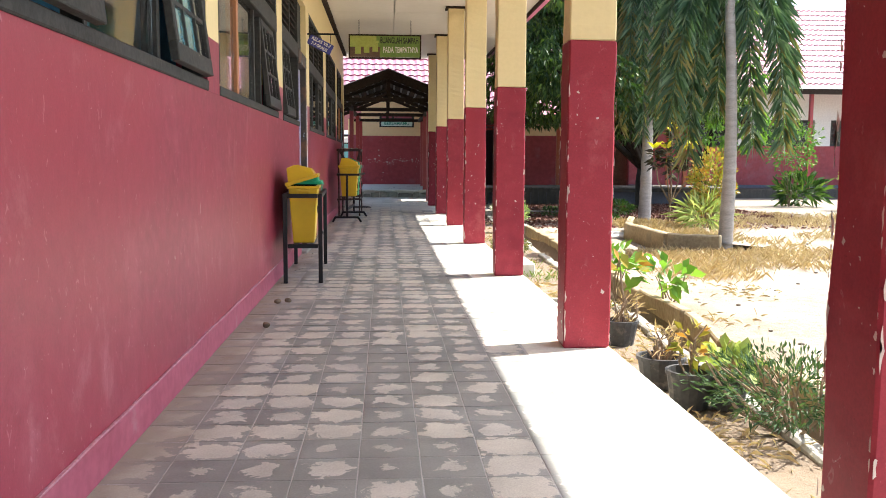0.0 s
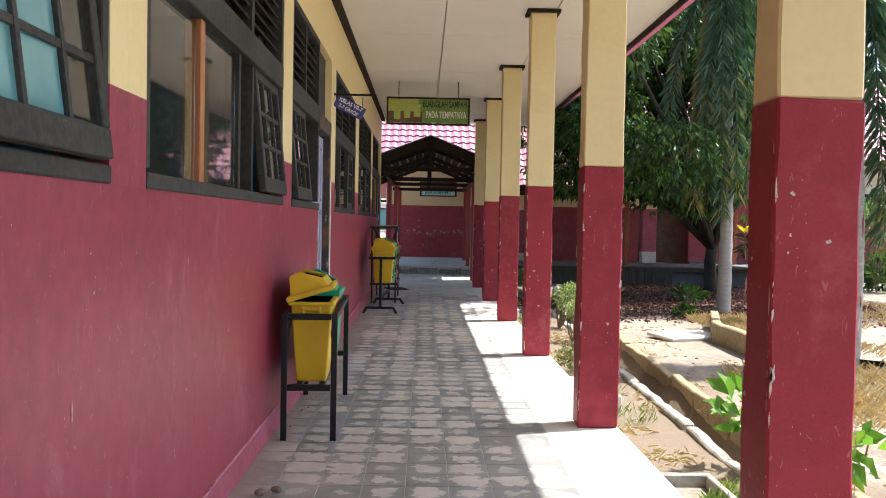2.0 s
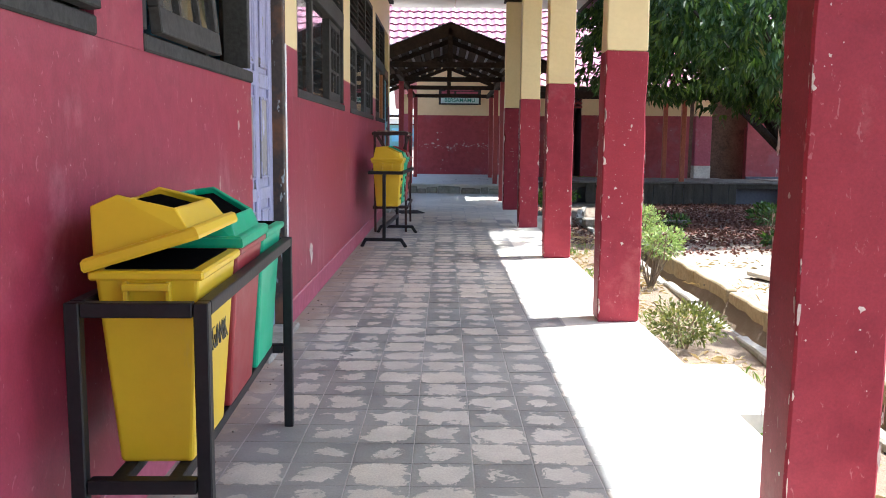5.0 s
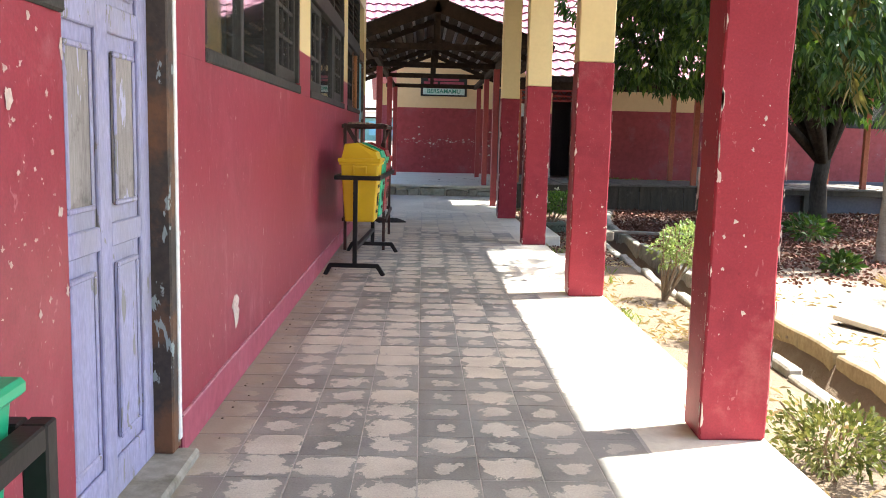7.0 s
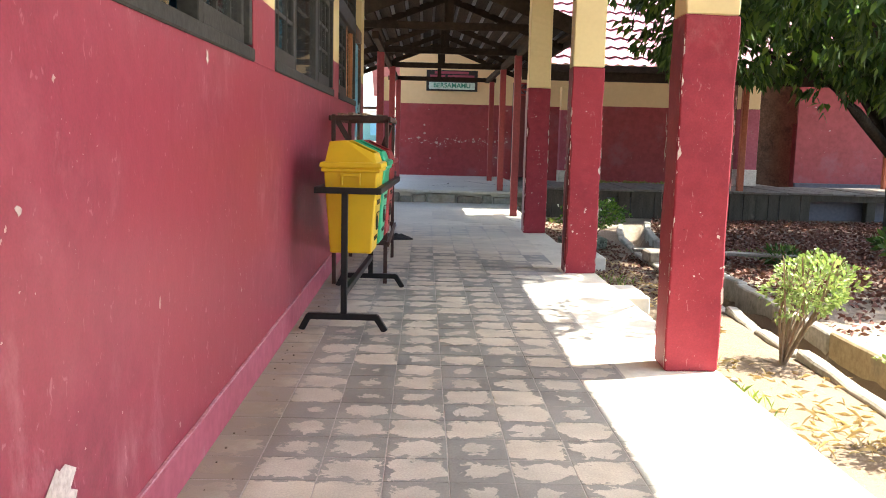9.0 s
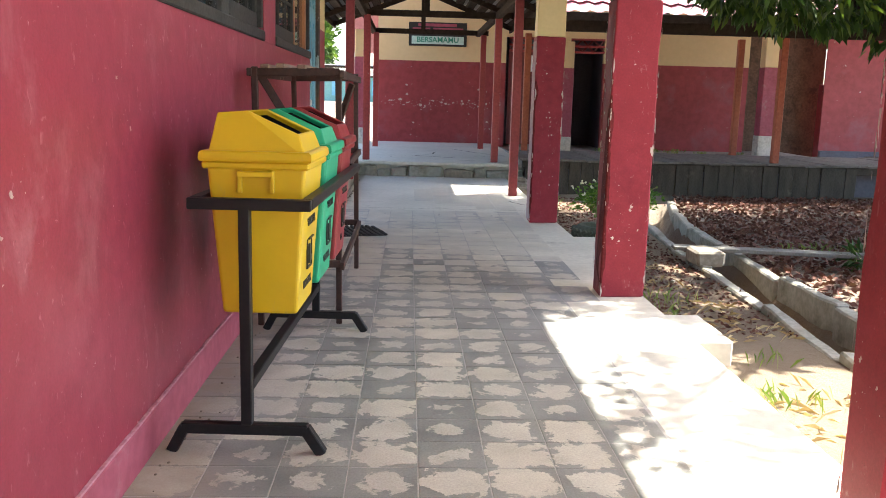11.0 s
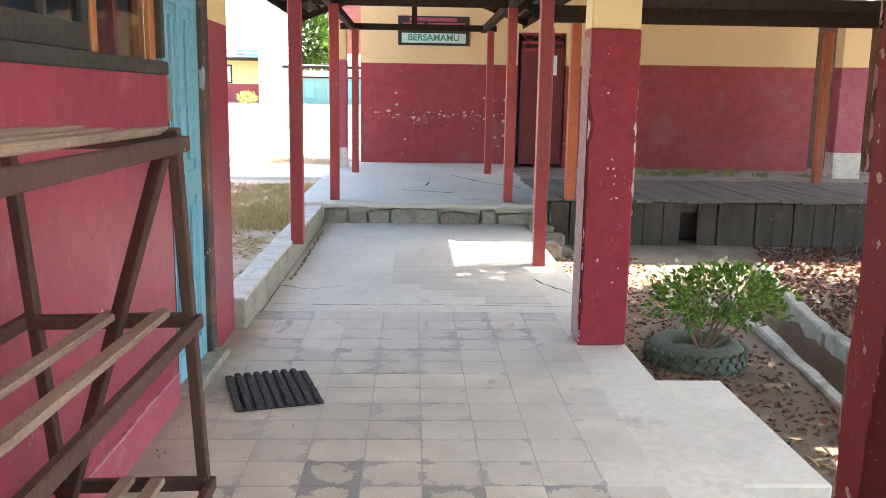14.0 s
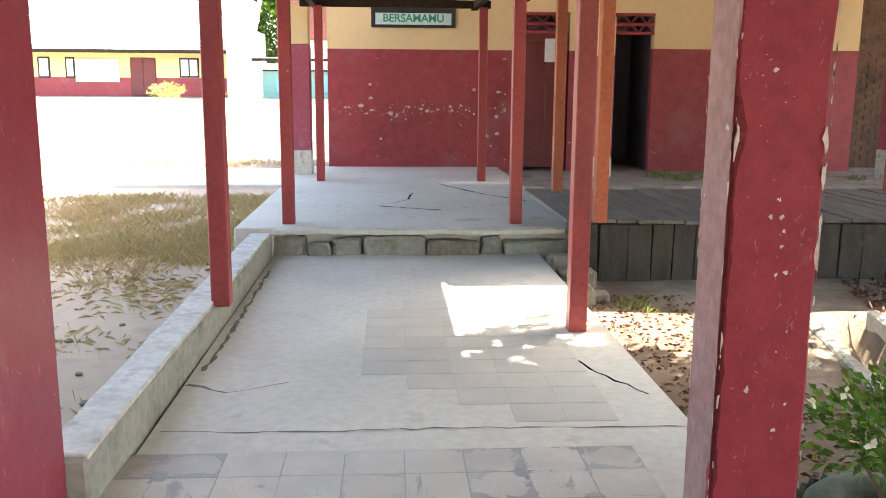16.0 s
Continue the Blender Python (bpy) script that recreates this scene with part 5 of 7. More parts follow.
def lid_bm(x0, x1, y0, y1, z0):
    """A hood open along its top and sloping front, one closed shell, and the frame of its brim."""
    bm = bmesh.new()
    xm = x0 + 0.40 * (x1 - x0)

    def side(t, drop):
        prof = [(x0 + 0.004 + t, z0), (x0 + 0.03 + t, z0 + 0.134 - drop), (xm, z0 + 0.142 - drop), (x1 - 0.026 - t, z0 + 0.072 - drop), (x1 - 0.002 - t, z0)]
        return [[bm.verts.new((x, ya + s * (0.002 + t + (0.030 if z > z0 + 0.05 else 0)), z)) for x, z in prof] for ya, s in ((y0, 1), (y1, -1))]

    o, i = side(0.0, 0.0), side(0.012, 0.001)
    for q in (o, i):
        bm.faces.new(q[0])
        bm.faces.new(q[1])
        for a, b in ((0, 1), (3, 4)):
            bm.faces.new((q[0][a], q[0][b], q[1][b], q[1][a]))
    ring_of(bm, [o[0][1], o[0][2], o[0][3], o[1][3], o[1][2], o[1][1]], [i[0][1], i[0][2], i[0][3], i[1][3], i[1][2], i[1][1]])
    ring_of(bm, [o[0][0], o[0][4], o[1][4], o[1][0]], [i[0][0], i[0][4], i[1][4], i[1][0]])
    bmesh.ops.recalc_face_normals(bm, faces=bm.faces[:])
    es = [e for e in bm.edges if e.calc_length() > 0.05]
    bmesh.ops.bevel(bm, geom=es, offset=0.005, segments=2, affect="EDGES", profile=0.5)
    br = bmesh.new()
    loops = []
    for d, z in ((0.016, z0 - 0.014), (0.019, z0 - 0.006), (0.017, z0 + 0.012), (0.010, z0 + 0.018), (-0.012, z0 + 0.018), (-0.012, z0 - 0.014)):
        loops.append([br.verts.new((x, y, z)) for x, y in ((x0 - d, y0 - d), (x1 + d, y0 - d), (x1 + d, y1 + d), (x0 - d, y1 + d))])
    for a, b in zip(loops, loops[1:] + loops[:1]):
        ring_of(br, a, b)
    bmesh.ops.recalc_face_normals(br, faces=br.faces[:])
    return bm, br, xm


def bin_thing(name, x0, x1, y0, y1, zb, zr, colour, cname, lid_colour=None, tilt=0.0, words=(), group="", extra=""):
    b = thing(name, ((x0 + x1) / 2, (y0 + y1) / 2, zb), "%s plastic waste bin%s" % (cname, extra), "bin", group)
    body = part("body", frustum(bmesh.new(), x0, x1, y0, y1, zb, zr, 0.035), colour, b, smooth=False)
    part("rim", cube(x0 - 0.012, x1 + 0.012, y0 - 0.010, y1 + 0.010, zr - 0.022, zr + 0.002, 0.006), colour, body)
    # flat near-black plate drawn where the inside of the bin lies in shade
    part("opening", cube(x0 + 0.02, x1 - 0.02, y0 + 0.02, y1 - 0.02, zr + 0.001, zr + 0.005), "hole", body, "black plate for the shaded open mouth")
    for yy, s in ((y0, -1), (y1, 1)):
        hb = bmesh.new()
        xm = (x0 + x1) / 2
        for c in (xm - 0.055, xm + 0.045):
            box(hb, c, c + 0.012, yy - 0.014 if s < 0 else yy - 0.006, yy + 0.006 if s < 0 else yy + 0.014, zr - 0.095, zr - 0.025, 0.002)
        box(hb, xm - 0.055, xm + 0.057, yy - 0.022 if s < 0 else yy, yy if s < 0 else yy + 0.022, zr - 0.045, zr - 0.028, 0.002)
        part("handle", hb, colour, body)
    if lid_colour:
        bm, br, xm = lid_bm(x0, x1, y0, y1, zr + 0.016)
        mv = Matrix.Translation((x0, 0, zr)) @ pose(0, 0, 0, 0, -tilt, 0) @ Matrix.Translation((-x0, 0, -zr))
        # near-black filler in the hood stands for its shaded hollow
        mo = bmesh.new()
        zl = zr + 0.014
        mp = [(x0 + 0.030, zl - 0.01), (x0 + 0.048, zl + 0.116), (xm, zl + 0.124), (x1 - 0.042, zl + 0.056), (x1 - 0.026, zl - 0.01)]
        ma = [mo.verts.new((x, y0 + (0.045 if z > zl + 0.03 else 0.020), z)) for x, z in mp]
        mb = [mo.verts.new((x, y1 - (0.045 if z > zl + 0.03 else 0.020), z)) for x, z in mp]
        mo.faces.new(ma)
        mo.faces.new(mb[::-1])
        for k in range(4):
            mo.faces.new((ma[k], mb[k], mb[k + 1], ma[k + 1]))
        bmesh.ops.recalc_face_normals(mo, faces=mo.faces[:])
        for q in (bm, br, mo):
            q.transform(mv)
        lid = part("lid", bm, lid_colour, b)
        part("brim", br, lid_colour, lid)
        part("mouth", mo, "hole", lid, "black filler for the shaded hollow of the lid")
    for k, (body_text, size, wd, z) in enumerate(words):
        m = Matrix.Translation((x1 - 0.035 * (zr - z) / (zr - zb) + 0.003, (y0 + y1) / 2, z)) @ pose(0, 0, 0, 0, 0, 90) @ pose(0, 0, 0, -math.degrees(0.035 / (zr - zb)))
        part("lettering", text_bm(body_text, size, wd, m), "ink_black", body, "black printed words")
    return b


g1 = "three bins in a four-legged steel stand"
bin_thing("waste_bin", 0.125, 0.375, 8.12, 8.54, 0.335, 0.822, "bin_yellow", "yellow", "bin_yellow", 17, (("ORGANIK", 0.09, 0.26, 0.62),), g1, " with its lid tilted open")
bin_thing("waste_bin", 0.125, 0.375, 8.57, 8.98, 0.335, 0.822, "bin_red", "faded red", "bin_green", 0, (), g1, " under a green lid")
bin_thing("waste_bin", 0.125, 0.375, 9.01, 9.40, 0.335, 0.822, "bin_green", "green", None, 0, (), g1, " without a lid")
st = thing("bin_stand", (0.25, 8.76, 0), "black square-tube steel stand on four legs", "bin stand")
t = 0.035
for xx in (0.10, 0.395):
    for yy in (8.055, 9.42):
        part("leg", cube(xx - t / 2, xx + t / 2, yy - t / 2, yy + t / 2, 0, 0.76, 0.003), "steel", st)
for yy in (8.055, 9.42):
    part("end_rail", cube(0.12, 0.375, yy - t / 2, yy + t / 2, 0.725, 0.76, 0.003), "steel", st)
    part("stretcher", cube(0.12, 0.375, yy - t / 2, yy + t / 2, 0.30, 0.335, 0.003), "steel", st)
for xx in (0.10, 0.395):
    part("side_rail", cube(xx - t / 2, xx + t / 2, 8.075, 9.40, 0.725, 0.76, 0.003), "steel", st)
for xx in (0.165, 0.300):
    part("support_rail", cube(xx, xx + 0.035, 8.07, 9.41, 0.301, 0.333, 0.003), "steel", st)

# the first stand sits slightly aslant to the wall
TURN1 = Matrix.Translation((0.25, 8.07, 0)) @ pose(0, 0, 0, 0, 0, 2.2) @ Matrix.Translation((-0.25, -8.07, 0))
for o in [o for o in scene.objects if o.parent is None and (o.name.startswith("waste_bin") or o.name.startswith("bin_stand"))]:
    o.matrix_basis = TURN1 @ o.matrix_basis

g2 = "three sorting bins in a steel stand"
for k, (c, nm, wd) in enumerate((("bin_yellow", "yellow", "ANORGANIK"), ("bin_green", "green", "ORGANIK"), ("bin_red", "red", "B3"))):
    y = 15.352 + 0.472 * k
    bin_thing("waste_bin", 0.175, 0.485, y, y + 0.365, 0.43, 0.92, c, nm, c, 0, (("SAMPAH", 0.036, 0.15, 0.72), (wd, 0.034, 0.16 if k < 2 else 0.05, 0.51)), g2, " with a hooded lid")
    bm = bmesh.new()
    for z0, z1, a, b in ((0.56, 0.565, -0.045, 0.045), (0.66, 0.665, -0.045, 0.045), (0.565, 0.66, -0.045, -0.04), (0.565, 0.66, 0.04, 0.045), (0.575, 0.64, -0.008, 0.006), (0.58, 0.60, 0.012, 0.03)):
        box(bm, 0.463 + 0.07 * (z0 - 0.56), 0.469 + 0.07 * (z0 - 0.56), y + 0.18 + a, y + 0.18 + b, z0, z1)
    body = [c2 for c2 in scene.objects if c2.name.startswith("body")][-1]
    part("emblem", bm, "ink_black", body, "black printed emblem")
st = thing("bin_stand", (0.31, 15.9, 0), "black square-tube steel stand on two splayed feet", "bin stand")
for yy in (15.29, 16.75):
    part("upright", cube(0.29, 0.325, yy - t / 2, yy + t / 2, 0.095, 0.80, 0.003), "steel", st)
    part("cross_rail", cube(0.135, 0.512, yy - t / 2, yy + t / 2, 0.78, 0.815, 0.003), "steel", st)
    ft = bmesh.new()
    bar(ft, (0.10, yy, 0.08), (0.50, yy, 0.08), t, t, 0.003)
    bar(ft, (0.11, yy, 0.085), (0.065, yy, 0.0), t, t, 0.003)
    bar(ft, (0.49, yy, 0.085), (0.545, yy, 0.0), t, t, 0.003)
    part("foot", ft, "steel", st)
for xx in (0.152, 0.495):
    part("side_rail", cube(xx - t / 2, xx + t / 2, 15.31, 16.73, 0.78, 0.815, 0.003), "steel", st)
part("low_rail", cube(0.29, 0.325, 15.31, 16.73, 0.20, 0.235, 0.003), "steel", st)

# the second stand stands off the wall at its far end
TURN2 = Matrix.Translation((0.31, 15.29, 0)) @ pose(0, 0, 0, 0, 0, -2.4) @ Matrix.Translation((-0.31, -15.29, 0))
for o in [o for o in scene.objects if o.parent is None and o.location.y > 14 and (o.name.startswith("waste_bin") or o.name.startswith("bin_stand"))]:
    o.matrix_basis = TURN2 @ o.matrix_basis

# ---- timber rack ----
rk = thing("timber_rack", (0.27, 17.5, 0), "open brown timber rack with raw slats, empty", "rack")
RY0, RY1 = 16.72, 18.07
for xx, yy, top in ((0.09, RY0, 1.25), (0.47, RY0 + 0.05, 1.22), (0.09, RY1, 1.24), (0.47, RY1, 1.26)):
    bm = bmesh.new()
    bar(bm, (xx, yy + (0.23 if yy > 17.5 else 0.12), 0), (xx, yy, top), 0.028, 0.036, 0.003)
    part("leg", bm, "rack_wood", rk)
for z, sh in ((1.225, 0.0), (0.78, 0.07), (0.31, 0.15)):
    for xx in (0.07, 0.49):
        part("long_rail", bar(bmesh.new(), (xx, RY0 - 0.03 + sh * 0.6, z), (xx, RY1 + 0.03 + sh, z), 0.022, 0.036, 0.003), "rack_wood", rk)
    for yy in (RY0 + sh * 0.6, RY1 + sh):
        part("end_rail", bar(bmesh.new(), (0.08, yy, z), (0.48, yy, z + 0.01), 0.022, 0.036, 0.003), "rack_wood", rk)
part("brace", bar(bmesh.new(), (0.105, RY0 + 0.05, 1.22), (0.44, RY0 + 0.10, 0.66), 0.024, 0.038, 0.003), "rack_wood", rk)
part("brace", bar(bmesh.new(), (0.45, RY1 - 0.03, 1.2), (0.12, RY1 + 0.12, 0.25), 0.024, 0.036, 0.003), "rack_wood", rk)
for xx, a, b, z in ((0.14, 0.02, -0.02, 1.253), (0.22, -0.03, 0.01, 1.256), (0.31, 0.0, -0.05, 1.254), (0.40, 0.35, 0.05, 1.255), (0.26, 0.05, 0.06, 0.807), (0.38, 0.08, 0.08, 0.807), (0.25, 0.05, 0.14, 0.337), (0.33, 0.08, 0.13, 0.337)):
    part("slat", bar(bmesh.new(), (xx, RY0 + a - 0.05, z), (xx + 0.03, RY1 + b, z), 0.038, 0.018, 0.003), "pale_wood", rk, "raw pale timber slat")

# ---- mat, ceiling sign, class sign, far sign ----
mat = bmesh.new()
box(mat, -0.185, 0.185, -0.235, 0.235, 0.001, 0.007)
rm = random.Random(4)
for i in range(9):
    for j in range(22):
        if i == 8 and j in (9, 10, 20, 21) or i == 0 and j == 21:
            continue
        x0, y0 = -0.198 + 0.044 * i + rm.uniform(-0.001, 0.001), -0.245 + 0.0222 * j
        box(mat, x0, x0 + 0.030, y0, y0 + 0.0205, 0.004, 0.021 + rm.uniform(-0.001, 0.002), 0.006)
mat.transform(Matrix.Translation((0.395, 19.85, 0)) @ pose(0, 0, 0, 0, 0, 17))
solid("door_mat", mat, "rubber", "black ridged rubber door mat, torn at one corner", "mat")

SY = 16.0
sg = thing("ceiling_sign", (0.95, SY, 2.8), "green hanging board about putting litter in its place", "sign")
board = part("board", cube(0.34, 1.56, SY, SY + 0.02, 2.83, 3.20, 0.003), "sign_green", sg)
fr = bmesh.new()
for a in ((0.32, 1.58, 3.19, 3.215), (0.32, 1.58, 2.80, 2.825), (0.32, 0.345, 2.825, 3.19), (1.555, 1.58, 2.825, 3.19)):
    box(fr, a[0], a[1], SY - 0.012, SY + 0.03, a[2], a[3], 0.003)
part("frame", fr, "dark_wood", sg, "dark wooden frame")
for xx in (0.5, 1.4):
    part("hanger", cube(xx - 0.006, xx + 0.006, SY + 0.005, SY + 0.015, 3.21, CEIL), "steel", sg)
part("lettering", text_bm("BUANGLAH SAMPAH", 0.145, 0.66, pose(1.20, SY - 0.003, 3.11)), "ink_black", board, "black lettering")
part("lettering", text_bm("PADA TEMPATNYA", 0.140, 0.61, pose(1.22, SY - 0.003, 2.95)), "ink_white", board, "cream lettering")
part("ground_picture", cube(0.345, 0.86, SY - 0.0015, SY + 0.002, 2.828, 3.00), "brick", board, "painted brown ground")
part("sky_picture", cube(0.345, 0.80, SY - 0.0015, SY + 0.002, 3.002, 3.188), "sign_yellow", board, "painted yellow-green sky")
for k in range(3):
    bm = frustum(bmesh.new(), 0.43 + 0.15 * k, 0.53 + 0.15 * k, SY - 0.004, SY + 0.002, 2.88 + 0.02 * k, 3.02 + 0.02 * k, 0.001, 0.0005)
    part("bin_picture", bm, "sign_yellow", board, "painted pale bin")
    part("leaf_picture", cube(0.42 + 0.15 * k, 0.54 + 0.15 * k, SY - 0.004, SY + 0.001, 3.025 + 0.02 * k, 3.07 + 0.02 * k), "sign_yellow", board)

cs = thing("class_sign", (0.16, 11.5, 2.4), "navy class board hanging from a wall bracket", "sign")
CY = 11.5
part("bracket", cube(0.0, 0.38, CY - 0.01, CY + 0.01, 2.56, 2.58, 0.003), "steel", cs)
bm = cube(-0.155, 0.155, -0.008, 0.008, -0.062, 0.062, 0.004)
mt = Matrix.Translation((0.16, CY, 2.445)) @ pose(0, 0, 0, 0, 27, 0)
bm.transform(mt)
bd = part("board", bm, "sign_blue", cs)
part("lettering", text_bm("KELAS VII-7", 0.055, 0.25, mt @ pose(0, -0.010, 0.028)), "ink_white", bd, "white lettering")
part("lettering", text_bm("7-7 GRADE", 0.05, 0.21, mt @ pose(0, -0.010, -0.03)), "ink_white", bd, "white lettering")
for a, b in ((0.04, -0.005), (0.28, -0.13)):
    part("link", bar(bmesh.new(), (a, CY, 2.565), (a + 0.01, CY, 2.55 + b), 0.006, 0.006, 0), "steel", cs)

fs = thing("far_sign", (1.33, FY - 0.03, 2.2), "framed school sign board on the far wall", "sign")
bd = part("board", cube(0.76, 1.96, FY - 0.03, FY - 0.004, 2.18, 2.66, 0.004), "ink_black", fs)
part("panel", cube(0.82, 1.90, FY - 0.034, FY - 0.03, 2.22, 2.38), "sign_mint", bd, "mint panel")
part("lettering", text_bm("BERSAMAMU", 0.15, 0.86, pose(1.36, FY - 0.037, 2.305)), "ink_green", bd, "green lettering")
for a, b, z in ((0.84, 1.20, 2.52), (1.26, 1.88, 2.52), (0.95, 1.75, 2.605)):
    part("unread_line", cube(a, b, FY - 0.034, FY - 0.03, z - 0.03, z + 0.03), "plinth", bd)
# ---- plants and ground cover ----
def leaves(pts, dirs, length, width, rnd, curl=0.25):
    """Bent lance leaves from points along directions, as vertices and faces."""
    vs, fs = [], []
    for p, d in zip(pts, dirs):
        d = d.normalized()
        s = d.cross(Vector((rnd.uniform(-1, 1), rnd.uniform(-1, 1), rnd.uniform(-0.3, 1)))).normalized()
        L = length * rnd.uniform(0.7, 1.25)
        w = width * rnd.uniform(0.75, 1.2) / 2
        mid = p + d * L * 0.5
        tip = p + d * L + Vector((0, 0, -curl * L))
        k = len(vs)
        vs += [p, mid - s * w + Vector((0, 0, 0.1 * w)), tip, mid + s * w + Vector((0, 0, 0.1 * w))]
        fs += [(k, k + 1, k + 2), (k, k + 2, k + 3)]
    return vs, fs


def leaf_part(name, vs, fs, material, parent):
    me = bpy.data.meshes.new(name)
    at = ORIGIN[parent] if parent is not None else Vector((0, 0, 0))
    me.from_pydata([v - at for v in vs], [], fs)
    me.materials.append(M[material])
    ob = new(name, me)
    ob.parent = parent
    ORIGIN[ob] = at
    return ob


def in_ball(rnd):
    while True:
        v = Vector((rnd.uniform(-1, 1), rnd.uniform(-1, 1), rnd.uniform(-1, 1)))
        if v.length < 1:
            return v


def broad_tree(at, clumps, seed, per=420):
    rnd = random.Random(seed)
    base = Vector(at)
    tr = thing("tree", base, "leafy shade tree with mottled trunk and hanging dark leaves", "tree")
    bm = bmesh.new()
    fork = base + Vector((0.05, 0, 1.15))
    tube(bm, [base - Vector((0, 0, 0.1)), base + Vector((0.03, 0, 0.15)), base + Vector((0, 0.02, 0.7)), fork], [0.22, 0.15, 0.13, 0.125], 10)
    for k, (c, r) in enumerate(clumps):
        c = Vector(c)
        if k % 6 == 0:
            mid = fork.lerp(c, 0.45) + Vector((0, 0, 0.35))
            tube(bm, [fork - Vector((0, 0, 0.1)), fork.lerp(mid, 0.5) + Vector((rnd.uniform(-0.1, 0.1), rnd.uniform(-0.1, 0.1), 0.1)), mid, c], [0.085, 0.07, 0.05, 0.02], 7)
    part("trunk", rough_up(bm, 0.02, 5), "trunk", tr, smooth=True)
    pts, dirs = [], []
    for c, r in clumps:
        c = Vector(c)
        for _ in range(int(per * r ** 1.6 / 6)):
            v = in_ball(rnd)
            v = v.normalized() * (v.length ** 0.45)
            tw = c + Vector((v.x * r, v.y * r, v.z * r * 0.8))
            out = Vector((v.x, v.y, -0.55 + 0.3 * v.z))
            for _ in range(10):
                pts.append(tw + 0.09 * in_ball(rnd))
                dirs.append(out + 1.3 * in_ball(rnd) + Vector((0, 0, -0.35)))
    vs, fs = leaves(pts, dirs, 0.125, 0.056, rnd)
    leaf_part("crown", vs, fs, "leaf_dark", tr)
    return tr


rc = random.Random(21)
cl = []
for k in range(46):
    a = rc.uniform(0, math.tau)
    q = rc.uniform(0.3, 1) ** 0.6
    z = rc.uniform(2.4, 6.6)
    sh = 1.0 - 0.35 * max(0, (z - 4.5) / 2)
    cl.append(((6.35 + 3.0 * q * sh * math.cos(a), 20.9 + 3.2 * q * sh * math.sin(a), z), rc.uniform(0.65, 1.0)))
# many of these clumps hang out of view, added to shade the walkway edge
cl += [((4.2, 22.8, 4.5), 0.9), ((3.9, 19.4, 3.1), 0.55), ((4.0, 18.6, 3.2), 0.6), ((4.3, 18.0, 2.9), 0.6), ((4.8, 23.1, 4.6), 0.9), ((4.5, 23.3, 4.1), 0.7), ((3.8, 22.3, 3.9), 0.7), ((3.5, 22.6, 3.4), 0.5), ((4.5, 16.9, 4.0), 0.7)]
cl += [((5.0, 17.6, 4.3), 0.9), ((5.1, 16.6, 3.6), 0.6), ((4.4, 18.2, 3.9), 0.8), ((5.6, 16.9, 4.4), 0.8), ((4.3, 22.4, 4.2), 0.8), ((4.7, 21.7, 4.9), 0.9), ((5.0, 22.6, 5.3), 0.9), ((4.0, 21.4, 4.0), 0.8), ((4.2, 19.0, 4.3), 0.8), ((4.4, 20.0, 4.7), 0.9), ((4.3, 20.9, 4.3), 0.8), ((4.1, 22.0, 3.5), 0.7), ((4.6, 23.0, 4.6), 0.7), ((3.7, 19.7, 2.55), 0.62), ((4.1, 20.6, 2.45), 0.7), ((4.6, 18.6, 2.5), 0.75), ((5.4, 17.9, 2.6), 0.7), ((5.2, 21.8, 2.5), 0.7), ((4.2, 19.2, 3.4), 0.9), ((4.9, 20.0, 3.0), 0.8)]
# dense rows added to the crown only to shade the walkway edge
for i in range(11):
    for x, z in ((3.95, 4.75), (4.55, 5.1), (5.1, 5.3), (4.3, 5.6)):
        cl.append(((x + rc.uniform(-0.15, 0.15), 18.2 + 0.49 * i + rc.uniform(-0.15, 0.15), z + rc.uniform(-0.2, 0.2)), rc.uniform(0.5, 0.65)))


def shades(c, r, y0, y1):
    """Whether a clump's shadow falls on the walkway edge between y0 and y1."""
    x, y = c[0] - 0.56 * (c[2]), c[1] - 0.17 * c[2]
    return 1.3 - r < x < 2.4 + r and y0 - 0.6 * r < y < y1 + 0.6 * r


cl = [(c, r) for c, r in cl if not shades(c, r, 14.0, 17.1) and not shades(c, r, 23.1, 24.4)
      and not (c[1] < 20.2 and c[2] < 6.5 and abs(c[0] - 6.9 + 0.36 * (19.7 - c[1])) < 0.45 + 0.45 * r)]
cl += [((6.2 + 0.5 * math.cos(2.1 * k), 20.6 + 0.8 * math.sin(1.7 * k), 2.0 + 0.12 * k), 0.7) for k in range(8)]
while len(cl) % 6:
    cl.append(((6.0 + 0.3 * (len(cl) % 6), 21.0, 4.6), 0.8))
# small clumps added for dapple on the floor, larger ones to shade the trunk
cl += [((4.05, 16.3, 4.05), 0.36), ((4.25, 16.2, 4.35), 0.30), ((4.3, 16.9, 4.5), 0.28), ((8.4, 21.9, 4.2), 1.0), ((8.9, 22.1, 4.8), 1.0), ((8.0, 21.7, 3.6), 0.9), ((9.3, 22.3, 5.2), 0.9), ((8.6, 21.2, 4.5), 0.9)]
cl += [((5.4 + 3.8 * rc.random(), 21.0 + 2.0 * rc.random(), 2.4 + 3.8 * rc.random()), 0.85) for _ in range(26)]
broad_tree((7.6, 22.8, -0.2), cl, 31, 760)
rc = random.Random(22)
cl = []
for k in range(20):
    a = rc.uniform(0, math.tau)
    q = rc.uniform(0.2, 1) ** 0.6
    cl.append(((9.6 + 1.7 * q * math.cos(a), 24.0 + 1.2 * q * math.sin(a), rc.uniform(1.9, 5.4)), rc.uniform(0.6, 0.9)))
bt = broad_tree((9.6, 24.0, -0.2), cl, 33, 420)
for o in bt.children:
    if o.name.startswith("crown"):
        o.data.materials[0] = M["leaf_bright"]
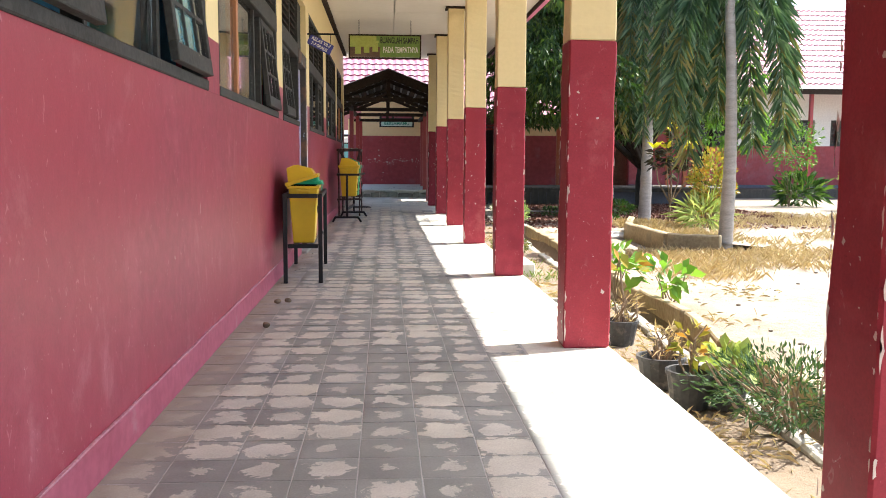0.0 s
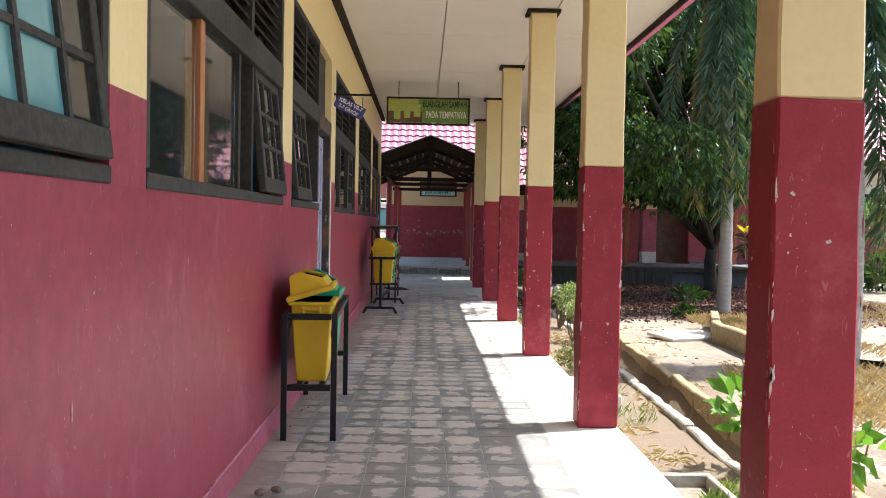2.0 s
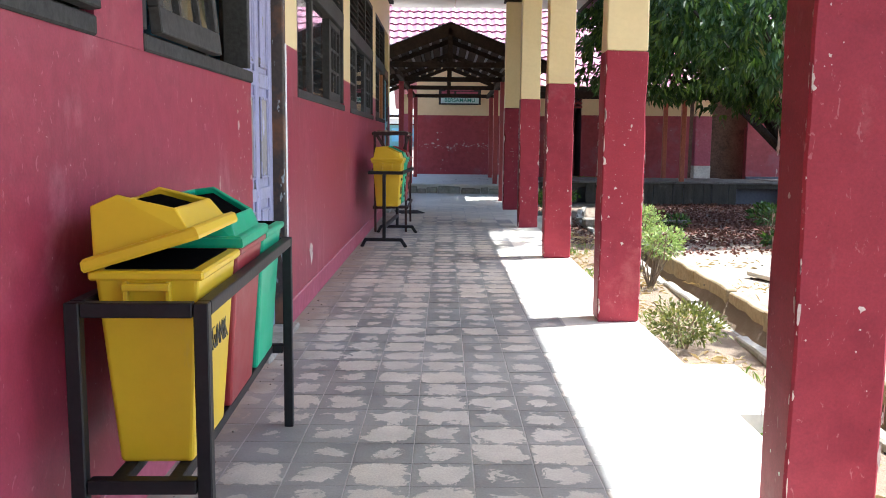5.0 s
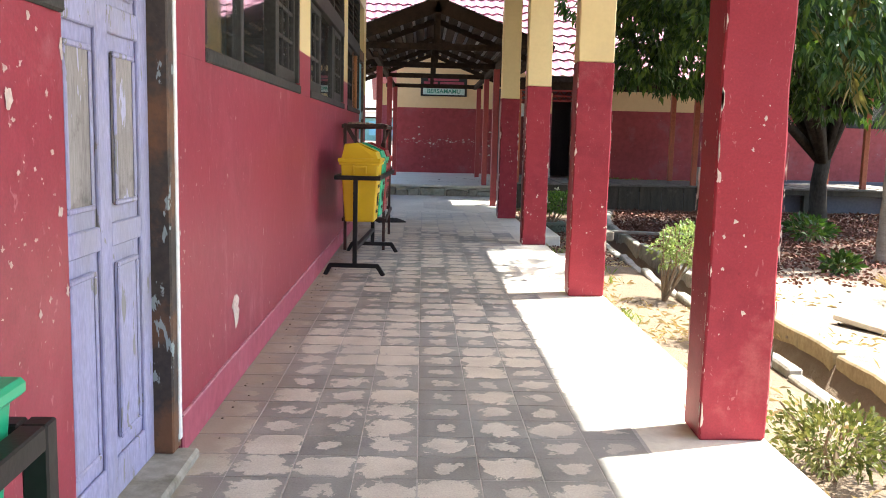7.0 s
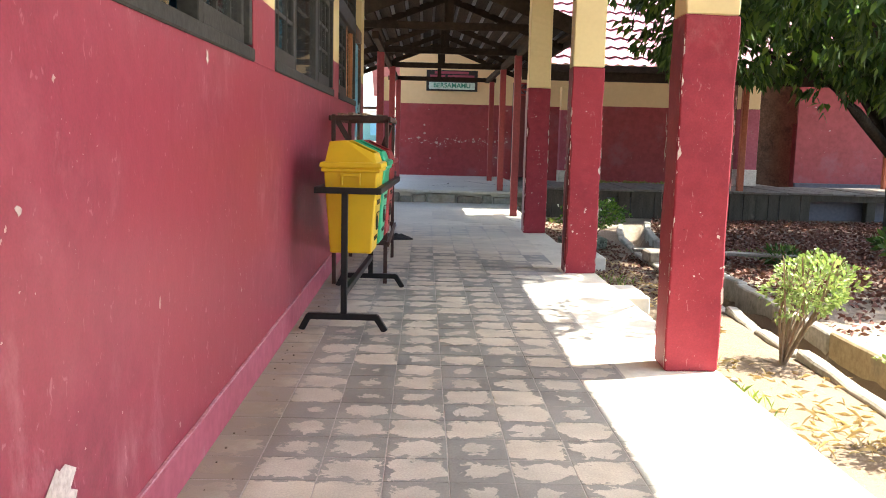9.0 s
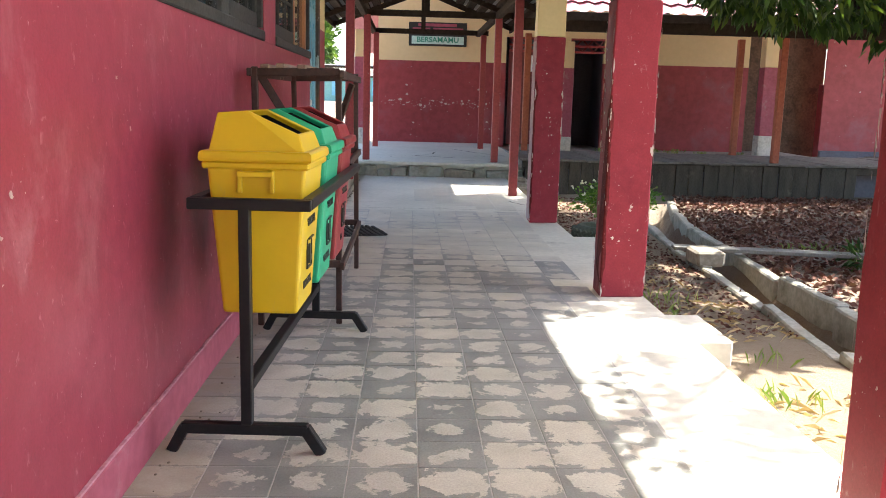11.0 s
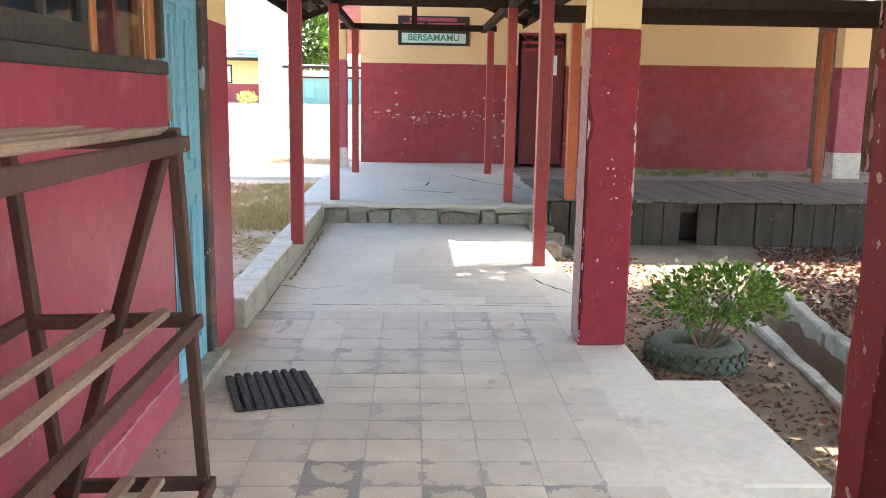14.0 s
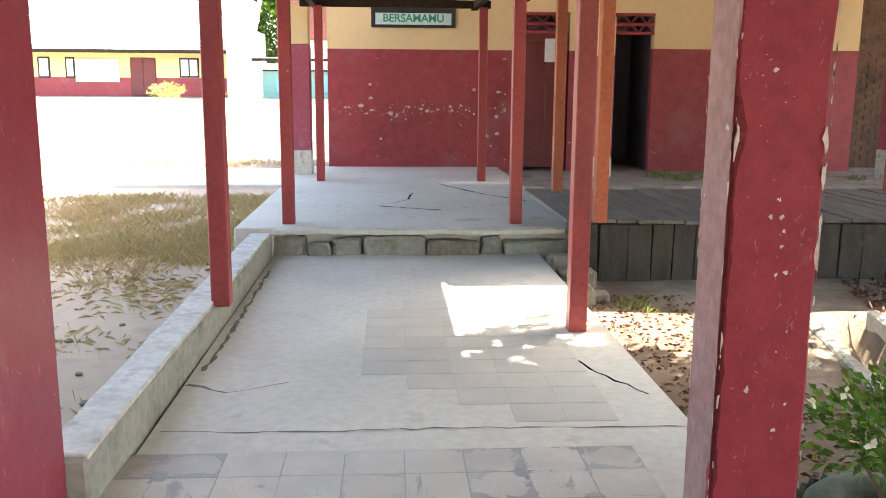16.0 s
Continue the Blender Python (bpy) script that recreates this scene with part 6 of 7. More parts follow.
tagged(bt, "leafy yard tree with bright green leaves")


def palm(at, top, lean, plumes, seed, r0=0.10):
    """A foxtail palm; plumes are (azimuth, reach, drop) of its hanging fronds."""
    rnd = random.Random(seed)
    base = Vector(at)
    head = base + Vector((lean[0], lean[1], top))
    pm = thing("palm_tree", base, "foxtail palm with ringed grey trunk and drooping fronds", "palm", "yard palms")
    pts, rad = [], []
    n = 60
    for i in range(n + 1):
        f = i / n
        pts.append(base.lerp(head, f) + Vector((0.05 * math.sin(f * 4), 0, -0.1 if i == 0 else 0)))
        rad.append(r0 * (1.25 - 0.6 * f ** 0.7) * (1.06 if i % 3 == 0 else 1.0) * (1.35 if i == 0 else 1))
    part("trunk", tube(bmesh.new(), pts, rad, 14), "palm_trunk", pm, smooth=True)
    P, D, P2, D2 = [], [], [], []
    for k, (az, reach, drop) in enumerate(plumes):
        a = radians(az)
        out = Vector((math.cos(a), math.sin(a), 0))
        R, dr = reach, drop
        st_ = head + Vector((0, 0, rnd.uniform(-0.25, 0.15)))
        spine, rr = [], []
        for i in range(25):
            s = i / 24
            q = st_ + out * R * (1 - (1 - s) ** 2.2) + Vector((0.05 * math.sin(5 * s + k), 0, 0.55 * math.sin(min(1, s * 2.2) * math.pi / 2) - (dr + 0.5) * s ** 1.45))
            spine.append(q)
            rr.append(0.022 * (1 - 0.85 * s))
        part("frond_rib", tube(bmesh.new(), spine, rr, 4), "leaf_palm", pm)
        dry = rnd.random() < 0.08
        for i in range(2, 24):
            d = (spine[min(i + 1, 24)] - spine[i - 1]).normalized()
            for _ in range(21):
                p = spine[i].lerp(spine[min(i + 1, 24)], rnd.random())
                v = in_ball(rnd)
                v = (v - d * v.dot(d)).normalized()
                dd = v * 1.0 + d * 0.55 + Vector((0, 0, -0.12))
                if dry or i > 14 and rnd.random() < 0.22:
                    P2.append(p), D2.append(dd)
                else:
                    P.append(p), D.append(dd)
    vs, fs = leaves(P, D, 0.25, 0.017, rnd, 0.45)
    leaf_part("foliage", vs, fs, "leaf_palm", pm)
    vs, fs = leaves(P2, D2, 0.25, 0.017, rnd, 0.5)
    leaf_part("dry_foliage", vs, fs, "leaf_palm_dry", pm)
    return pm


palm((5.58, 12.15, -0.2), 3.95, (-0.05, 0.0), ((182, 0.46, 2.55), (150, 0.85, 1.9), (-6, 0.34, 2.5), (8, 0.82, 2.35), (28, 1.25, 1.7), (200, 0.9, 2.1), (80, 0.4, 2.0)), 41, 0.085)
palm((6.28, 18.1, -0.2), 6.0, (-0.05, 0.1), ((180, 0.45, 4.1), (215, 0.42, 3.9), (250, 0.35, 4.2), (290, 0.30, 3.8), (-5, 0.40, 3.9), (325, 0.9, 3.0), (160, 0.95, 3.1), (90, 0.6, 3.4), (30, 1.0, 2.8)), 42, 0.105)


def shrub(name, at, r, h, material, n, leaf, wid, seed, label, stems=7, flowers=0, low=0.25, lean=0.0):
    rnd = random.Random(seed)
    base = Vector(at)
    sh = thing(name, base, label, "shrub")
    bm = bmesh.new()
    P, D = [], []
    for k in range(stems):
        a = rnd.uniform(0, math.tau)
        q = r * rnd.uniform(0.3, 0.9)
        tip = base + Vector((q * math.cos(a) + 0.75 * lean, q * math.sin(a), h * rnd.uniform(0.55, 0.95)))
        mid = base.lerp(tip, 0.5) + 0.08 * in_ball(rnd)
        tube(bm, [base - Vector((0, 0, 0.03)), mid, tip], [0.010, 0.007, 0.004], 5)
    for _ in range(n):
        v = in_ball(rnd)
        v = v.normalized() * v.length ** 0.5
        lump = 0.8 + 0.5 * noise.noise(base + v * 2.6)
        p = base + Vector((v.x * r * lump, v.y * r * lump, h * (low + (1 - low) * (0.5 + 0.5 * v.z * lump))))
        p.x += lean * (p.z - base.z) / h
        P.append(p)
        D.append(Vector((v.x, v.y, 0.5 + v.z)) + 0.9 * in_ball(rnd))
    part("stem", bm, "twig", sh)
    vs, fs = leaves(P, D, leaf, wid, rnd, 0.15)
    leaf_part("foliage", vs, fs, material, sh)
    if flowers:
        P, D = [], []
        for _ in range(flowers):
            v = in_ball(rnd).normalized()
            p = base + Vector((v.x * r, v.y * r, h * (low + (1 - low) * (0.5 + 0.55 * abs(v.z)))))
            for _ in range(5):
                P.append(p), D.append(in_ball(rnd) + Vector((0, 0, 0.3)))
        vs, fs = leaves(P, D, 0.03, 0.022, rnd, 0.0)
        leaf_part("blossom", vs, fs, "flower", sh)
    return sh


G = -0.2
shrub("curly_shrub", (2.92, 15.46, G), 0.27, 0.70, "leaf_curly", 1500, 0.036, 0.020, 51, "pale green curly-leaved shrub leaning over the drain", 18, low=0.38, lean=0.22)
shrub("low_shrub", (2.54, 11.62, G), 0.27, 0.32, "leaf_olive", 1300, 0.04, 0.016, 52, "low pale green bush at the floor edge", low=0.1)
shrub("curly_shrub", (2.88, 14.0, G), 0.22, 0.60, "leaf_curly", 1000, 0.036, 0.020, 53, "pale green curly-leaved shrub on bare stems", 14, low=0.42, lean=0.14)


def croton(at, tips, seed):
    """A leggy croton: bare stems that end in whorls of dark leaves with yellow young ones on top."""
    rnd = random.Random(seed)
    base = Vector(at)
    cr = thing("croton", base, "leggy croton with dark leaves and yellow tips", "shrub")
    fork = base + Vector((0.03, 0, 0.42))
    P, D, P2, D2 = [], [], [], []
    for x, y, z, low in tips:
        tip = base + Vector((x, y, z))
        mid = fork.lerp(tip, 0.45) + Vector((0.35 * x, 0.35 * y, -0.05))
        part("stem", tube(bmesh.new(), [base - Vector((0, 0, 0.05)), fork, mid, tip], [0.020, 0.015, 0.011, 0.006], 6), "twig", cr)
        for k in range(54):
            f = rnd.random()
            a = rnd.uniform(0, math.tau)
            p = tip + Vector((0, 0, -low * f))
            d = Vector((math.cos(a), math.sin(a), 0.9 - 1.3 * f))
            (P2 if f < 0.24 else P).append(p)
            (D2 if f < 0.24 else D).append(d)
    vs, fs = leaves(P, D, 0.16, 0.055, rnd, 0.2)
    leaf_part("foliage", vs, fs, "leaf_croton", cr)
    vs, fs = leaves(P2, D2, 0.14, 0.05, rnd, 0.05)
    leaf_part("young_foliage", vs, fs, "leaf_yellow", cr)
    return cr


croton((5.72, 14.95, -0.08), ((0.02, -0.02, 1.72, 0.42), (-0.26, 0.02, 1.38, 0.34), (-0.10, -0.12, 1.40, 0.30), (0.20, 0.08, 1.34, 0.36), (0.34, -0.06, 1.42, 0.4), (0.10, 0.2, 1.15, 0.3)), 55)
shrub("orange_shrub", (6.25, 14.4, -0.05), 0.42, 1.35, "leaf_orange", 1600, 0.09, 0.04, 56, "shrub with orange and green young leaves", low=0.1)
shrub("spiky_plant", (5.95, 14.0, -0.05), 0.35, 0.5, "leaf_pale", 200, 0.30, 0.03, 57, "spiky green rosette in the planting bed", 3, low=0.1)
shrub("fine_leaved_bush", (2.80, 4.45, G), 0.46, 0.40, "leaf_fine", 1900, 0.05, 0.011, 58, "feathery dark green bush with bare stems beside the corridor", 22, low=0.12)
shrub("broadleaf_plant", (2.95, 8.15, G), 0.22, 0.55, "leaf_bright", 46, 0.17, 0.085, 59, "young plant with large bright green leaves", 5, low=0.4)
shrub("broadleaf_plant", (3.3, 7.75, G), 0.22, 0.42, "leaf_bright", 40, 0.17, 0.085, 60, "young plant with large bright green leaves", 5, low=0.4)
shrub("broadleaf_plant", (2.85, 7.3, G), 0.12, 0.55, "leaf_orange", 14, 0.12, 0.06, 61, "withering sapling with few leaves", 2, low=0.6)
shrub("tyre_bush", (2.76, 20.96, -0.13), 0.42, 0.54, "leaf_mid", 1700, 0.045, 0.026, 62, "spreading bush with small white flowers in a tyre planter", 10, 14, low=0.26, lean=0.14)
shrub("dark_broadleaf", (12.6, 24.2, G), 0.7, 0.8, "leaf_dark", 260, 0.42, 0.10, 63, "dark green strap-leaved clump by the far wall", 4, low=0.1)
shrub("pale_bush", (13.4, 22.0, G), 0.8, 1.6, "leaf_pale", 1500, 0.14, 0.05, 64, "pale green rounded bush by the far wall", low=0.15)
shrub("yard_bush", (12.2, 24.0, G), 0.8, 2.6, "leaf_mid", 900, 0.12, 0.05, 65, "thin bright green yard bush", low=0.3)
shrub("low_herb", (5.3, 17.2, G), 0.18, 0.2, "leaf_dark", 160, 0.12, 0.05, 66, "small green weed in the leaf litter", 3, low=0.1)
shrub("low_herb", (4.6, 19.5, G), 0.22, 0.22, "leaf_dark", 160, 0.10, 0.03, 67, "small green weed in the leaf litter", 3, low=0.1)
shrub("low_herb", (6.3, 20.2, G), 0.35, 0.35, "leaf_dark", 240, 0.14, 0.05, 68, "dark green weeds at the tree's foot", 3, low=0.1)
shrub("hedge_bush", (-10.9, 66, 0.62), 1.0, 1.0, "leaf_pale", 700, 0.14, 0.06, 69, "small bright bush before the yellow block", low=0.1)
shrub("hedge_bush", (-8.6, 67, 0.64), 0.7, 0.8, "leaf_pale", 400, 0.14, 0.06, 70, "small bright bush before the yellow block", low=0.1)
shrub("background_tree", (-7.6, 86, 0.9), 2.6, 8.5, "leaf_dark", 2600, 0.55, 0.3, 71, "distant dark green tree behind the hut", low=0.2)
shrub("background_tree", (3.0, 66, 0.4), 3.0, 8.0, "leaf_dark", 2200, 0.55, 0.3, 72, "distant dark green tree behind the far rooms", low=0.2)

# pots
def pot(at, r, h, label, material="pot"):
    bm = bmesh.new()
    n = 16
    prof = [(0.78 * r, 0), (r, h), (1.06 * r, h), (1.06 * r, h + 0.02), (0.92 * r, h + 0.02), (0.88 * r, h - 0.03)]
    rings = [[bm.verts.new((at[0] + q * math.cos(k * math.tau / n), at[1] + q * math.sin(k * math.tau / n), at[2] + z)) for k in range(n)] for q, z in prof]
    for a, b in zip(rings, rings[1:]):
        for k in range(n):
            bm.faces.new((a[k], a[(k + 1) % n], b[(k + 1) % n], b[k]))
    bm.faces.new(rings[0][::-1])
    bm.faces.new(rings[-1])
    p = thing("plant_pot", at, label, "pot", "pots by the corridor")
    part("pot_body", bm, material, p, smooth=False)
    part("soil", cube(at[0] - 0.55 * r, at[0] + 0.55 * r, at[1] - 0.55 * r, at[1] + 0.55 * r, at[2] + h - 0.032, at[2] + h - 0.022), "rubble", p)
    return p


pot((2.50, 4.95, G), 0.12, 0.17, "dusty black plastic pot with a yellow-green plant")
shrub("potted_croton", (2.50, 4.95, G + 0.15), 0.08, 0.32, "leaf_orange", 36, 0.085, 0.035, 81, "yellow-green croton growing in a black pot", 4, low=0.15)
pot((2.68, 4.90, G), 0.10, 0.16, "black plastic pot with a small plant")
shrub("potted_plant", (2.68, 4.90, G + 0.14), 0.12, 0.16, "leaf_pale", 40, 0.11, 0.07, 82, "small pale potted plant", 3, low=0.2)
pot((2.48, 5.36, G), 0.13, 0.15, "dusty pot with dry stems")
shrub("dry_plant", (2.48, 5.36, G + 0.1), 0.14, 0.24, "grass_dry", 70, 0.08, 0.008, 83, "dry withered potted stems", 14, low=0.1)
pot((2.55, 6.45, G), 0.12, 0.15, "black plastic pot with dry stems")
shrub("dry_plant", (2.55, 6.45, G + 0.1), 0.15, 0.26, "grass_dry", 60, 0.08, 0.008, 84, "dry withered potted stems", 12, low=0.1)

# tyre planter
TG = G - 0.055
ty = thing("tyre_planter", (2.72, 20.95, TG), "old green-painted tyre used as a planter", "tyre")
bm = bmesh.new()
n, mseg = 40, 10
rings = [[bm.verts.new((2.72 + (0.215 + 0.075 * math.cos(j * math.tau / mseg)) * math.cos(i * math.tau / n), 20.95 + (0.215 + 0.075 * math.cos(j * math.tau / mseg)) * math.sin(i * math.tau / n), TG + 0.10 + 0.10 * math.sin(j * math.tau / mseg))) for j in range(mseg)] for i in range(n)]
for i in range(n):
    for j in range(mseg):
        bm.faces.new((rings[i][j], rings[(i + 1) % n][j], rings[(i + 1) % n][(j + 1) % mseg], rings[i][(j + 1) % mseg]))
part("tyre_body", bm, "tyre", ty, smooth=True)
bm = bmesh.new()
for i in range(28):
    a = i * math.tau / 28
    for z, s in ((0.05, 1), (0.10, -1), (0.15, 1)):
        box(bm, -0.012, 0.012, -0.024, 0.024, -0.014, 0.014, 0.003, Matrix.Translation((2.72 + 0.289 * math.cos(a + s * 0.04), 20.95 + 0.289 * math.sin(a + s * 0.04), TG + z)) @ pose(0, 0, 0, 25 * s, 0, math.degrees(a)))
part("tread_block", bm, "tyre", ty)
part("soil", cube(2.59, 2.85, 20.82, 21.08, TG + 0.06, TG + 0.13), "rubble", ty)

# ---- drain kerbs, slabs, planting bed ----
rk2 = random.Random(12)
dr = thing("drain_kerbs", (3.1, 12, G), "broken concrete kerbs along an open drain", "drain", kind="structure")
for side, off, top in ((-1, -0.20, -0.155), (1, 0.20, -0.11)):
    y = -3.0
    while y < 23.6:
        ln = rk2.uniform(0.7, 1.5)
        y2 = min(y + ln, 23.7)
        x0, x1 = drain_x(y) + off, drain_x(y2) + off
        bm = bmesh.new()
        dz = rk2.uniform(-0.045, 0.02)
        bar(bm, (x0 + rk2.uniform(-0.02, 0.02), y, top - 0.14 + dz), (x1 + rk2.uniform(-0.02, 0.02), y2 - 0.02, top - 0.14 + rk2.uniform(-0.02, 0.01)), 0.09, 0.28, 0.012)
        bmesh.ops.subdivide_edges(bm, edges=[e for e in bm.edges if e.calc_length() > 0.4], cuts=5)
        part("kerb_piece", rough_up(bm, 0.016, 5), "curb" if side > 0 and y < 15 else "old_concrete", dr)
        y = y2
for x0, x1, y0, y1, z in ((2.213, 2.50, 16.9, 17.45, -0.07), (2.213, 2.60, 19.0, 20.2, -0.06), (2.213, 2.56, 9.85, 10.7, -0.06)):
    bm = cube(x0, x1, y0, y1, -0.3, z, 0.01)
    solid("step_slab", bm, "concrete", "grey concrete slab beside the corridor edge", "slab", "slabs at the corridor edge")
bx = thing("planter_box", (2.4, 7.4, G), "small concrete planter with grass tufts", "planter")
for a in ((2.215, 2.60, 7.05, 7.10), (2.215, 2.60, 7.78, 7.83), (2.56, 2.60, 7.10, 7.78)):
    part("side", cube(a[0], a[1], a[2], a[3], G - 0.1, G + 0.10, 0.006), "old_concrete", bx)
part("soil", cube(2.215, 2.56, 7.10, 7.78, G - 0.1, G + 0.03), "rubble", bx)
pl = bmesh.new()
bar(pl, (3.05, 19.75, -0.06), (4.75, 19.5, -0.07), 0.16, 0.03, 0.004)
solid("plank", pl, "grey_wood", "grey weathered plank across the drain", "plank")
bl = cube(3.13, 3.36, 19.35, 19.65, -0.16, -0.03, 0.02)
solid("stone_block", rough_up(bl, 0.02, 6), "rubble", "loose concrete block on the drain kerb", "stone")
sl = bmesh.new()
box(sl, -0.45, 0.45, -0.3, 0.3, 0, 0.05, 0.01, Matrix.Translation((4.55, 14.6, -0.19)) @ pose(0, 0, 0, 2, 0, 20))
solid("cover_slab", sl, "concrete", "grey concrete cover slab lying on the sand", "slab")

bed = thing("planting_bed", (5.9, 13.9, G), "raised planting bed with a faded yellow kerb", "planting bed", kind="structure")
BED = [(5.40, 16.0), (4.85, 14.3), (4.85, 12.35), (5.45, 11.95), (6.9, 12.6), (7.1, 15.6)]
for a, b in zip(BED[:3], BED[1:4]):
    bm = bar(bmesh.new(), (a[0], a[1], -0.12), (b[0], b[1], -0.12), 0.12, 0.36, 0.015)
    bmesh.ops.subdivide_edges(bm, edges=[e for e in bm.edges if e.calc_length() > 0.5], cuts=6)
    part("kerb", rough_up(bm, 0.012, 4), "curb", bed)
bm = bmesh.new()
bm.faces.new([bm.verts.new((x, y, -0.04 if x < 5.5 else -0.22)) for x, y in BED[::-1]])
bmesh.ops.recalc_face_normals(bm, faces=bm.faces[:])
part("soil", bm, "ground", bed)


def blades(name, spots, material, label, hgt, wid, seed, lean=0.5, category="grass"):
    """Scattered grass: spots of (x, y, radius, count, z)."""
    rnd = random.Random(seed)
    P, D = [], []
    for x, y, r, c, z in spots:
        for _ in range(c):
            a, q = rnd.uniform(0, math.tau), r * math.sqrt(rnd.random())
            P.append(Vector((x + q * math.cos(a), y + q * math.sin(a), z - 0.01)))
            D.append(Vector((rnd.uniform(-lean, lean), rnd.uniform(-lean, lean), 1)))
    vs, fs = leaves(P, D, hgt, wid, rnd, 0.25)
    ob = leaf_part(name, vs, fs, material, None)
    return tagged(ob, label, category, kind="stuff")


rg = random.Random(77)
sp = [(rg.uniform(5.05, 5.75), rg.uniform(12.5, 15.6), 0.25, 70, -0.07) for _ in range(40)]
sp += [(rg.uniform(4.3, 7.8), rg.uniform(9.5, 11.8), 0.35, 55, -0.2) for _ in range(40)]
sp += [(rg.uniform(6.5, 12), rg.uniform(13, 20), 0.5, 60, -0.2) for _ in range(60)]
sp += [(rg.uniform(4.0, 4.9), rg.uniform(9.8, 13), 0.3, 40, -0.2) for _ in range(16)]
sp += [(rg.uniform(4.4, 7.0), rg.uniform(11.0, 12.4), 0.3, 60, -0.2) for _ in range(14)]
blades("dry_grass", sp, "grass_dry", "dry straw-coloured grass in the yard", 0.20, 0.008, 5, 0.9)
sp = [(rg.uniform(-4.2, -0.3), rg.uniform(25.0, 30), rg.uniform(0.15, 0.5), rg.randint(60, 200), -0.14) for _ in range(90)]
sp += [(rg.uniform(-2.4, -0.3), rg.uniform(25.6, 29.8), 0.35, 170, -0.14) for _ in range(60)]
sp += [(rg.uniform(-2.5, -0.3), rg.uniform(21.5, 25), 0.2, 14, -0.14) for _ in range(14)]
sp += [(rg.uniform(-9, -0.5), 34.2 + 2.6 * rg.random() ** 2, 0.35, 60, -0.10) for _ in range(50)]
sp += [(rg.uniform(-14, -1), y, 0.8, 60, ground_h(-5, y)) for y in [rg.uniform(38, 46) for _ in range(36)]]
sp += [(rg.uniform(-4.6, -2.2), rg.uniform(45.0, 48.5), 0.35, 70, 0.18) for _ in range(26)]
sp += [(rg.uniform(-17, -5), rg.uniform(50, 64), 0.8, 60, ground_h(-10, 57)) for _ in range(40)]
blades("field_grass", sp, "grass_dry", "tall dry grass on the open field", 0.13, 0.005, 6, 0.8)
sp = [(2.38 + 0.08 * k, 7.25 + 0.1 * k, 0.10, 40, -0.17) for k in range(5)]
sp += [(rg.uniform(2.3, 2.75), rg.uniform(8.5, 20), 0.12, 14, -0.2) for _ in range(22)]
sp += [(2.75, 24.1, 0.15, 30, -0.2), (4.6, 20.4, 0.3, 60, -0.2)]
sp += [(rg.uniform(3.5, 7.5), rg.uniform(29.5, 30.4), 0.15, 30, 0.14) for _ in range(14)]
blades("green_grass_tufts", sp, "grass_green", "tufts of fresh green grass by the drain", 0.13, 0.008, 7, 0.6)

sp = [(rg.uniform(2.25, 2.95), rg.uniform(3.5, 20), 0.22, 26, -0.2) for _ in range(60)]
sp += [(rg.uniform(3.4, 4.6), rg.uniform(7, 16), 0.3, 16, -0.2) for _ in range(30)]
sp += [(rg.uniform(-2.4, -0.25), rg.uniform(21.8, 26.5), 0.3, 34, -0.135) for _ in range(45)]
blades("dry_debris", sp, "grass_dry", "dry stalks and roots lying on the dirt", 0.11, 0.006, 8, 3.0, "debris")

# fallen leaves
rl = random.Random(9)
P, D = [], []
for _ in range(24000):
    x, y = rl.uniform(3.4, 10.0), rl.uniform(16.2, 24.9)
    if x < drain_x(y) + 0.3 or (y < 17.5 and rl.random() < 0.7):
        continue
    P.append(Vector((x, y, ground_h(x, y) + rl.uniform(0.004, 0.03))))
    D.append(Vector((rl.uniform(-1, 1), rl.uniform(-1, 1), rl.uniform(-0.05, 0.35))))
vs, fs = leaves(P, D, 0.064, 0.034, rl, 0.0)
tagged(leaf_part("leaf_litter", vs, fs, "litter", None), "fallen red-brown leaves covering the ground under the tree", "leaf litter", kind="stuff")
P, D = [], []
for _ in range(3200):
    x, y = rl.uniform(2.25, 3.2), rl.uniform(17.5, 24.5)
    P.append(Vector((x, y, ground_h(x, y) + 0.008)))
    D.append(Vector((rl.uniform(-1, 1), rl.uniform(-1, 1), 0.1)))
vs, fs = leaves(P, D, 0.040, 0.018, rl, 0.0)
tagged(leaf_part("leaf_litter", vs, fs, "litter", None), "small dry leaves and twigs beside the walkway", "leaf litter", kind="stuff")
bm = bmesh.new()
for _ in range(420):
    if rl.random() < 0.6:
        x, y = rl.uniform(2.3, 8), rl.uniform(3, 24)
    else:
        x, y = rl.uniform(-4, -0.2), rl.uniform(21, 26)
    r = rl.uniform(0.008, 0.03)
    bmesh.ops.create_icosphere(bm, subdivisions=1, radius=r, matrix=Matrix.Translation((x, y, ground_h(x, y) + r * 0.3)) @ Matrix.Diagonal((1, rl.uniform(0.6, 1.3), 0.6, 1)))
tagged(part("pebbles", bm, "rubble"), "small stones scattered on the sand", "pebbles", kind="stuff")
bg = bmesh.new()
bmesh.ops.create_grid(bg, x_segments=10, y_segments=10, size=0.16)
for v in bg.verts:
    v.co.z = 0.07 + 0.07 * noise.noise(v.co * 14) - 0.25 * abs(v.co.x) * abs(v.co.y) * 6
bg.transform(Matrix.Translation((4.15, 10.7, -0.22)) @ pose(0, 0, 0, 25, 10, 30))
solid("plastic_bag", bg, "white", "crumpled pale plastic bag on the sand", "litter")
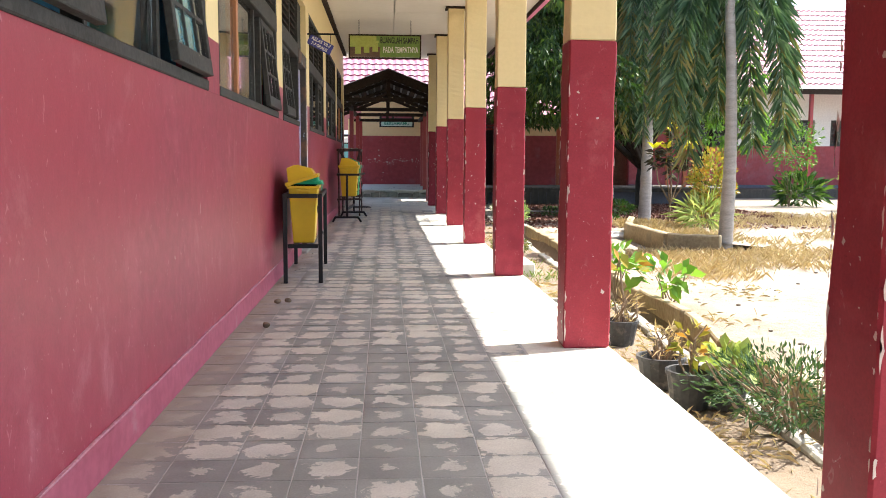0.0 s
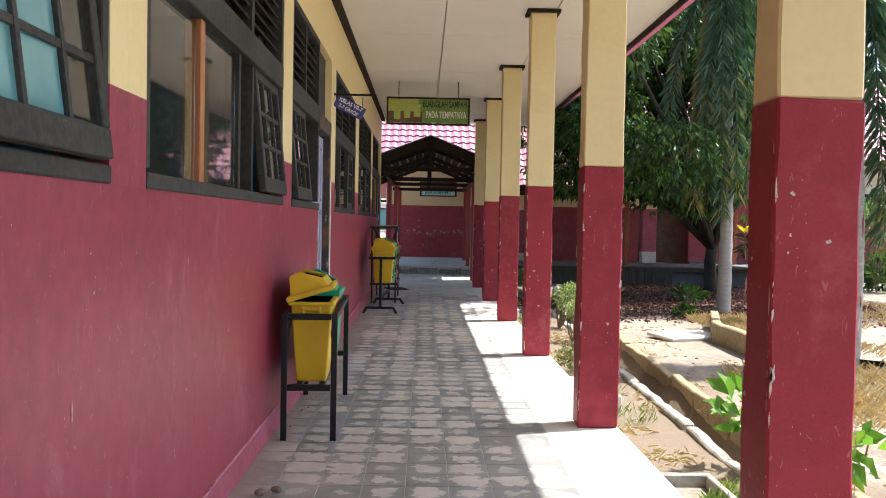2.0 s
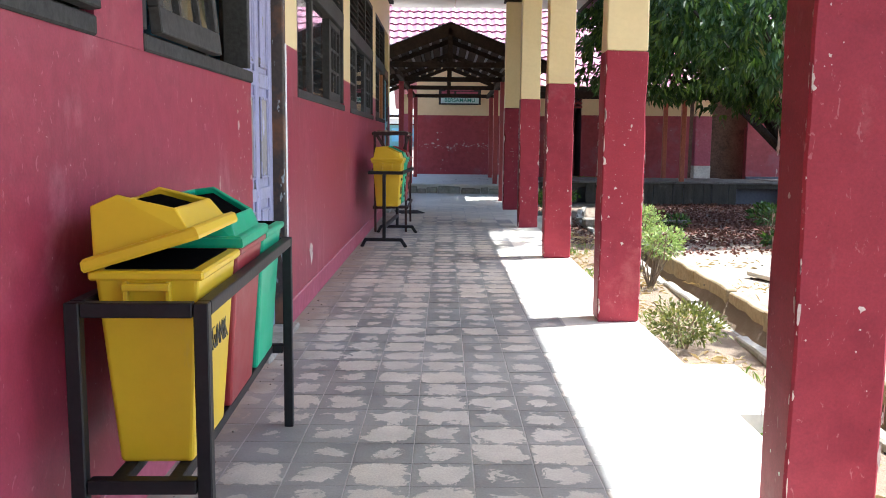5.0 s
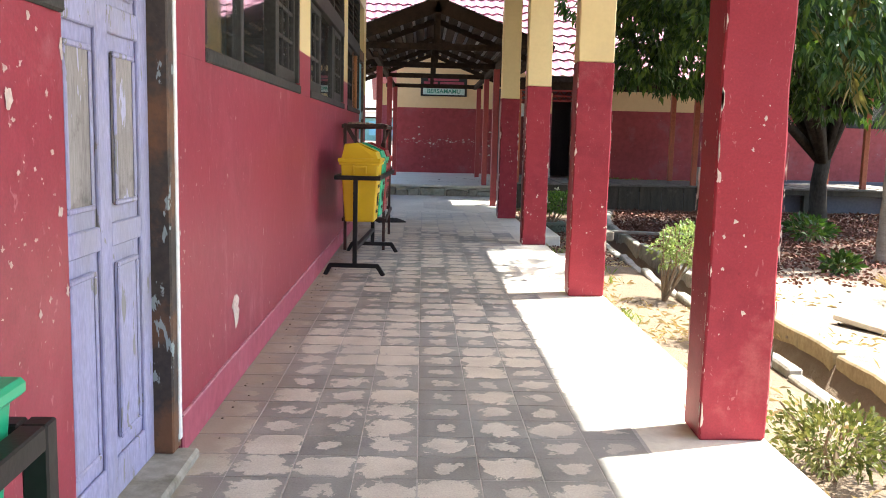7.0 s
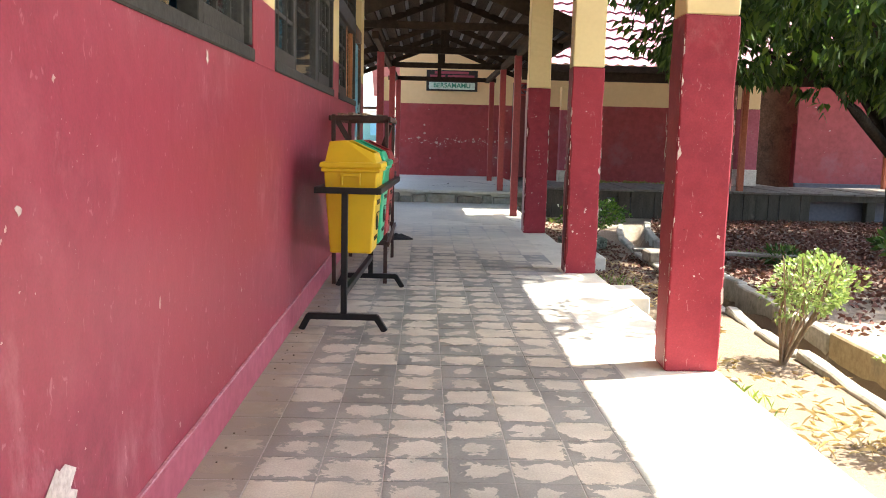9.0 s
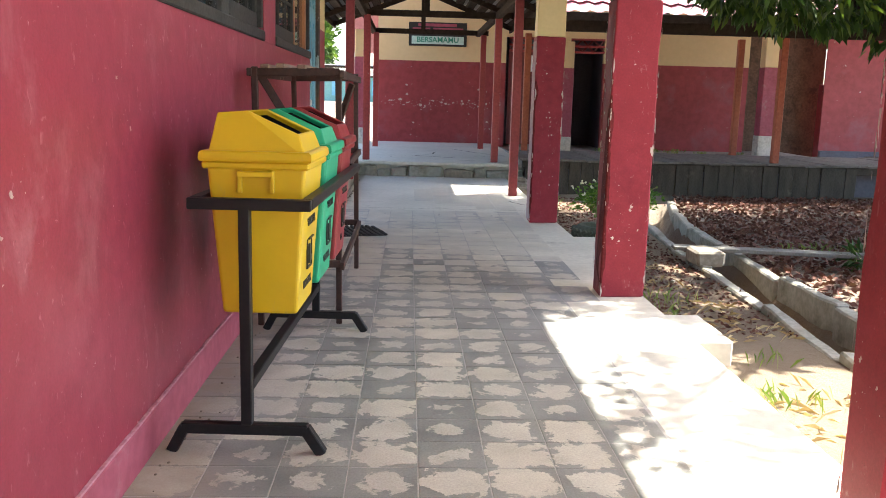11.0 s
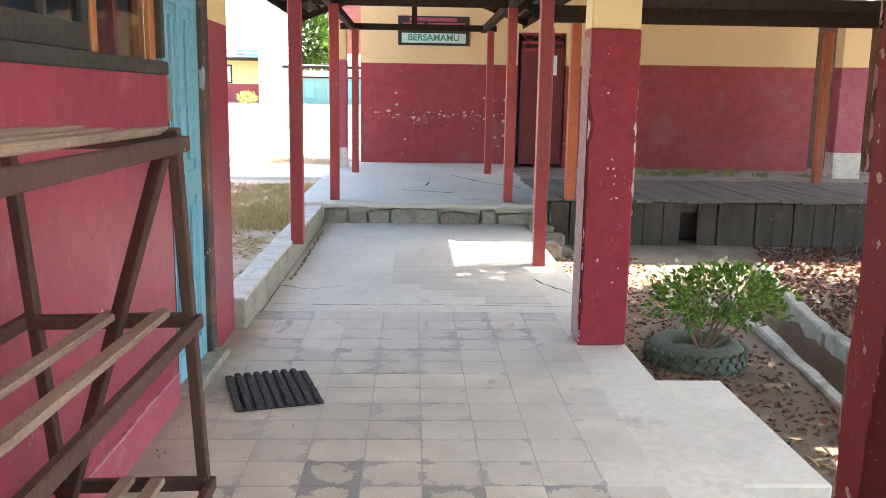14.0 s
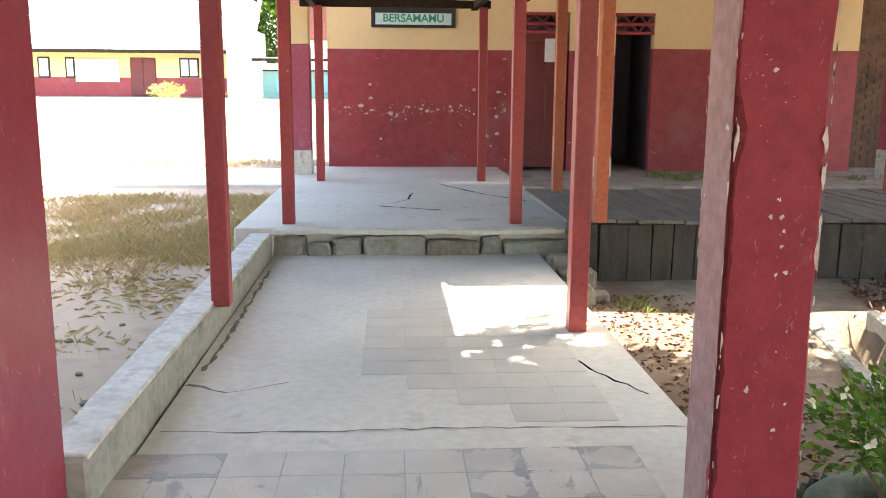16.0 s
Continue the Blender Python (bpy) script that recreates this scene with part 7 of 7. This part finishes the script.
for x, y, z in ((0.20, 6.1, 0), (0.16, 7.0, 0), (0.23, 7.05, 0)):
    bm = bmesh.new()
    bmesh.ops.create_icosphere(bm, subdivisions=2, radius=0.022, matrix=Matrix.Translation((x, y, 0.018)) @ Matrix.Diagonal((1.2, 0.9, 0.8, 1)))
    solid("dry_seed", rough_up(bm, 0.006, 30), "twig", "small brown seed pod on the floor", "seed")

# soil crumbs swept against the plinth
rd = random.Random(91)
bm = bmesh.new()
for _ in range(110):
    y = rd.uniform(7.0, 19.5)
    if 10.4 < y < 11.4:
        continue
    x, q = 0.058 + 0.10 * rd.random() ** 2.2, rd.uniform(0.0015, 0.005)
    box(bm, x, x + 2 * q, y, y + 2 * q, -0.001, q * 1.2, q * 0.35)
tagged(part("soil_crumbs", bm, "rubble"), "brown soil crumbs along the foot of the wall", "dirt", kind="stuff")
# ---- floor tiles ----
TS, TSY = 0.215, 0.205
TX = [-0.01 + TS * k for k in range(8)]
me = bpy.data.meshes.new("tile")
h, g = TS / 2 - 0.0018, TSY / 2 - 0.0018
tv = [(a * (h - i), b * (g - i), z) for z, i in ((-0.012, 0), (-0.001, 0), (0, 0.0015)) for a, b in ((-1, -1), (1, -1), (1, 1), (-1, 1))]
tf = [(8, 9, 10, 11), (4, 5, 9, 8), (5, 6, 10, 9), (6, 7, 11, 10), (7, 4, 8, 11), (0, 1, 5, 4), (1, 2, 6, 5), (2, 3, 7, 6), (3, 0, 4, 7)]
me.from_pydata(tv, [], tf)
uvl = me.uv_layers.new(name="UVMap")
for lp in me.loops:
    c = me.vertices[lp.vertex_index].co
    uvl.data[lp.index].uv = (c.x / TS + 0.5, c.y / TSY + 0.5)
me.materials.append(M["tile"])
washed = me.copy()
washed.materials[0] = M["tile_pale"]
rt = random.Random(2)
rest_v, rest_f = [], []
late_v, late_f = [], []
y = -3.885
while y < 21.2:
    for x in TX + ([TX[-1] + TS] if y > 17.3 else []):
        late = y > 17.6 + 1.7 * rt.random()
        jx, jy, jz = rt.uniform(-0.001, 0.001), rt.uniform(-0.001, 0.001), rt.uniform(-0.0006, 0.0008)
        cx, cy = x + TS / 2 + jx, y + TSY / 2 + jy
        if 8.4 < y < 11.9 or 15.0 < y < 18.3:
            ob = new("tile", washed if late else me)
            ob.location = (cx, cy, jz)
            ob.parent = floor
        else:
            tgt_v, tgt_f = (late_v, late_f) if late else (rest_v, rest_f)
            k = len(tgt_v)
            tgt_v += [(a + cx, b + cy, c + jz) for a, b, c in tv]
            tgt_f += [tuple(i + k for i in f) for f in tf]
    y += TSY


def tile_field(verts, faces, material, parent):
    fm = bpy.data.meshes.new("tile_field")
    fm.from_pydata(verts, [], faces)
    layer = fm.uv_layers.new(name="UVMap")
    for lp in fm.loops:
        c = tv[lp.vertex_index % 12]
        layer.data[lp.index].uv = (c[0] / TS + 0.5, c[1] / TSY + 0.5)
    fm.materials.append(M[material])
    ob = new("tile_field", fm)
    ob.parent = parent
    return tagged(ob, kind="stuff")


tile_field(rest_v, rest_f, "tile", floor)
tile_field(late_v, late_f, "tile_pale", floor)
# paler tiles let into the walkway slab
rest_v, rest_f = [], []
for i in range(10):
    for j in range(5):
        if (i + j) > 2 and rt.random() < 0.93:
            k = len(rest_v)
            cx, cy = 0.985 + TS * j, 21.70 + TSY * i
            rest_v += [(a + cx, b + cy, c - 0.008) for a, b, c in tv]
            rest_f += [tuple(n + k for n in f) for f in tf]
tile_field(rest_v, rest_f, "tile_slab", slab)
